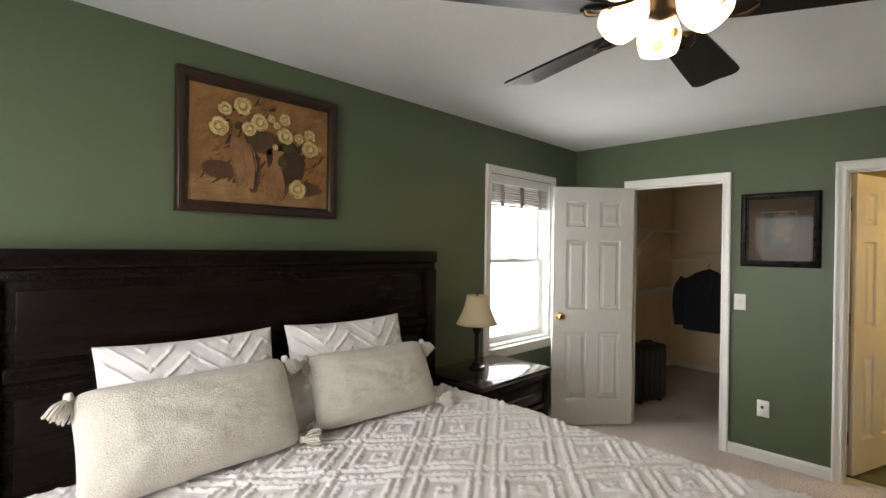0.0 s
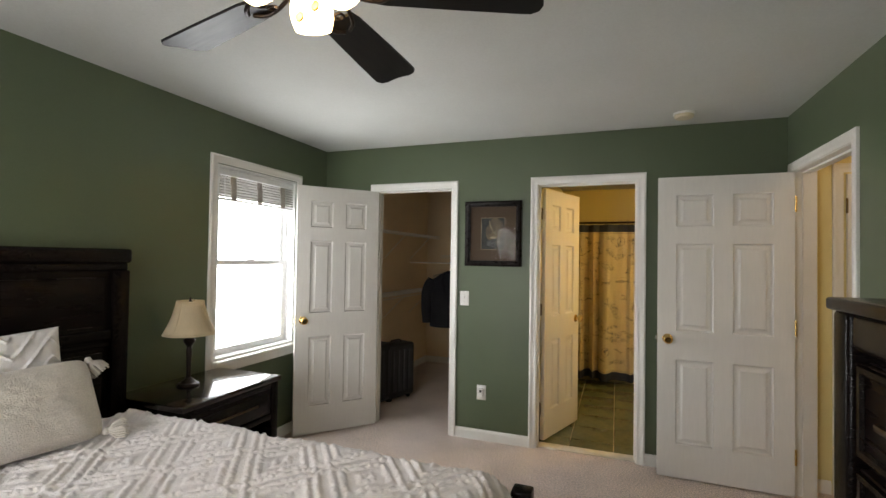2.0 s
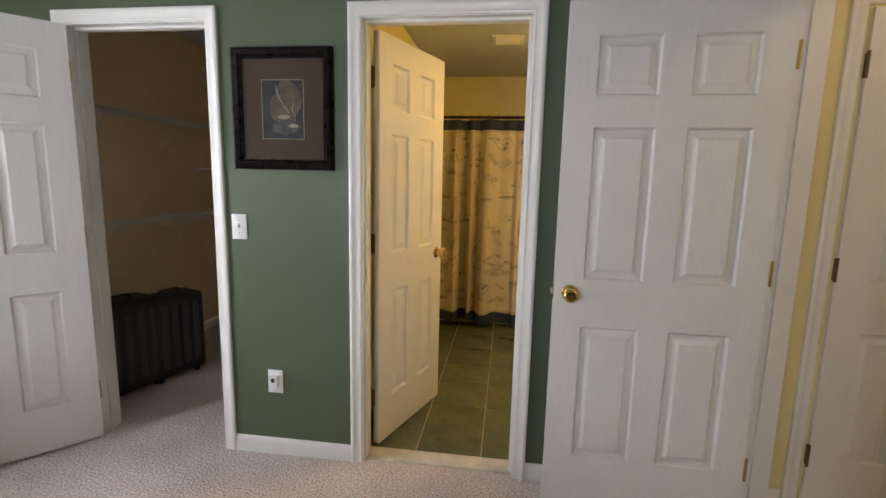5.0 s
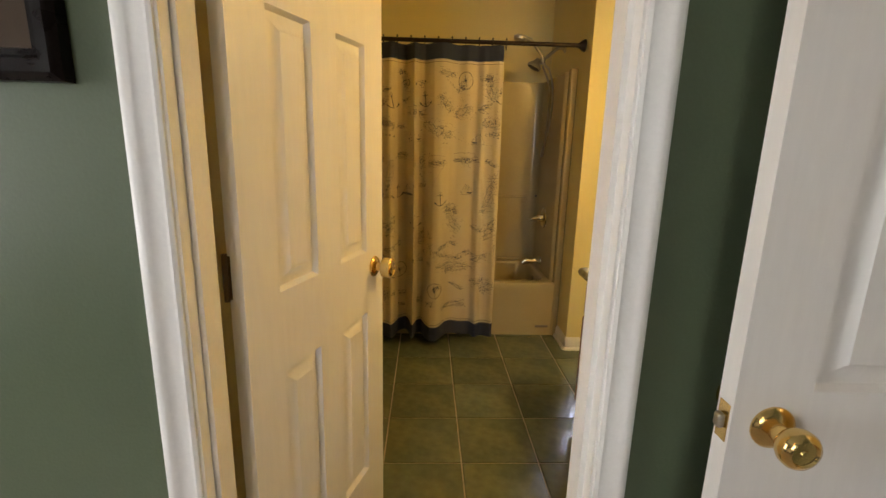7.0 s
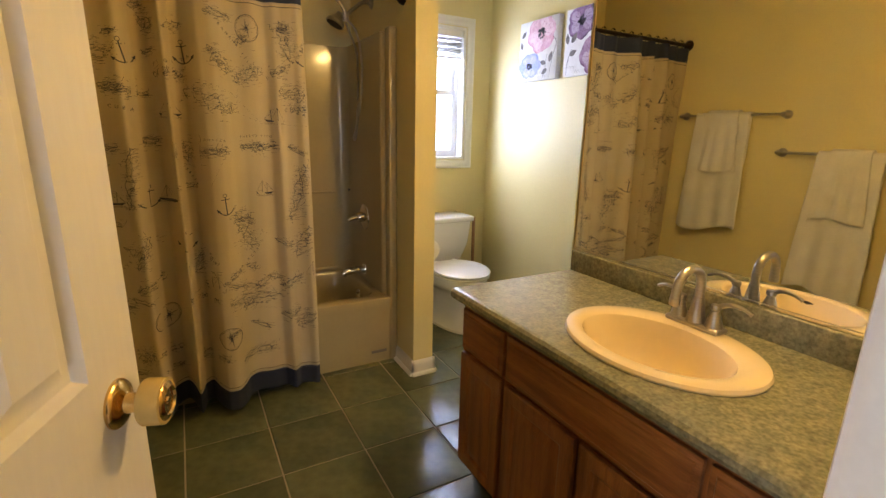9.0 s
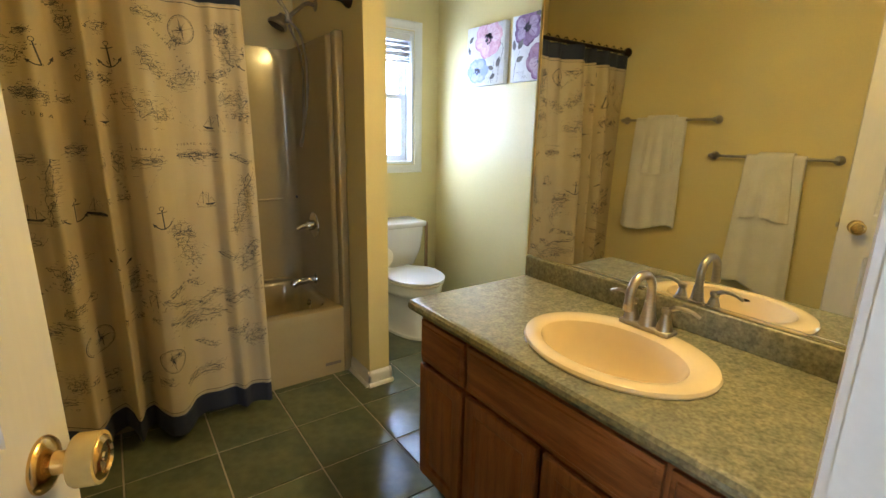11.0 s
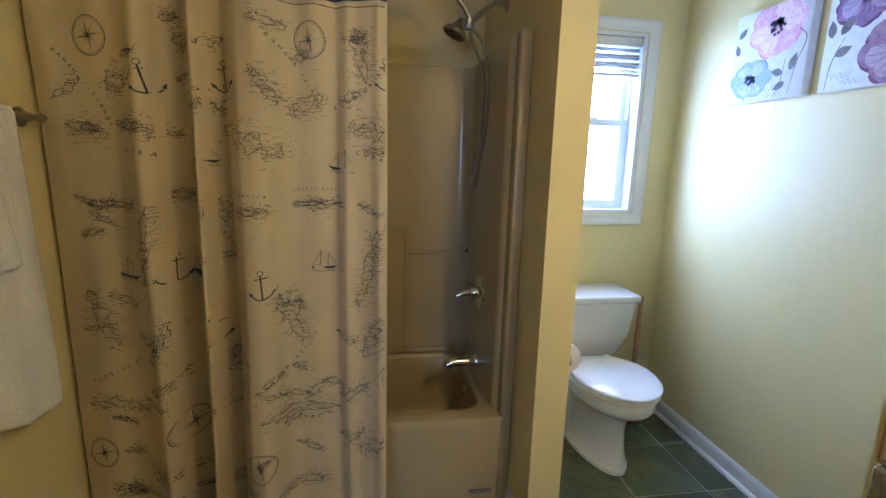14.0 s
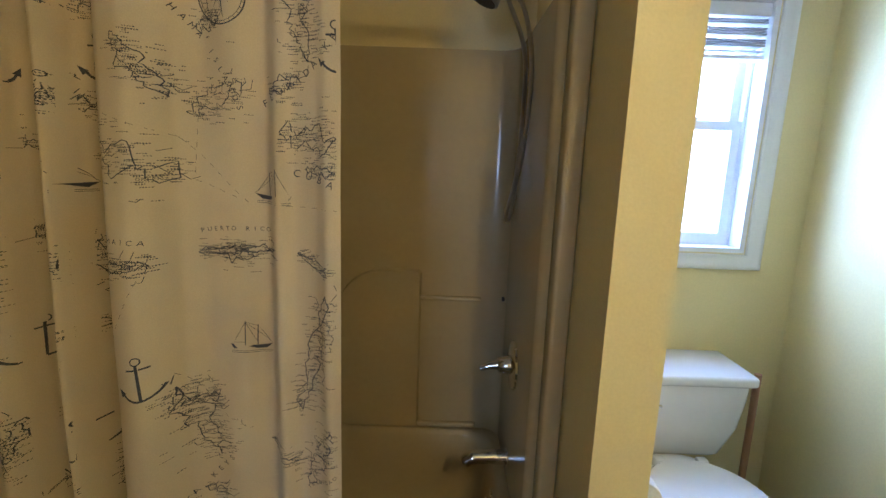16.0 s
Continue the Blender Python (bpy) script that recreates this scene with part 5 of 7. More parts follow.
for o, z, r in ((-0.004, TZ, 0.10), (0.006, TZ - 0.006, 0.10), (0.014, TZ - 0.022, 0.10), (0.030, 0.22, 0.11), (0.050, 0.12, 0.12), (0.085, 0.085, 0.12), (0.14, 0.075, 0.12)):
    rings.append(rounded_ring(bm, ix0 + o * 2, ix1 - o, iy0 + o, iy1 - o * 0.7, r, z))
bridge(bm, rings)
bm.faces.new(rings[-1][::-1])
part("tub", bm, TUBM, tub)
bm = bmesh.new()
STZ = 1.79
# surround walls follow the alcove with rounded inner corners
path = [(TX0 + 0.055, TY0 + 0.03), (TX0 + 0.055, SYB - 0.06)]
def corner(cx, cy, a0, a1, r):
    return [(cx + r * math.cos(radians(a0 + (a1 - a0) * k / 8)), cy + r * math.sin(radians(a0 + (a1 - a0) * k / 8))) for k in range(9)]
path += corner(TX0 + 0.055 + 0.06, SYB - 0.06, 180, 90, 0.06) + corner(SXR - 0.06, SYB - 0.06, 90, 0, 0.06) + [(SXR, TY0 + 0.085)]
path += corner(SXR + 0.035, TY0 + 0.085, 180, 270, 0.035)[1:] + [(SXR + 0.062, TY0 + 0.050)]
rows = []
for i, (x, y) in enumerate(path):
    rows.append([bm.verts.new((x, y, z)) for z in (TZ + 0.002, STZ - 0.006, STZ)])
for p, q in zip(rows, rows[1:]):
    for k in range(2):
        bm.faces.new((p[k], q[k], q[k + 1], p[k + 1]))
for p, q in zip(rows, rows[1:]):
    def outp(v):
        x = TX0 + 0.002 if v.co.x < 0.2 else (TX1 - 0.001 if v.co.x > 1.2 else v.co.x)
        y = TY1 if v.co.y > 2.9 else v.co.y
        return bm.verts.new((x, y, STZ))
    bm.faces.new((p[2], q[2], outp(q[2]), outp(p[2])))
bmesh.ops.remove_doubles(bm, verts=bm.verts[:], dist=0.0002)
part("surround", bm, TUBM, tub, "glossy bone wall panels above the tub")
part("surround_flange", rbox(SXR + 0.020, TX1 + 0.0005, TY0 - 0.004, TY0 + 0.060, 0.0, STZ + 0.018, 0.010, 3), TUBM, tub)
# moulded step in the back wall with an arched top corner
bm = bmesh.new()
pts = [(0.06, TZ + 0.01), (1.022, TZ + 0.01), (1.022, 1.005), (1.012, 1.015), (0.90, 1.015)] + [(0.90 - 0.17 * math.sin(radians(a)), 0.88 + 0.135 * math.cos(radians(a))) for a in range(10, 91, 10)] + [(0.70, 0.72), (0.06, 0.72)]
fr = [bm.verts.new((x, SYB - 0.016, z)) for x, z in pts]
bk = [bm.verts.new((x + (0.008 if x > 1 else 0), SYB + 0.002, z + (0.008 if z > 0.7 else 0))) for x, z in pts]
bm.faces.new(fr)
for k in range(len(fr)):
    j = (k + 1) % len(fr)
    bm.faces.new((fr[k], bk[k], bk[j], fr[j]))
part("moulded_panel", bm, TUBM, tub)
part("soap_ledge", rbox(1.024, 1.25, SYB - 0.022, SYB + 0.004, 0.912, 0.926, 0.006, 3), TUBM, tub)
part("soap_ledge", rbox(1.024, 1.25, SYB - 0.020, SYB + 0.004, TZ + 0.012, TZ + 0.030, 0.006, 3), TUBM, tub)
part("maker_plate", rbox(1.245, 1.335, TY0 - 0.0015, TY0 + 0.004, 0.062, 0.078, 0.0006, 1), material("grey_label", (0.20, 0.17, 0.13), rough=0.5, scale=40), tub, "small grey maker's plate")

vy = 2.69
tap = thing("tub_valve", "chrome lever shower valve on a round plate", "faucet", pose(SXR, vy, 0.795))
part("plate", lathe([(0.0001, -0.013), (0.040, -0.013), (0.062, -0.011), (0.074, -0.006), (0.078, 0.003), (0.0001, 0.003)], 40, "x"), CHROME, tap)
part("hub", lathe([(0.030, -0.010), (0.028, -0.020), (0.026, -0.045), (0.022, -0.050), (0.0001, -0.051)], 28, "x"), CHROME, tap)
part("lever", tube([(-0.040, 0, 0), (-0.075, 0, -0.004), (-0.105, 0, -0.016)], [0.017, 0.013, 0.009], 14), CHROME, tap)
sp = thing("tub_spout", "short chrome bathtub spout with a flange", "faucet", pose(SXR, vy + 0.02, 0.46))
part("spout_body", tube(smooth_path([(0.002, 0, 0), (-0.05, 0, 0), (-0.115, 0, -0.004), (-0.140, 0, -0.022)], 6), [0.024, 0.024, 0.024, 0.024, 0.024, 0.024] + [0.023] * 7 + [0.021] * 5 + [0.018], 18), CHROME, sp)
part("flange", lathe([(0.0001, -0.003), (0.032, -0.003), (0.034, 0.002), (0.0001, 0.002)], 28, "x"), CHROME, sp)
ov = thing("tub_overflow", "round chrome overflow plate with a trip lever", "drain", pose(SXR - 0.04, vy + 0.02, 0.30))
part("plate", lathe([(0.0001, -0.010), (0.034, -0.008), (0.038, 0.001), (0.0001, 0.001)], 28, "x"), CHROME, ov)
part("trip_lever", tube([(-0.008, 0, 0), (-0.022, 0, 0.012)], 0.004, 8), CHROME, ov)
gr = thing("wall_plug", "small dark screw plug in the tub wall", "hardware", pose(SXR - 0.012, SYB - 0.035, 0.93))
part("plug_head", lathe([(0.0001, -0.003), (0.008, -0.002), (0.009, 0.004), (0.0001, 0.02)], 14, "x"), BLACK, gr)

shw = thing("shower_fixture", "chrome shower head with a hand shower and hose", "shower", pose(PX0, 2.70, 1.985))
part("wall_flange", lathe([(0.0001, -0.010), (0.022, -0.008), (0.030, 0.000), (0.0001, 0.001)], 26, "x"), NICKEL, shw)
part("arm", tube(smooth_path([(0, 0, 0), (-0.05, 0, 0.0), (-0.11, -0.005, -0.045), (-0.15, -0.01, -0.08)], 6), 0.0105, 12), NICKEL, shw)
part("diverter", lathe([(0.0001, -0.020), (0.020, -0.018), (0.022, 0.018), (0.0001, 0.020)], 20, "z", None, (-0.158, -0.012, -0.090)), NICKEL, shw)
hm = Matrix.Translation((-0.215, -0.03, -0.125)) @ Matrix.Rotation(radians(28), 4, "Y")
part("fixed_head", lathe([(0.014, 0.055), (0.018, 0.040), (0.030, 0.022), (0.048, 0.004), (0.050, -0.010), (0.046, -0.014), (0.0001, -0.014)], 32), NICKEL, shw, "", hm)
part("fixed_head_face", lathe([(0.0001, -0.0155), (0.043, -0.0155), (0.044, -0.0135)], 32), BLACK, shw, "dark spray face", hm)
part("neck", tube([(-0.160, -0.012, -0.088), (-0.198, -0.026, -0.09)], 0.011, 10), NICKEL, shw)
part("hand_shower_grip", tube(smooth_path([(-0.150, -0.015, -0.075), (-0.19, -0.02, -0.02), (-0.245, -0.03, 0.035), (-0.30, -0.04, 0.055)], 6), [0.009] * 6 + [0.012] * 7 + [0.014] * 6, 12), NICKEL, shw)
hm = Matrix.Translation((-0.330, -0.045, 0.050)) @ Matrix.Rotation(radians(14), 4, "Y")
part("hand_shower_head", lathe([(0.0001, 0.022), (0.030, 0.018), (0.044, 0.004), (0.042, -0.012), (0.034, -0.018), (0.0001, -0.018)], 28), NICKEL, shw, "", hm)
hose = smooth_path([(-0.158, -0.03, -0.10), (-0.105, -0.035, -0.16), (-0.075, -0.03, -0.30), (-0.078, -0.02, -0.50), (-0.105, -0.01, -0.66), (-0.118, 0.0, -0.72), (-0.108, 0.01, -0.735), (-0.095, 0.012, -0.66), (-0.084, 0.012, -0.45), (-0.090, 0.01, -0.26), (-0.150, 0.0, -0.115)], 8)
part("hose", tube(hose, 0.0062, 8), NICKEL, shw, "flexible metal shower hose")

# ---- curtain rod and curtain ----
RY, RZ = 2.265, 1.925
rod = thing("curtain_rod", "dark bronze shower curtain rod with flared ends", "curtain rod")
part("rod", tube([(WBX + 0.002, RY, RZ), (PX0 - 0.001, RY, RZ)], 0.0125, 16), BRONZE, rod)
for x, s in ((WBX + 0.001, 1), (PX0, -1)):
    part("end_flange", lathe([(0.0001, 0.0), (0.036, 0.0), (0.036, s * 0.006), (0.028, s * 0.022), (0.017, s * 0.034), (0.0145, s * 0.042)], 26, "x", None, (x, RY, RZ)), BRONZE, rod)

FOLDS = ((-0.07, 2.275), (0.0, 2.252), (0.09, 2.243), (0.142, 2.232), (0.19, 2.196), (0.228, 2.160), (0.252, 2.195), (0.271, 2.258), (0.32, 2.285), (0.352, 2.225), (0.374, 2.150), (0.386, 2.180), (0.402, 2.240), (0.432, 2.262), (0.468, 2.180),
         (0.50, 2.135), (0.535, 2.130), (0.565, 2.150), (0.60, 2.203), (0.65, 2.231), (0.70, 2.226), (0.755, 2.246), (0.79, 2.200), (0.82, 2.215), (0.86, 2.203), (0.885, 2.182), (0.92, 2.195))
FX_ = np.array([p[0] for p in FOLDS])
FY_ = np.array([p[1] for p in FOLDS])
CTOP, CBOT = 1.898, 0.055


def fold_y(x):
    """Smooth depth of the hanging cloth at x, a cubic through the folds."""
    i = int(np.clip(np.searchsorted(FX_, x) - 1, 0, len(FX_) - 2))
    x0, x1, y0, y1 = FX_[i], FX_[i + 1], FY_[i], FY_[i + 1]
    def slope(k):
        if k <= 0 or k >= len(FX_) - 1:
            return 0.0
        a, b = (FY_[k] - FY_[k - 1]) / (FX_[k] - FX_[k - 1]), (FY_[k + 1] - FY_[k]) / (FX_[k + 1] - FX_[k])
        return 0.0 if a * b <= 0 else 2 * a * b / (a + b)
    h = x1 - x0
    t = min(1.0, max(0.0, (x - x0) / h))
    m0, m1 = slope(i) * h, slope(i + 1) * h
    return (2 * t ** 3 - 3 * t * t + 1) * y0 + (t ** 3 - 2 * t * t + t) * m0 + (-2 * t ** 3 + 3 * t * t) * y1 + (t ** 3 - t * t) * m1


def cloth(x, z, lift=0.0):
    """Place on the curtain at width x and height z; folds sway a little down the drop and flatten under the rod."""
    drop = (CTOP - z) / (CTOP - CBOT)
    xs = x + 0.010 * math.sin(3.0 * drop + x * 9) * drop - 0.0
    y = fold_y(xs)
    amp = 0.62 + 0.38 * min(1.0, drop * 2.5)
    y = 2.225 + (y - 2.225) * amp * (0.94 + 0.22 * drop)
    y += 0.012 * (1 - min(1.0, drop * 4)) * math.sin(x * 42)
    y += 0.004 * noise.noise((x * 14, z * 5, 1.0)) + 0.004 * math.sin(x * 52 + 2.5 * math.sin(drop * 2)) * min(1.0, drop * 2)
    y = min(y, 2.345)
    shrink = 0.018 * math.exp(-drop * 7)
    return Vector((0.0 + x + shrink * math.sin(x * 33) * 0.3, y - lift, z + 0.007 * math.sin(x * 21 + 1) * drop))


BAND_T, BAND_B = 1.808, 0.150
ct = thing("shower_curtain", "ivory shower curtain printed with nautical maps and navy borders", "shower curtain")
X0, X1 = -0.062, 0.908
grid_object("cloth", lambda u, v: cloth(X0 + (X1 - X0) * u, BAND_B + (BAND_T - BAND_B) * v), 260, 90, CURTAIN, "", ct, 0.0012)
grid_object("border", lambda u, v: cloth(X0 + (X1 - X0) * u, BAND_T + (CTOP - BAND_T) * v), 260, 8, NAVY, "navy cloth border", ct, 0.0014)
grid_object("border", lambda u, v: cloth(X0 + (X1 - X0) * u, CBOT + (BAND_B - CBOT) * v), 260, 8, NAVY, "navy cloth border", ct, 0.0014)
PIPE = material("ivory_curtain_piping", (0.50, 0.44, 0.34), rough=0.85, scale=30)
for z, mat in ((BAND_T - 0.004, PIPE), (BAND_T - 0.016, INK), (BAND_B + 0.004, PIPE), (BAND_B + 0.016, INK)):
    grid_object("border_stripe", lambda u, v, z=z, d=(0.0035 if mat is PIPE else 0.0013): cloth(X0 + (X1 - X0) * u, z + d * (2 * v - 1), 0.0022), 260, 1, mat, "", ct)
grid_object("hem", lambda u, v: cloth(X1 - 0.006 + 0.007 * u, BAND_B + (BAND_T - BAND_B) * v, 0.0022), 1, 60, CURTAIN, "", ct)
for k in range(12):
    x = 0.02 + 0.082 * k
    p = cloth(x, CTOP - 0.012)
    rg = thing("curtain_ring", "dark bronze curtain ring", "curtain ring", group="rings on the shower rod")
    part("hook", tube([(x, RY + 0.020 * math.cos(a) - 0.004, RZ + 0.004 + (0.021 if math.sin(a) > 0 else 0.046) * math.sin(a)) for a in [j * math.pi / 8 for j in range(17)]], 0.0022, 6), BRONZE, rg)
    part("ball", lathe([(0.0001, -0.006), (0.005, -0.003), (0.005, 0.003), (0.0001, 0.006)], 10, "z", None, (x, RY - 0.012, RZ + 0.018)), BRONZE, rg)


class Print:
    """Printed lines and letters laid on the cloth."""
    def __init__(self):
        self.v, self.f = [], []

    def line(self, pts, w, steps=0.012):
        p = []
        for (x0, z0), (x1, z1) in zip(pts, pts[1:]):
            n = max(1, int(math.hypot(x1 - x0, z1 - z0) / steps))
            p += [(x0 + (x1 - x0) * k / n, z0 + (z1 - z0) * k / n) for k in range(n)]
        p.append(pts[-1])
        for i, (x, z) in enumerate(p):
            a, b = p[max(i - 1, 0)], p[min(i + 1, len(p) - 1)]
            dx, dz = b[0] - a[0], b[1] - a[1]
            L = math.hypot(dx, dz) or 1
            ox, oz = -dz / L * w / 2, dx / L * w / 2
            for s in (1, -1):
                q = min(max(x + s * ox, X0), X1)
                self.v.append(cloth(q, z + s * oz, 0.0016))
            if i:
                o = len(self.v)
                self.f.append((o - 4, o - 3, o - 1, o - 2))
        return self

    def poly(self, pts):
        o = len(self.v)
        self.v += [cloth(min(max(x, X0), X1), z, 0.0017) for x, z in pts]
        self.f.append(tuple(range(o, o + len(pts))))

    def done(self, name, parent):
        if not self.f:
            return None
        me = bpy.data.meshes.new(name)
        me.from_pydata([tuple(v) for v in self.v], [], self.f)
        me.materials.append(INK)
        ob = new(name, me)
        ob.parent = parent
        return ob


def circle(cx, cz, rx, rz, a0=0, a1=360, n=28):
    return [(cx + rx * math.cos(radians(a0 + (a1 - a0) * k / n)), cz + rz * math.sin(radians(a0 + (a1 - a0) * k / n))) for k in range(n + 1)]


def print_compass(cx, cz, r=0.046):
    p = Print()
    p.line(circle(cx, cz, r, r * 1.12), 0.0022)
    p.line(circle(cx, cz, r * 0.90, r * 1.0), 0.0009)
    for k in range(16):
        a = k * math.pi / 8 + 0.2
        L = r * (0.80 if k % 4 == 0 else 0.58 if k % 2 == 0 else 0.36)
        q = 0.13 if k % 2 == 0 else 0.07
        tip = (cx + L * math.cos(a), cz + L * 1.1 * math.sin(a))
        p.poly([(cx, cz), (cx + L * q * math.cos(a + 1.1), cz + L * q * math.sin(a + 1.1)), tip])
        if k % 4 == 0:
            p.line([(cx, cz), (cx + L * q * math.cos(a - 1.1), cz + L * q * math.sin(a - 1.1)), tip], 0.0008)
    for k in range(28):
        a = k * math.pi / 14
        p.line([(cx + r * 0.91 * math.cos(a), cz + r * 1.01 * math.sin(a)), (cx + r * 0.98 * math.cos(a), cz + r * 1.09 * math.sin(a))], 0.0010)
    return p.done("printed_compass", ct)


def print_anchor(cx, cz, s=0.045, turn=0.0):
    p = Print()
    c, d = math.cos(turn), math.sin(turn)
    R = lambda pts: [(cx + (x * c - z * d) * s, cz + (x * d + z * c) * s) for x, z in pts]
    p.line(R(circle(0, 1.0, 0.17, 0.17)), 0.0022)
    p.line(R([(0, 0.83), (0, -0.85)]), 0.0046)
    p.line(R([(-0.42, 0.62), (0.42, 0.62)]), 0.0034)
    p.line(R(circle(0, -0.05, 0.78, 0.82, 205, 335, 16)), 0.0042)
    for q in (-1, 1):
        p.poly(R([(q * 0.88, -0.22), (q * 0.56, -0.42), (q * 0.78, -0.62)]))
    return p.done("printed_anchor", ct)


def print_ship(cx, cz, s=0.042, flip=1):
    p = Print()
    R = lambda pts: [(cx + flip * x * s, cz + z * s) for x, z in pts]
    p.poly(R([(-0.95, 0.12), (-0.80, -0.14), (0.70, -0.14), (1.05, 0.14), (0.2, 0.04)]))
    p.line(R([(-0.25, 0.05), (-0.22, 1.35)]), 0.0018)
    p.line(R([(0.30, 0.05), (0.34, 1.15)]), 0.0018)
    p.line(R([(-0.22, 1.30), (-0.80, 0.20), (-0.25, 0.22)]), 0.0009)
    p.line(R([(-0.22, 1.30), (0.28, 0.25), (0.34, 1.10), (0.95, 0.22)]), 0.0009)
    p.line(R([(0.34, 1.10), (-0.22, 1.30), (1.05, 0.15)]), 0.0007)
    for z in (-0.24, -0.33):
        p.line(R([(-0.9, z), (-0.2, z - 0.03), (0.5, z), (1.0, z + 0.02)]), 0.0010)
    return p.done("printed_ship", ct)


def print_words(text, cx, cz, size, turn=0.0, spread=1.5, arc=0.0):
    """Spaced capitals along a straight or bent line; mapped on the cloth."""
    rows = []
    width = size * 0.62 * spread
    for i, ch in enumerate(text):
        if ch == " ":
            continue
        t = i - (len(text) - 1) / 2
        a = turn + arc * t
        bend = 0.5 * arc * t * t * width
        x = cx + t * width * math.cos(turn) - bend * math.sin(turn)
        z = cz + t * width * math.sin(turn) + bend * math.cos(turn)
        rows.append((ch, x, z, a))
    bm = bmesh.new()
    for ch, x, z, a in rows:
        if ch not in LETTERS:
            cu = bpy.data.curves.new("letter", "FONT")
            cu.body, cu.size, cu.align_x, cu.align_y, cu.resolution_u = ch, 1.0, "CENTER", "CENTER", 2
            ob = bpy.data.objects.new("letter", cu)
            me = bpy.data.meshes.new_from_object(ob)
            LETTERS[ch] = ([tuple(v.co) for v in me.vertices], [tuple(f.vertices) for f in me.polygons])
            bpy.data.objects.remove(ob)
            bpy.data.meshes.remove(me)
            bpy.data.curves.remove(cu)
        vs, fs = LETTERS[ch]
        vv = []
        for q in vs:
            px, pz = q[0] * size, q[1] * size
            gx, gz = x + px * math.cos(a) - pz * math.sin(a), z + px * math.sin(a) + pz * math.cos(a)
            vv.append(bm.verts.new(cloth(min(max(gx, X0), X1), gz, 0.0018)))
        for f in fs:
            bm.faces.new([vv[k] for k in f])
    me = bpy.data.meshes.new("printed_word")
    bm.to_mesh(me)
    bm.free()
    me.materials.append(INK)
    ob = new("printed_word", me)
    ob.parent = ct
    return tagged(ob, kind="stuff")


LETTERS = {}


MAPS = Print()


def print_island(cx, cz, w, h, seed, turn=0.0, rows=16):
    """A sketched coast: ragged outlines, hatching and rows of tiny unreadable labels."""
    rng = random.Random(seed)
    p = MAPS
    c, d = math.cos(turn), math.sin(turn)
    R = lambda x, z: (cx + x * c - z * d, cz + x * d + z * c)
    for k in range(2):
        pts = []
        for i in range(26):
            t = i / 25 * 2 - 1
            n1 = noise.noise((t * 3 + seed, k * 4.0, 0)) + 0.6 * noise.noise((t * 11 + seed, k, 3))
            pts.append(R(t * w / 2, h * 0.30 * n1 + (0.22 * h if k else -0.22 * h) * (1 - t * t)))
        p.line(pts, 0.0018, 0.02)
    for k in range(rows * 6):
        x, z = rng.uniform(-0.5, 0.5) * w, rng.gauss(0, 0.30) * h
        L = rng.uniform(0.006, 0.022)
        if rng.random() < 0.92:
            x1 = x
            for j in range(int(L / 0.0032)):
                qx, qz = R(x, z)
                qx += x1 - x
                p.line([(qx, qz), (qx + 0.0019, qz)], rng.uniform(0.0010, 0.0021), 0.05)
                x1 += 0.0032
        else:
            a = rng.uniform(-0.5, 0.5)
            p.line([R(x, z), R(x + L * math.cos(a), z + L * math.sin(a)), R(x + 1.6 * L * math.cos(a + 0.5), z + 1.6 * L * math.sin(a + 0.5))], 0.0012, 0.05)



def print_course(pts):
    p = Print()
    for (x0, z0), (x1, z1) in zip(pts, pts[1:]):
        n = max(2, int(math.hypot(x1 - x0, z1 - z0) / 0.011))
        for k in range(0, n, 2):
            p.line([(x0 + (x1 - x0) * k / n, z0 + (z1 - z0) * k / n), (x0 + (x1 - x0) * (k + 0.9) / n, z0 + (z1 - z0) * (k + 0.9) / n)], 0.0007, 0.05)
    return p.done("printed_course", ct)


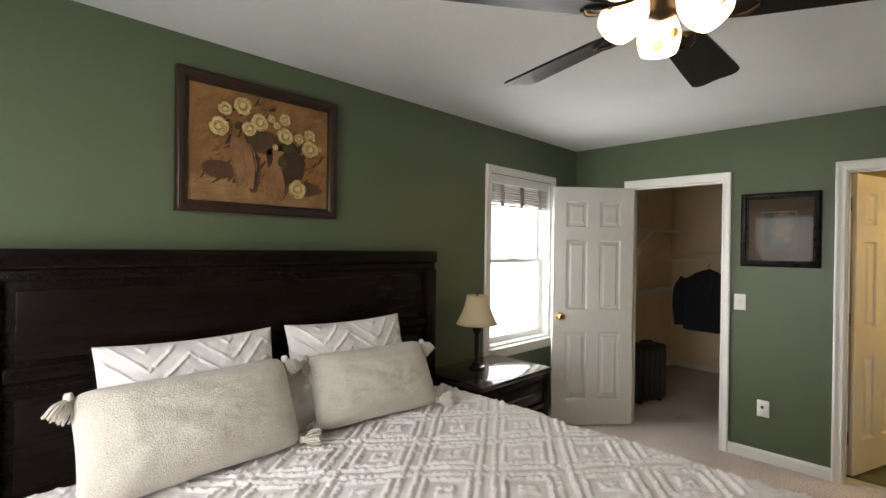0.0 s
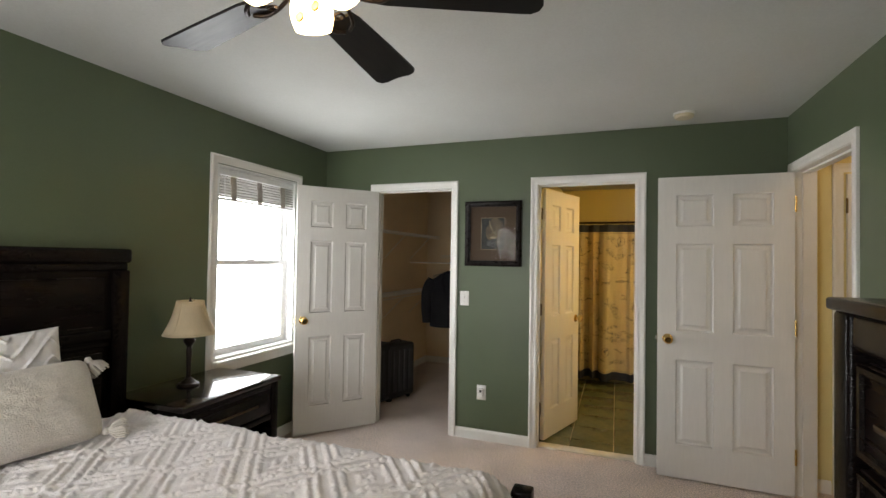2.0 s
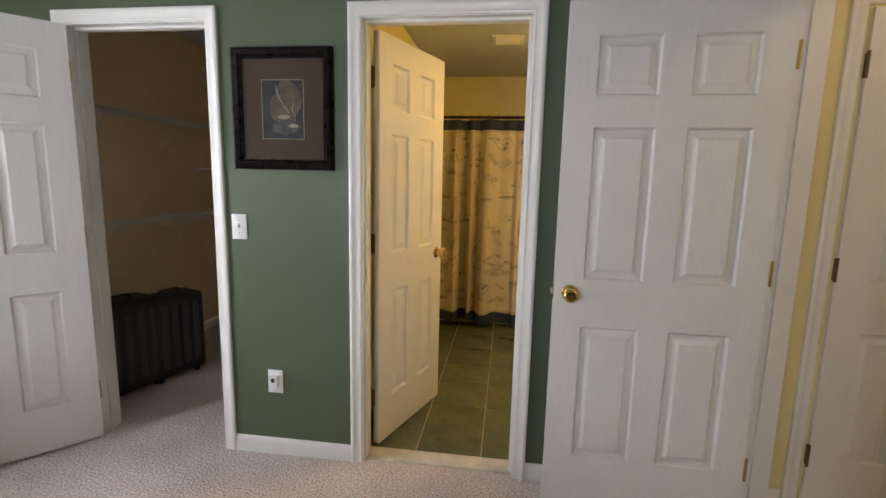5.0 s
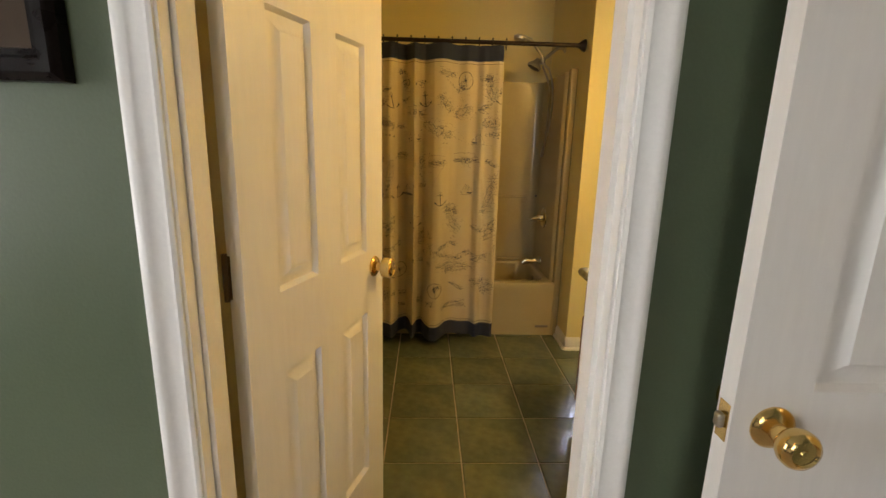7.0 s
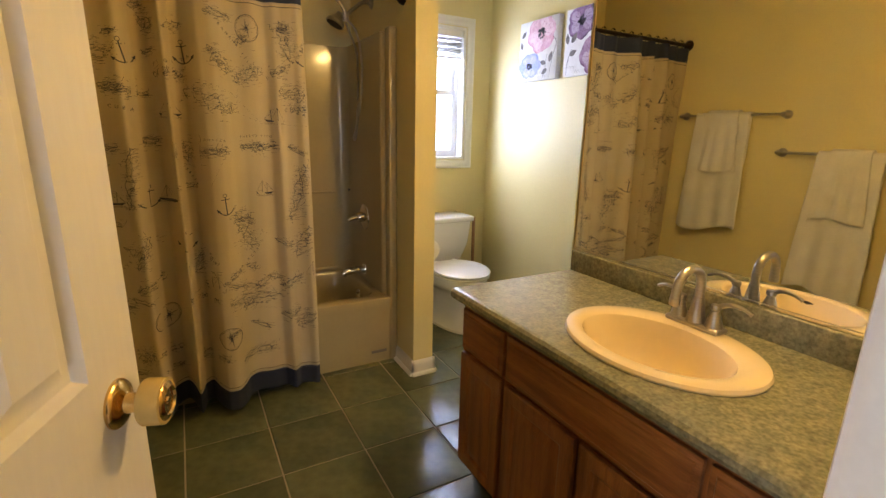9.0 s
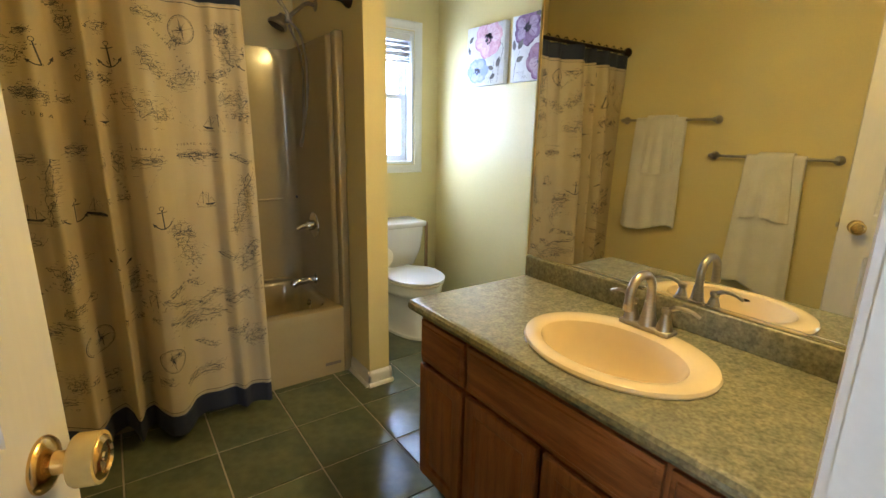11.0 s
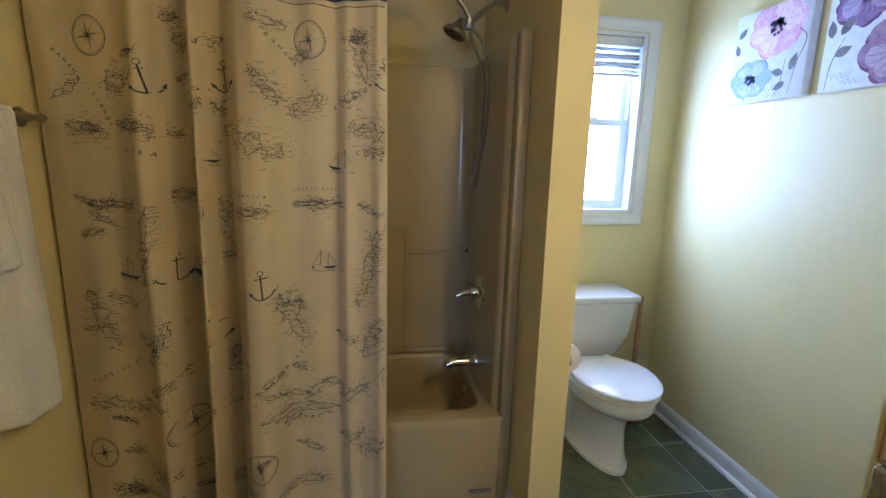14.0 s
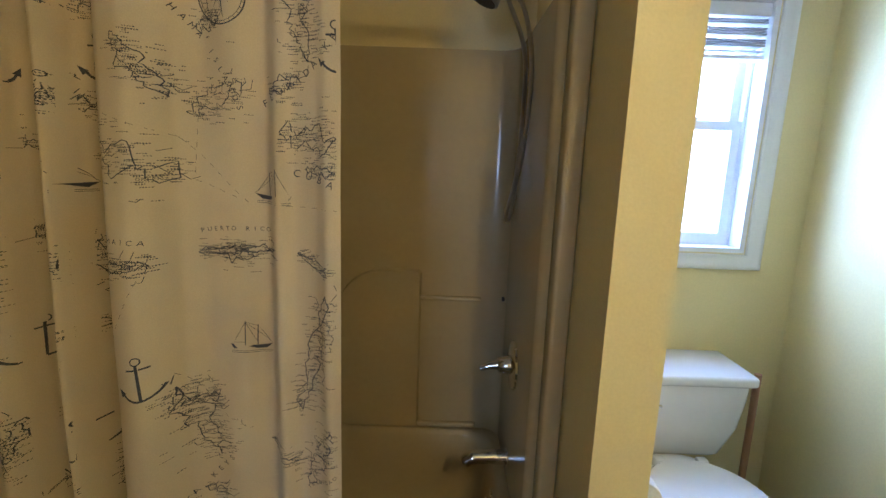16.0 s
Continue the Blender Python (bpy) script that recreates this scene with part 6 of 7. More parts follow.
for x, z in ((0.099, 1.673), (0.684, 1.696), (0.517, 0.398), (0.285, 0.497), (0.005, 0.40)):
    print_compass(x, z)
for x, z, a in ((0.542, 0.985, 0.05), (0.270, 1.016, 0.0), (0.389, 0.835, -0.05), (0.242, 1.562, 0.2), (0.905, 1.60, 0.1), (0.440, 1.58, 0.1)):
    print_anchor(x, z, 0.043, a)
for x, z, q in ((0.711, 1.022, 1), (0.150, 1.005, 1), (0.478, 0.628, -1), (0.905, 0.640, 1), (0.340, 1.005, 1), (0.772, 1.335, -1), (0.375, 1.345, 1)):
    print_ship(x, z, 0.040, q)
for x, z, w, h, t, r in ((0.515, 1.405, 0.19, 0.09, -0.45, 30), (0.850, 1.445, 0.12, 0.08, -0.2, 24), (0.665, 1.515, 0.12, 0.07, 0.5, 16), (0.065, 1.425, 0.12, 0.07, -0.2, 18),
                         (0.215, 1.435, 0.10, 0.06, -0.3, 20), (0.515, 1.205, 0.10, 0.035, 0.0, 18), (0.695, 1.225, 0.15, 0.035, 0.1, 24), (0.115, 1.215, 0.14, 0.035, 0.05, 20),
                         (0.610, 0.860, 0.19, 0.075, -1.25, 34), (0.050, 0.860, 0.19, 0.075, -1.2, 30), (0.640, 0.545, 0.24, 0.06, -0.08, 36), (0.075, 0.575, 0.20, 0.06, 0.0, 28),
                         (0.850, 1.02, 0.26, 0.06, 1.35, 34), (0.215, 1.10, 0.24, 0.05, 1.45, 26), (0.860, 0.79, 0.15, 0.06, 1.2, 20), (0.230, 0.80, 0.14, 0.05, 1.2, 18),
                         (0.560, 1.56, 0.12, 0.06, -1.0, 20), (0.825, 1.66, 0.16, 0.07, -1.3, 30), (0.800, 0.60, 0.10, 0.05, 0.4, 14), (0.640, 0.27, 0.16, 0.05, 0.1, 22),
                         (0.100, 0.27, 0.16, 0.05, 0.0, 22), (0.860, 0.40, 0.10, 0.08, 0.6, 20), (0.790, 0.44, 0.08, 0.05, 0.1, 12), (0.235, 0.66, 0.10, 0.05, 0.4, 16),
                         (0.420, 1.20, 0.09, 0.10, 0.2, 22), (0.290, 1.24, 0.07, 0.05, 0.0, 14), (0.430, 0.74, 0.10, 0.07, 0.5, 20), (0.440, 0.30, 0.12, 0.05, 0.0, 18), (0.190, 0.35, 0.07, 0.08, 0.3, 16), (0.160, 1.56, 0.07, 0.10, -0.6, 16), (0.325, 1.68, 0.05, 0.08, 0.3, 12)):
    print_island(x, z, w, h, int(x * 1000 + z * 77), t, r)
for args in (("CUBA", 0.855, 1.372, 0.020, -0.30, 2.0, -0.06), ("CUBA", 0.217, 1.366, 0.019, -0.18, 2.0, -0.05), ("JAMAICA", 0.515, 1.252, 0.0135, -0.05, 1.7, -0.04), ("PUERTO RICO", 0.690, 1.268, 0.0125, 0.06, 1.6, -0.02),
             ("BAHAMA ISLANDS", 0.655, 1.605, 0.0155, -0.95, 1.9, -0.04), ("BAHAMA", 0.03, 1.60, 0.015, -0.9, 1.9, -0.05), ("ISLANDS", 0.115, 1.49, 0.015, -1.1, 1.9, -0.05), ("FLORIDA KEYS", 0.585, 0.690, 0.0165, 0.62, 1.9, 0.05),
             ("FLORIDA KEYS", 0.10, 0.700, 0.016, 0.58, 1.9, 0.05), ("FLORIDA KEYS", 0.850, 1.570, 0.018, 0.72, 1.8, 0.06), ("FLORIDA", 0.400, 1.545, 0.017, 0.28, 1.9, 0.06), ("TRINIDAD", 0.865, 0.735, 0.011, 0.6, 1.6, 0.0), ("CARIBBEAN", 0.415, 1.13, 0.014, -1.0, 1.9, -0.03),
             ("CUBA", 0.655, 0.505, 0.016, -0.05, 2.0, 0.0), ("CUBA", 0.06, 0.53, 0.015, 0.0, 2.0, 0.0), ("ISLANDS", 0.815, 0.915, 0.011, -1.45, 1.7, 0.0), ("JAMAICA", 0.520, 1.215, 0.008, 0.0, 1.2, 0.0), ("PUERTO RICO", 0.700, 1.237, 0.007, 0.0, 1.1, 0.0), ("MATANZAS", 0.842, 1.455, 0.0065, -0.1, 1.2, 0.0), ("ORIENTE", 0.575, 1.362, 0.0075, 0.0, 1.2, 0.0), ("DOMINICA", 0.865, 1.06, 0.0065, 0.0, 1.1, 0.0), ("MARTINIQUE", 0.872, 1.015, 0.0065, 0.0, 1.1, 0.0)):
    print_words(*args)
rng_l = random.Random(11)
for k in range(46):
    x, z = rng_l.uniform(0.02, 0.88), rng_l.uniform(0.2, 1.74)
    print_island(x, z, rng_l.uniform(0.04, 0.10), rng_l.uniform(0.02, 0.05), 900 + k, rng_l.uniform(-0.6, 0.6), rng_l.randint(4, 9))
for pts in (((0.44, 1.50), (0.60, 1.44), (0.72, 1.32)), ((0.55, 1.18), (0.49, 1.06)), ((0.58, 0.98), (0.66, 0.86)), ((0.80, 1.32), (0.92, 1.31)), ((0.63, 1.48), (0.62, 1.36), (0.70, 1.33)), ((0.02, 1.36), (0.16, 1.30)), ((0.45, 0.98), (0.45, 0.70)), ((0.74, 0.62), (0.90, 0.56)), ((0.52, 0.50), (0.75, 0.47))):
    print_course(pts)

tagged(MAPS.done("printed_map", ct), kind="stuff")

# ---- vanity ----
VX, VZ = 1.224, 0.738
VY0, VY1 = 0.120, 1.328
van = thing("vanity_cabinet", "stained oak vanity cabinet with panelled doors and drawers", "vanity")
part("body", rbox(VX + 0.02, XV - 0.002, VY0, VY1, 0.095, 0.56, 0.002, 1), OAK, van)
for y0 in (VY0, VY1 - 0.016):
    part("end_panel", rbox(VX + 0.02, XV - 0.002, y0, y0 + 0.016, 0.56, VZ, 0.002, 1), OAK, van)
part("toe_kick", rbox(VX + 0.07, XV - 0.002, VY0, VY1 - 0.002, 0.0, 0.095, 0.002, 1), material("dark_toe_kick", (0.03, 0.014, 0.007), rough=0.6, scale=8), van)
for y0, y1 in ((VY0, VY0 + 0.03), (0.405, 0.45), (1.045, 1.085), (VY1 - 0.03, VY1)):
    part("stile", rbox(VX, VX + 0.021, y0, y1, 0.095, VZ, 0.002, 1), OAK, van)
for z0, z1 in ((0.095, 0.125), (0.545, 0.575), (VZ - 0.035, VZ)):
    part("rail", rbox(VX + 0.001, VX + 0.021, VY0 + 0.03, VY1 - 0.03, z0, z1, 0.002, 1), OAKH, van)


def cab_front(name, y0, y1, z0, z1, panel):
    """A door with a raised panel in a frame, or a drawer front with a stepped edge."""
    mat = OAK if panel else OAKH
    d = part(name, rbox(VX - 0.0115, VX - 0.001, y0 + 0.001, y1 - 0.001, z0 + 0.001, z1 - 0.001, 0.001, 1), mat, van)

    def rings(rows):
        bm = bmesh.new()
        loops = [[bm.verts.new((VX + x, yy, zz)) for yy, zz in ((y0 + k, z0 + k), (y1 - k, z0 + k), (y1 - k, z1 - k), (y0 + k, z1 - k))] for k, x in rows]
        bridge(bm, loops)
        return bm, loops

    if panel:
        part("frame", rings(((0, -0.002), (0, -0.0150), (0.004, -0.0190), (0.042, -0.0190), (0.047, -0.0165), (0.052, -0.0120), (0.054, -0.0112)))[0], mat, d)
        bm, loops = rings(((0.055, -0.0113), (0.058, -0.0122), (0.082, -0.0182), (0.086, -0.0184)))
    else:
        bm, loops = rings(((0, -0.002), (0, -0.0125), (0.005, -0.0150), (0.013, -0.0158), (0.017, -0.0195), (0.022, -0.0200)))
    bm.faces.new(loops[-1])
    part("panel", bm, mat, d)
    return d


cab_front("drawer", 1.075, 1.314, 0.562, 0.708, False)
cab_front("door", 1.075, 1.314, 0.108, 0.545, True)
cab_front("drawer", 0.435, 1.056, 0.562, 0.708, False)
cab_front("door", 0.755, 1.056, 0.108, 0.545, True)
cab_front("door", 0.435, 0.736, 0.108, 0.545, True)
for z0, z1 in ((0.562, 0.708), (0.342, 0.545), (0.108, 0.325)):
    cab_front("drawer", 0.140, 0.420, z0, z1, False)

ctp = thing("vanity_countertop", "mottled grey-green laminate countertop with a rolled edge", "countertop")
SCX, SCY, SRX, SRY = 1.440, 0.722, 0.205, 0.262      # sink
CXF, CYE, CTZ = 1.176, 1.348, 0.775
bm = bmesh.new()
prof = [(CXF + 0.06, CTZ - 0.038), (CXF + 0.02, CTZ - 0.038), (CXF + 0.006, CTZ - 0.034), (CXF, CTZ - 0.022), (CXF + 0.002, CTZ - 0.010), (CXF + 0.010, CTZ - 0.002), (CXF + 0.022, CTZ)]
rows = [[bm.verts.new((x, y, z)) for x, z in prof] for y in (0.118, CYE)]
for k in range(len(prof) - 1):
    bm.faces.new((rows[0][k], rows[0][k + 1], rows[1][k + 1], rows[1][k]))
bm.faces.new([bm.verts.new((XV - 0.002, CYE, CTZ - 0.038)), *rows[1], bm.verts.new((XV - 0.002, CYE, CTZ))])
# top sheet with the sink's hole
n = 64
hole = [bm.verts.new((SCX + (SRX - 0.02) * math.cos(2 * math.pi * k / n), SCY + (SRY - 0.02) * math.sin(2 * math.pi * k / n), CTZ)) for k in range(n)]
outer = []
ax0, ax1, ay0, ay1 = CXF + 0.022, XV - 0.002, 0.118, CYE
for k in range(n):
    c, s_ = math.cos(2 * math.pi * k / n), math.sin(2 * math.pi * k / n)
    tx = ((ax1 if c > 0 else ax0) - SCX) / c if abs(c) > 1e-6 else 1e9
    ty = ((ay1 if s_ > 0 else ay0) - SCY) / s_ if abs(s_) > 1e-6 else 1e9
    t = min(tx, ty)
    outer.append(bm.verts.new((SCX + c * t, SCY + s_ * t, CTZ)))
for k in range(n):
    j = (k + 1) % n
    bm.faces.new((hole[k], hole[j], outer[j], outer[k]))
corners = [(ax0, ay0), (ax1, ay0), (ax1, ay1), (ax0, ay1)]
for cx, cy in corners:
    near = sorted(outer, key=lambda v: (v.co.x - cx) ** 2 + (v.co.y - cy) ** 2)
    on_x = min((v for v in outer if abs(v.co.x - cx) < 1e-5), key=lambda v: abs(v.co.y - cy))
    on_y = min((v for v in outer if abs(v.co.y - cy) < 1e-5), key=lambda v: abs(v.co.x - cx))
    if on_x is not on_y:
        bm.faces.new((on_x, bm.verts.new((cx, cy, CTZ)), on_y))
part("top", bm, LAMINATE, ctp)
part("backsplash", rbox(XV - 0.023, XV - 0.002, 0.118, CYE + 0.004, CTZ - 0.002, 0.858, 0.006, 3), LAMINATE, ctp)

snk = thing("sink", "oval almond drop-in sink set in the countertop", "sink", pose(SCX, SCY, CTZ))
bm = bmesh.new()
rings = []
for rx, ry, z, dx in ((0.205, 0.262, 0.001, 0), (0.206, 0.263, 0.006, 0), (0.202, 0.259, 0.013, 0), (0.190, 0.247, 0.017, 0), (0.172, 0.230, 0.0175, -0.010), (0.152, 0.209, 0.0168, -0.018), (0.144, 0.201, 0.012, -0.020), (0.139, 0.195, -0.004, -0.021), (0.133, 0.187, -0.030, -0.021), (0.122, 0.170, -0.075, -0.022), (0.102, 0.140, -0.118, -0.022), (0.070, 0.090, -0.142, -0.022), (0.025, 0.027, -0.148, -0.022)):
    rings.append([bm.verts.new((dx + rx * math.cos(2 * math.pi * k / 64), ry * math.sin(2 * math.pi * k / 64), z)) for k in range(64)])
bridge(bm, rings)
part("basin", bm, ALMOND, snk)
part("drain", lathe([(0.0001, -0.143), (0.018, -0.143), (0.026, -0.144), (0.028, -0.148), (0.0001, -0.15)], 24, "z", None, (-0.022, 0, 0)), NICKEL, snk)
bm = lathe([(0.0001, 0.002), (0.010, 0.0015), (0.011, -0.004)], 20, "x")
bmesh.ops.scale(bm, vec=(1, 2.0, 1), verts=bm.verts[:])
part("overflow", bm, BLACK, snk, "dark oval overflow slot", pose(-0.1595, 0, -0.014))

fc = thing("sink_faucet", "brushed nickel gooseneck faucet with two lever handles", "faucet", pose(1.612, 0.735, CTZ + 0.016))
bm = rbox(-0.027, 0.027, -0.078, 0.078, 0, 0.016, 0.007, 3)
part("base_plate", bm, NICKEL, fc)
part("spout_base", lathe([(0.026, 0.014), (0.0245, 0.024), (0.019, 0.050), (0.0155, 0.072), (0.0145, 0.085)], 24), NICKEL, fc)
arc = [(0, 0, 0.05), (0, 0, 0.115)] + [(-0.052 + 0.052 * math.cos(radians(a)), 0, 0.118 + 0.052 * math.sin(radians(a))) for a in range(0, 181, 15)] + [(-0.106, 0, 0.095)]
part("spout", tube(arc, 0.0125, 16), NICKEL, fc)
part("aerator", lathe([(0.0001, 0.078), (0.0125, 0.078), (0.014, 0.082), (0.0135, 0.098)], 20, "z", None, (-0.1062, 0, 0)), NICKEL, fc)
for s in (-1, 1):
    h = part("handle", lathe([(0.0235, 0.014), (0.0225, 0.022), (0.0165, 0.042), (0.0115, 0.058), (0.0105, 0.062), (0.0145, 0.068), (0.0130, 0.078), (0.0001, 0.081)], 22, "z", None, (0, s * 0.051, 0)), NICKEL, fc)
    part("lever", tube(smooth_path([(0.002, s * 0.051, 0.072), (0.006, s * 0.080, 0.086), (0.010, s * 0.112, 0.086), (0.012, s * 0.136, 0.076)], 5), [0.007] * 5 + [0.006] * 5 + [0.005] * 6, 10), NICKEL, h)
part("lift_rod", tube([(0.022, 0, 0.014), (0.022, 0, 0.075)], 0.003, 8), NICKEL, fc)

mir = thing("wall_mirror", "large frameless wall mirror with a thin metal channel", "mirror")
bm = bmesh.new()
box(bm, XV - 0.0075, XV - 0.002, 0.130, 1.350, 0.866, 1.930)
part("glass", bm, MIRROR, mir)
part("channel", rbox(XV - 0.011, XV - 0.001, 0.126, 1.356, 0.8595, 0.868, 0.001, 1), CHROME, mir)
part("edge_strip", rbox(XV - 0.010, XV - 0.001, 1.3495, 1.3565, 0.866, 1.932, 0.001, 1), GOLD, mir)

vl = thing("vanity_light", "bronze bar light with three lit glass globes", "wall lamp", pose(XV, 0.74, 2.07))
part("back_plate", rbox(-0.022, 0, -0.32, 0.32, -0.055, 0.055, 0.006, 2), NICKEL, vl)
LIT = material("lit_globe_glass", (0.9, 0.85, 0.75), rough=0.4, scale=6, emit=(1.0, 0.64, 0.19), emit_strength=142.0)
for y in (-0.21, 0, 0.21):
    part("socket", lathe([(0.024, -0.02), (0.026, -0.05), (0.020, -0.055)], 20, "x", None, (0, y, 0)), NICKEL, vl)
    # unseen bell, added so that each globe throws its light mostly down
    part("blocking_cap", lathe([(0.020, 0.075), (0.040, 0.066), (0.058, 0.040), (0.066, 0.012), (0.064, 0.012), (0.056, 0.038), (0.038, 0.062), (0.018, 0.070)], 24, "z", None, (-0.105, y, 0)), NICKEL, vl, "nickel bell added to block light rising from the globe")
    part("globe", lathe([(0.020, -0.052)] + [(0.058 * math.sin(radians(a)), -0.105 + 0.058 * math.cos(radians(a))) for a in range(25, 176, 15)] + [(0.0001, -0.163)], 24, "x", None, (0, y, 0)), LIT, vl, "lit frosted globe")


# ---- toilet ----
def ellipse_ring(bm, cx, y0, y1, hw, z, n=40, egg=0.12):
    cy, hy = (y0 + y1) / 2, (y1 - y0) / 2
    out = []
    for k in range(n):
        a = 2 * math.pi * k / n
        s = math.sin(a)
        out.append(bm.verts.new((cx + hw * math.cos(a) * (1 + egg * s * 0.6), cy + hy * s, z)))
    return out


TCX = 1.955
toi = thing("toilet", "white porcelain toilet with the lid closed", "toilet")
bm = bmesh.new()
rings = [ellipse_ring(bm, TCX, y0, y1, hw, z) for y0, y1, hw, z in (
    (2.450, 3.0, 0.120, 0.0), (2.450, 3.0, 0.121, 0.018), (2.462, 2.99, 0.112, 0.030), (2.478, 2.98, 0.103, 0.10), (2.484, 2.97, 0.100, 0.20), (2.470, 2.95, 0.108, 0.250), (2.432, 2.93, 0.132, 0.283),
    (2.385, 2.905, 0.160, 0.308), (2.357, 2.89, 0.176, 0.328), (2.346, 2.88, 0.181, 0.345), (2.343, 2.88, 0.182, 0.384), (2.35, 2.87, 0.176, 0.392))]
bridge(bm, rings)
bm.faces.new(rings[-1])
part("bowl", bm, WHITEP, toi)
part("foot", rbox(TCX - 0.115, TCX + 0.115, 2.75, 3.03, 0.0, 0.33, 0.03, 3), WHITEP, toi)
for nm, z0, z1, hw, y0, mt in (("seat", 0.394, 0.412, 0.186, 2.338, material("ivory_seat_edge", (0.80, 0.76, 0.66), rough=0.25, scale=4)), ("lid", 0.414, 0.432, 0.188, 2.334, WHITEP)):
    bm = bmesh.new()
    rr = [ellipse_ring(bm, TCX, y0 + 0.006, 2.775, hw - 0.005, z0), ellipse_ring(bm, TCX, y0, 2.78, hw, z0 + 0.004), ellipse_ring(bm, TCX, y0, 2.78, hw, z1 - 0.006), ellipse_ring(bm, TCX, y0 + 0.010, 2.775, hw - 0.008, z1)]
    bridge(bm, rr)
    bm.faces.new(rr[0][::-1])
    bm.faces.new(rr[-1])
    part(nm, bm, mt, toi)
for s in (-1, 1):
    part("hinge", rbox(TCX + s * 0.075 - 0.018, TCX + s * 0.075 + 0.018, 2.765, 2.80, 0.394, 0.430, 0.006, 2), WHITEP, toi)
bm = bmesh.new()
rings = []
for hw, y0, z in ((0.170, 2.86, 0.395), (0.180, 2.845, 0.41), (0.215, 2.82, 0.52), (0.228, 2.808, 0.64), (0.230, 2.806, 0.69)):
    rings.append(rounded_ring(bm, TCX - hw, TCX + hw, y0, 3.045, 0.03, z, 6))
bridge(bm, rings)
bm.faces.new(rings[0][::-1])
bm.faces.new(rings[-1])
part("tank", bm, WHITEP, toi)
part("tank_lid", rbox(TCX - 0.243, TCX + 0.243, 2.792, 3.05, 0.688, 0.728, 0.014, 3), WHITEP, toi)
part("flush_lever", tube([(TCX - 0.15, 2.804, 0.63), (TCX - 0.15, 2.785, 0.63), (TCX - 0.09, 2.782, 0.622)], 0.006, 8), CHROME, toi)
part("bolt_cap", lathe([(0.014, 0), (0.014, 0.010), (0.008, 0.018), (0.0001, 0.019)], 14, "z", None, (TCX + 0.118, 2.72, 0.02)), WHITEP, toi)

tp = thing("toilet_paper", "white toilet paper roll on a wall holder", "toilet paper", pose(PX1 + 0.052, 2.315, 0.655))
bm = bmesh.new()
lathe([(0.020, -0.05), (0.056, -0.05), (0.058, -0.047), (0.058, 0.047), (0.056, 0.05), (0.020, 0.05)], 32, "y", bm)
for f in [f for f in bm.faces if len(f.verts) > 4]:
    bm.faces.remove(f)
part("roll", bm, PAPERW, tp)
part("core", lathe([(0.0205, -0.049), (0.0205, 0.049)], 24, "y"), CORE, tp)
part("spindle", tube([(0, -0.065, 0), (0, 0.065, 0)], 0.008, 10), CHROME, tp)
for s in (-1, 1):
    part("holder_post", rbox(-0.052, 0.012, s * 0.066 - 0.007, s * 0.066 + 0.007, -0.014, 0.014, 0.004, 2), CHROME, tp)

pl = thing("plunger", "plunger with a wooden stick behind the toilet", "plunger", pose(2.262, 2.90, 0))
part("stick", tube([(0, 0, 0.09), (-0.006, -0.005, 0.70)], 0.0125, 12), WOODL, pl)
part("cup", lathe([(0.068, 0.0), (0.070, 0.010), (0.060, 0.045), (0.030, 0.085), (0.018, 0.10), (0.0001, 0.102)], 28), material("red_brown_rubber", (0.10, 0.025, 0.018), rough=0.6, scale=9), pl)


# ---- towel bars and towels ----
def towel_bar(y0, y1, z):
    t = thing("towel_bar", "brushed nickel towel bar on the yellow wall", "towel bar", pose(WBX + 0.02, 0, 0), group="towel bars")
    part("bar", tube([(0.034, y0 - 0.015, z), (0.034, y1 + 0.015, z)], 0.0085, 14), NICKEL, t)
    for y in (y0, y1):
        part("post", lathe([(0.026, 0.0), (0.026, 0.006), (0.016, 0.014), (0.011, 0.03), (0.011, 0.046), (0.015, 0.055), (0.0001, 0.060)], 24, "x", None, (-0.0195, y, z)), NICKEL, t)
    return t


def towel(label, y0, y1, z, front, behind, off, seed, group):
    """A folded towel hung over a bar: down in front, over the top, down behind."""
    t = thing("towel", label, "towel", pose(WBX + 0.02, 0, 0), group=group)
    r = 0.012 + off
    total = front + math.pi * r + behind
    def fn(u, v):
        s = v * total
        y = y0 + (y1 - y0) * u
        if s < front:
            x, zz = 0.034 + r, z - (front - s)
            hang = (front - s) / front
        elif s < front + math.pi * r:
            a = (s - front) / r
            x, zz, hang = 0.034 + r * math.cos(a), z + r * math.sin(a), 0.0
        else:
            x, zz = 0.034 - r * 0.8, z - (s - front - math.pi * r)
            hang = 0.0
        wave = 0.012 * math.sin(u * 9 + seed) + 0.008 * math.sin(u * 21 + seed * 2)
        x += hang * wave * 1.1 + 0.008 * hang
        y += hang * 0.075 * (u - 0.4) + 0.006 * noise.noise((u * 4, v * 6, seed))
        zz += hang * 0.03 * math.sin(u * 5 + seed) * (1 if front > 0.4 else 0.4)
        return max(x, -0.012), y, zz + 0.003
    grid_object("towel_cloth", fn, 44, 70, TOWEL, "", t, 0.009)
    for dz in (0.035, 0.050):
        v0 = dz / total
        grid_object("towel_stripe", lambda u, v: Vector(fn(u, v0 + 0.004 * v)) + Vector((0.0052, 0, 0)), 44, 1, PAPERW, "", t)
    return t


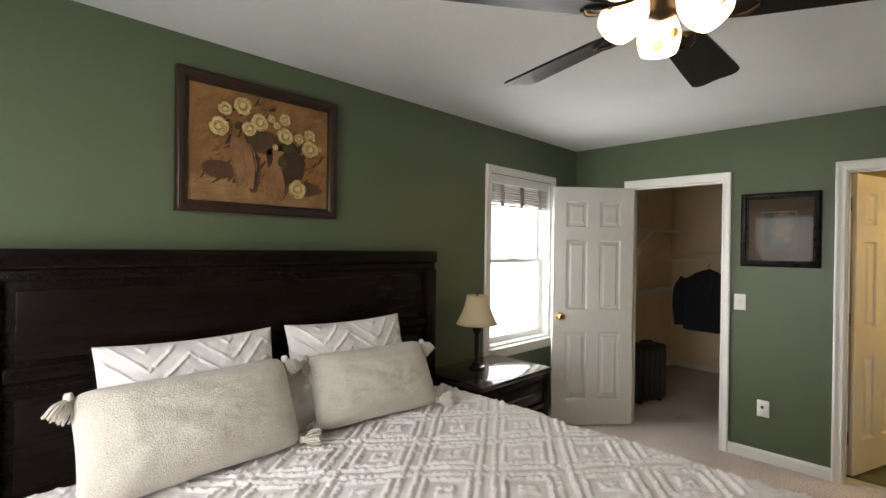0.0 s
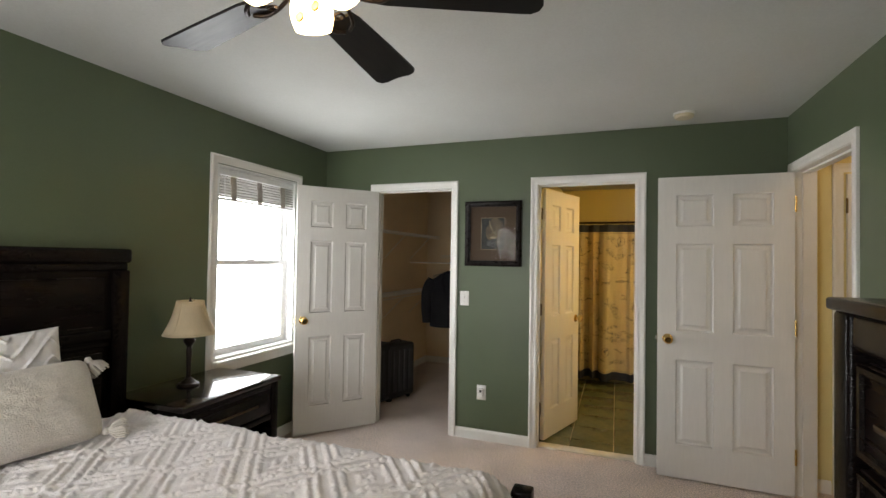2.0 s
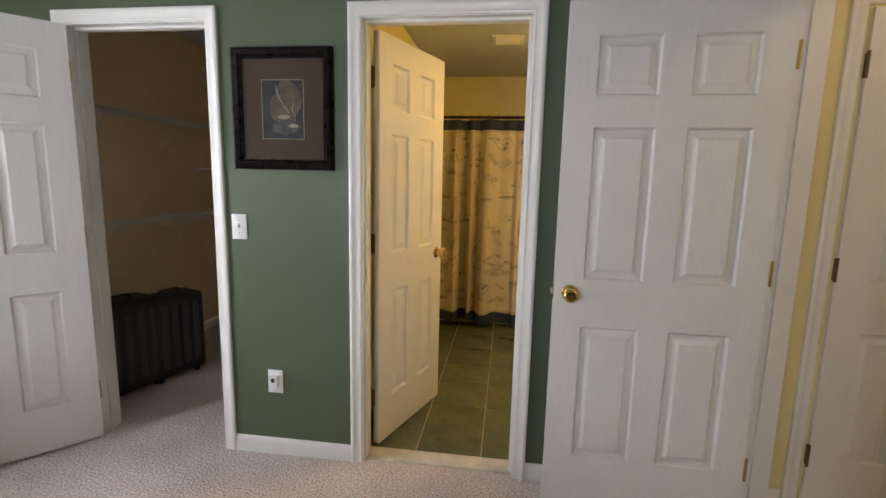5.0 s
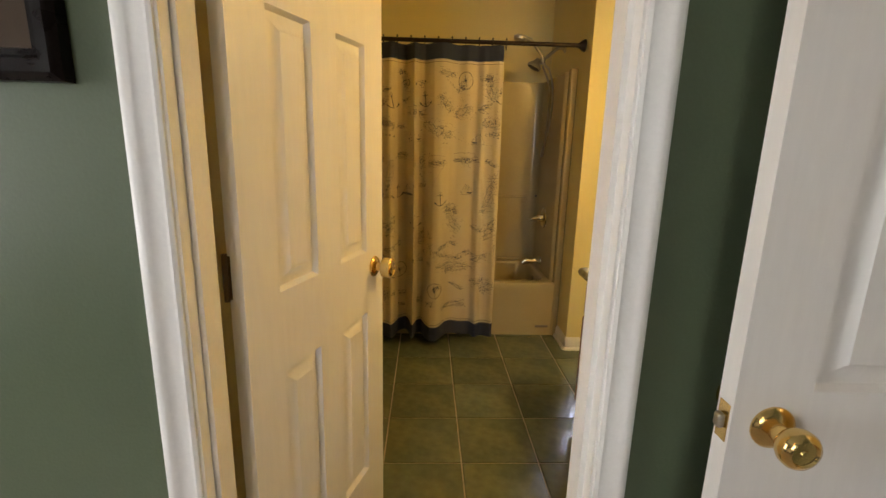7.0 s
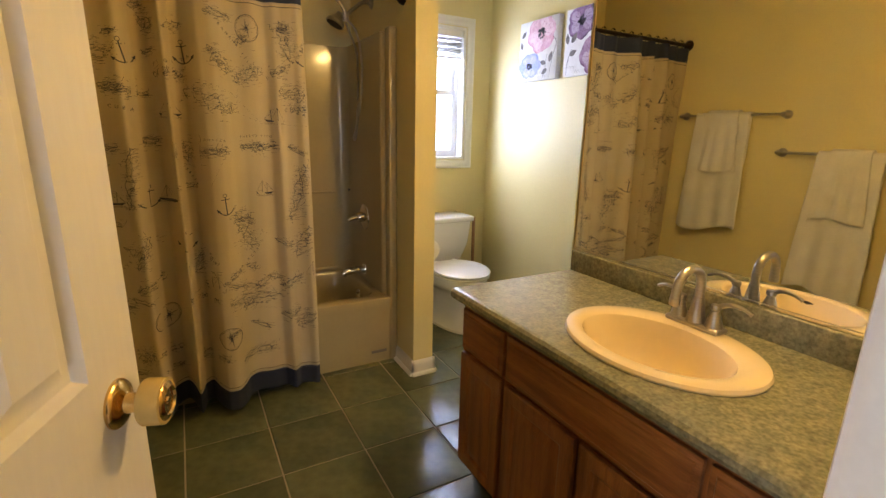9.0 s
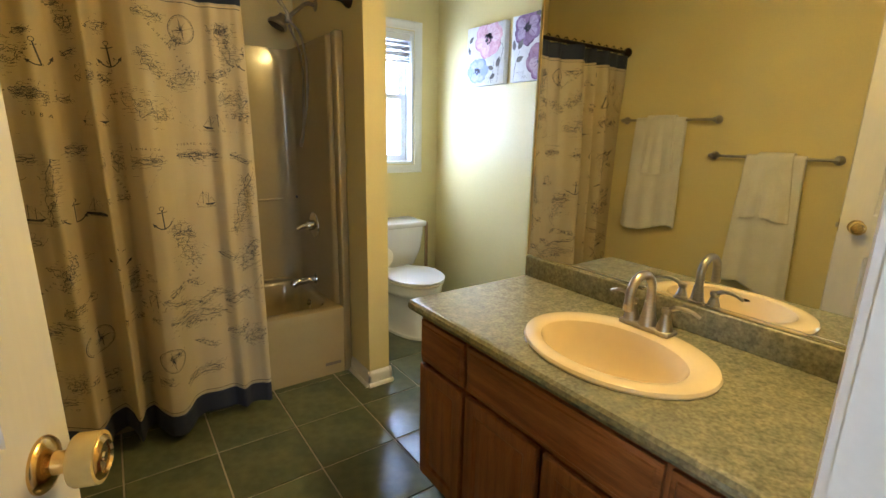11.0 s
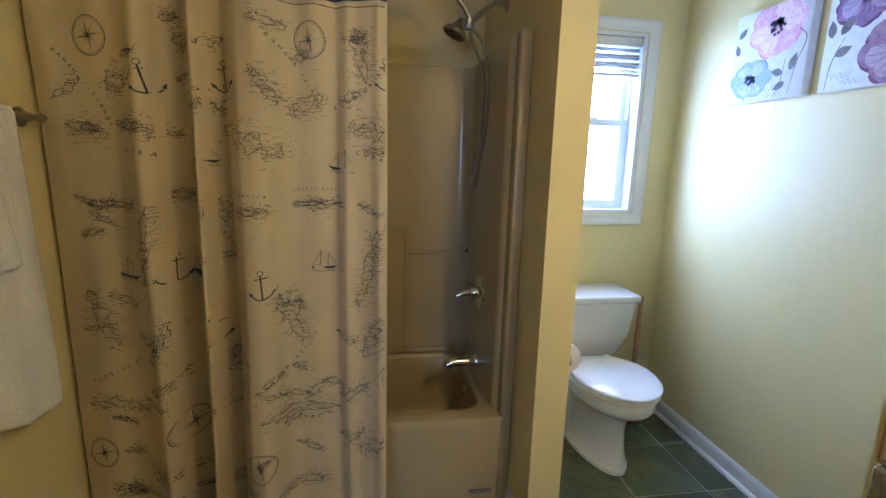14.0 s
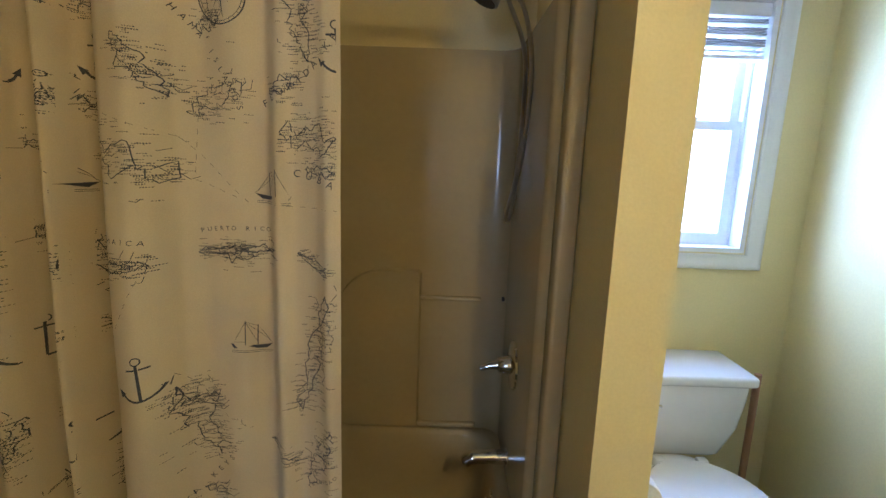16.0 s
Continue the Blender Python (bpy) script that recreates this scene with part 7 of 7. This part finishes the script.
towel_bar(1.555, 2.205, 1.450)
towel_bar(0.905, 1.545, 1.230)
towel("long white terry bath towel over the bar", 1.735, 2.085, 1.450, 0.745, 0.30, 0.0, 1.0, "bath towels")
towel("small white hand towel folded over the bath towel", 1.80, 2.00, 1.450, 0.36, 0.25, 0.013, 2.0, "hand towels")
towel("long white terry bath towel over the bar", 1.035, 1.335, 1.230, 0.79, 0.30, 0.0, 4.0, "bath towels")
towel("small white hand towel folded over the bath towel", 1.09, 1.27, 1.230, 0.36, 0.25, 0.013, 5.0, "hand towels")

# ---- flower canvases ----
W_CANVAS = material("white_canvas", (0.78, 0.78, 0.78), rough=0.9, scale=30, bump=0.0006, bump_scale=500, fine=0.03)
C_PINK = (paint("deep_pink_wash", (0.50, 0.20, 0.28), (0.62, 0.32, 0.40), 40, 0.8), paint("pink_wash", (0.62, 0.34, 0.42), (0.74, 0.50, 0.57), 30, 0.8), paint("pale_pink_wash", (0.74, 0.52, 0.58), (0.78, 0.62, 0.66), 30, 0.8))
C_BLUE = (paint("deep_blue_wash", (0.17, 0.24, 0.60), (0.30, 0.36, 0.70), 40, 0.8), paint("blue_wash", (0.30, 0.39, 0.74), (0.45, 0.50, 0.80), 30, 0.8), paint("pale_blue_wash", (0.48, 0.52, 0.80), (0.60, 0.60, 0.80), 30, 0.8))
C_PLUM = (paint("deep_plum_wash", (0.10, 0.05, 0.11), (0.17, 0.09, 0.18), 40, 0.8), paint("plum_wash", (0.22, 0.13, 0.25), (0.34, 0.22, 0.37), 30, 0.8), paint("pale_plum_wash", (0.40, 0.29, 0.44), (0.52, 0.42, 0.56), 30, 0.8))
C_MAUVE = (paint("deep_mauve_wash", (0.16, 0.07, 0.13), (0.24, 0.12, 0.20), 40, 0.8), paint("mauve_wash", (0.30, 0.17, 0.27), (0.40, 0.26, 0.36), 30, 0.8), paint("pale_mauve_wash", (0.46, 0.33, 0.42), (0.56, 0.44, 0.52), 30, 0.8))
C_INK = paint("ink_grey", (0.035, 0.035, 0.045), (0.07, 0.07, 0.085), 40, 0.8)
C_LEAF = paint("grey_leaf", (0.13, 0.12, 0.12), (0.22, 0.20, 0.19), 40, 0.8)


def flower(parent, x, z, rx, rz, tones, seed, centre=0.24):
    """A loose watercolour poppy: overlapping petals in three washes, veins and a dark eye."""
    deep, mid, pale = tones

    def edge(bm):
        for v in bm.verts:
            v.co.x, v.co.z = min(max(v.co.x, -0.178), 0.178), min(max(v.co.z, -0.178), 0.178)

    rng = random.Random(int(seed * 10))
    bm = bmesh.new()
    for k in range(6):
        a = k * 1.047 + seed
        blob(bm, x + rx * 0.50 * math.cos(a), z + rz * 0.50 * math.sin(a), rx * 0.52, rz * 0.50, -0.0382 - 0.00002 * k, seed + k, 26, 0.12, 0)
    edge(bm)
    f = part("painted_flower", bm, deep, parent)
    for name, mat, scale, y in (("painted_wash", mid, 0.93, -0.0385), ("painted_pale_wash", pale, 0.62, -0.0388)):
        bm = bmesh.new()
        for k in range(6):
            a = k * 1.047 + seed + rng.uniform(-0.12, 0.12)
            if mat is pale and k % 3 == 1:
                continue
            blob(bm, x + rx * 0.53 * math.cos(a), z + rz * 0.53 * math.sin(a), rx * 0.50 * scale, rz * 0.48 * scale, y - 0.00002 * k, seed + k + scale, 26, 0.14, 0)
        edge(bm)
        tagged(part(name, bm, mat, f), kind="stuff")
    bm = bmesh.new()
    for k in range(16):
        a = k * 0.393 + seed + rng.uniform(-0.1, 0.1)
        e = rng.uniform(0.6, 0.95)
        stroke(bm, [(x + rx * 0.25 * math.cos(a), z + rz * 0.25 * math.sin(a)), (x + rx * 0.5 * math.cos(a + 0.08), z + rz * 0.5 * math.sin(a + 0.08)), (x + rx * e * math.cos(a - 0.05), z + rz * e * math.sin(a - 0.05))], 0.0022, -0.0391)
    edge(bm)
    tagged(part("painted_vein", bm, deep, f), kind="stuff")
    bm = bmesh.new()
    for k in range(34):
        a, q = rng.uniform(0, 6.28), centre * rng.uniform(0.3, 1.1)
        blob(bm, x + rx * q * math.cos(a), z + rz * q * math.sin(a), rx * 0.06, rz * 0.06, -0.0393, seed + k, 7)
    edge(bm)
    tagged(part("painted_stamen", bm, C_INK, f), kind="stuff")
    return f


def leaf(bm, x, z, L, turn):
    pts = []
    for k in range(15):
        t = k / 14
        w = 0.26 * L * math.sin(math.pi * t ** 0.8)
        pts.append((t * L, w))
    out = pts + [(x1, -w) for x1, w in pts[::-1][1:-1]]
    bm.faces.new([bm.verts.new((x + a * math.cos(turn) - b * math.sin(turn), -0.0386, z + a * math.sin(turn) + b * math.cos(turn))) for a, b in out])


def canvas(label, m, flowers, leaves, stems, script):
    c = thing("canvas_print", label, "wall art", m, group="flower canvases")
    part("canvas", rbox(-0.18, 0.18, -0.038, -0.002, -0.18, 0.18, 0.002, 2), W_CANVAS, c)
    for x, z, rx, rz, tones, seed in flowers:
        flower(c, x, z, rx, rz, tones, seed)
    for x, z, L, turn in leaves:
        bm = bmesh.new()
        leaf(bm, x, z, L, turn)
        part("painted_leaf", bm, C_LEAF, c)
    for pts in stems:
        bm = bmesh.new()
        stroke(bm, pts, 0.0035, -0.0384)
        part("painted_stem", bm, C_INK, c)
    for x, z, n in script:
        bm = bmesh.new()
        stroke(bm, [(x + 0.009 * k, z + (0.010 if k % 2 else -0.004) + 0.003 * math.sin(k * 3)) for k in range(n)], 0.0013, -0.0385)
        part("painted_scrawl", bm, C_LEAF, c)
    return c


# in each canvas x runs to the viewer's right
canvas("white canvas painted with pink and blue poppies", pose(2.459, 2.49, 1.815, 0, 0, -90),
       ((0.030, 0.095, 0.130, 0.115, C_PINK, 1.3), (-0.070, -0.088, 0.108, 0.076, C_BLUE, 2.1)),
       ((-0.160, 0.09, 0.055, 0.7), (-0.150, 0.02, 0.05, 1.9), (0.115, -0.08, 0.065, 1.2), (0.085, -0.085, 0.055, 2.9), (0.10, -0.12, 0.055, 3.6)),
       (((0.09, 0.08), (0.14, 0.06), (0.17, 0.02), (0.14, -0.06), (0.12, -0.17)), ((-0.09, -0.14), (-0.092, -0.178)), ((0.06, -0.17), (0.08, -0.12), (0.09, -0.03))),
       ((-0.165, 0.025, 7), (-0.02, -0.14, 12), (0.0, -0.165, 14)))
canvas("white canvas painted with plum and mauve poppies", pose(2.459, 2.065, 1.815, 0, 0, -90),
       ((-0.058, 0.108, 0.104, 0.098, C_PLUM, 3.7), (0.068, -0.078, 0.120, 0.105, C_MAUVE, 4.4)),
       ((-0.125, 0.0, 0.065, 0.9), (-0.155, -0.005, 0.06, 1.7), (-0.135, -0.065, 0.06, 0.35), (0.09, 0.16, 0.05, -1.0), (0.05, 0.165, 0.05, 3.0)),
       (((-0.155, -0.175), (-0.145, -0.09), (-0.11, -0.01)), ((-0.06, 0.03), (-0.04, 0.02), (-0.02, 0.025))),
       ((0.045, 0.10, 12), (0.055, 0.065, 11), (-0.15, -0.135, 10), (-0.10, -0.16, 8)))

vent = thing("ceiling_vent", "small cream exhaust vent on the bathroom ceiling", "vent", pose(0.66, 1.74, CH))
part("frame", rbox(-0.12, 0.12, -0.12, 0.12, -0.014, 0, 0.005, 2), PLASTIC, vent)
for k in range(7):
    part("slat", rbox(-0.095, 0.095, -0.09 + 0.028 * k, -0.078 + 0.028 * k, -0.020, -0.010, 0.002, 1), PLASTIC, vent)
# ---- bathroom floor: grout bed, threshold, tiles ----
bm = bmesh.new()
box(bm, WBX, 2.46, 0.115, YB, -0.05, -0.004)
box(bm, BD0 - JT, BD1 + JT, 0.03, 0.115, -0.05, -0.004)
bath_floor = solid("floor_bathroom", bm, GROUT, "grey-green square tiles with sandy grout", "floor", "structure", smooth=False)
solid("threshold", rbox(BD0 + 0.001, BD1 - 0.001, 0.022, 0.125, -0.004, 0.010, 0.004), MARBLE, "pale marble threshold strip", "threshold", "structure")
PITCH = 0.333
tile_x = [0.293 + PITCH * k for k in range(-2, 8)]
tile_y = [1.985 + PITCH * k for k in range(-6, 5)]
tile_mesh = {}
for i in range(len(tile_x) - 1):
    for j in range(len(tile_y) - 1):
        g = 0.0035
        x0, x1 = max(tile_x[i] + g, WBX + 0.002), min(tile_x[i + 1] - g, 2.458)
        y0, y1 = max(tile_y[j] + g, 0.127), min(tile_y[j + 1] - g, YB)
        if x1 - x0 < 0.02 or y1 - y0 < 0.02:
            continue
        key = (round(x1 - x0, 3), round(y1 - y0, 3))
        if key not in tile_mesh:
            bm = bmesh.new()
            w, d = key
            ring = []
            for o, z in ((0, -0.006), (0, -0.002), (0.0015, -0.0004), (0.004, 0.0)):
                ring.append([bm.verts.new((x, y, z)) for x, y in ((o, o), (w - o, o), (w - o, d - o), (o, d - o))])
            for p, q in zip(ring, ring[1:]):
                for k in range(4):
                    bm.faces.new((p[k], p[(k + 1) % 4], q[(k + 1) % 4], q[k]))
            bm.faces.new(ring[-1])
            bmesh.ops.recalc_face_normals(bm, faces=bm.faces[:])
            me = bpy.data.meshes.new("tile")
            bm.to_mesh(me)
            bm.free()
            me.materials.append(TILE)
            me.shade_smooth()
            me.set_sharp_from_angle(angle=radians(50))
            tile_mesh[key] = me
        ob = new("tile", tile_mesh[key])
        ob.parent = bath_floor
        ob.location = (x0, y0, 0)
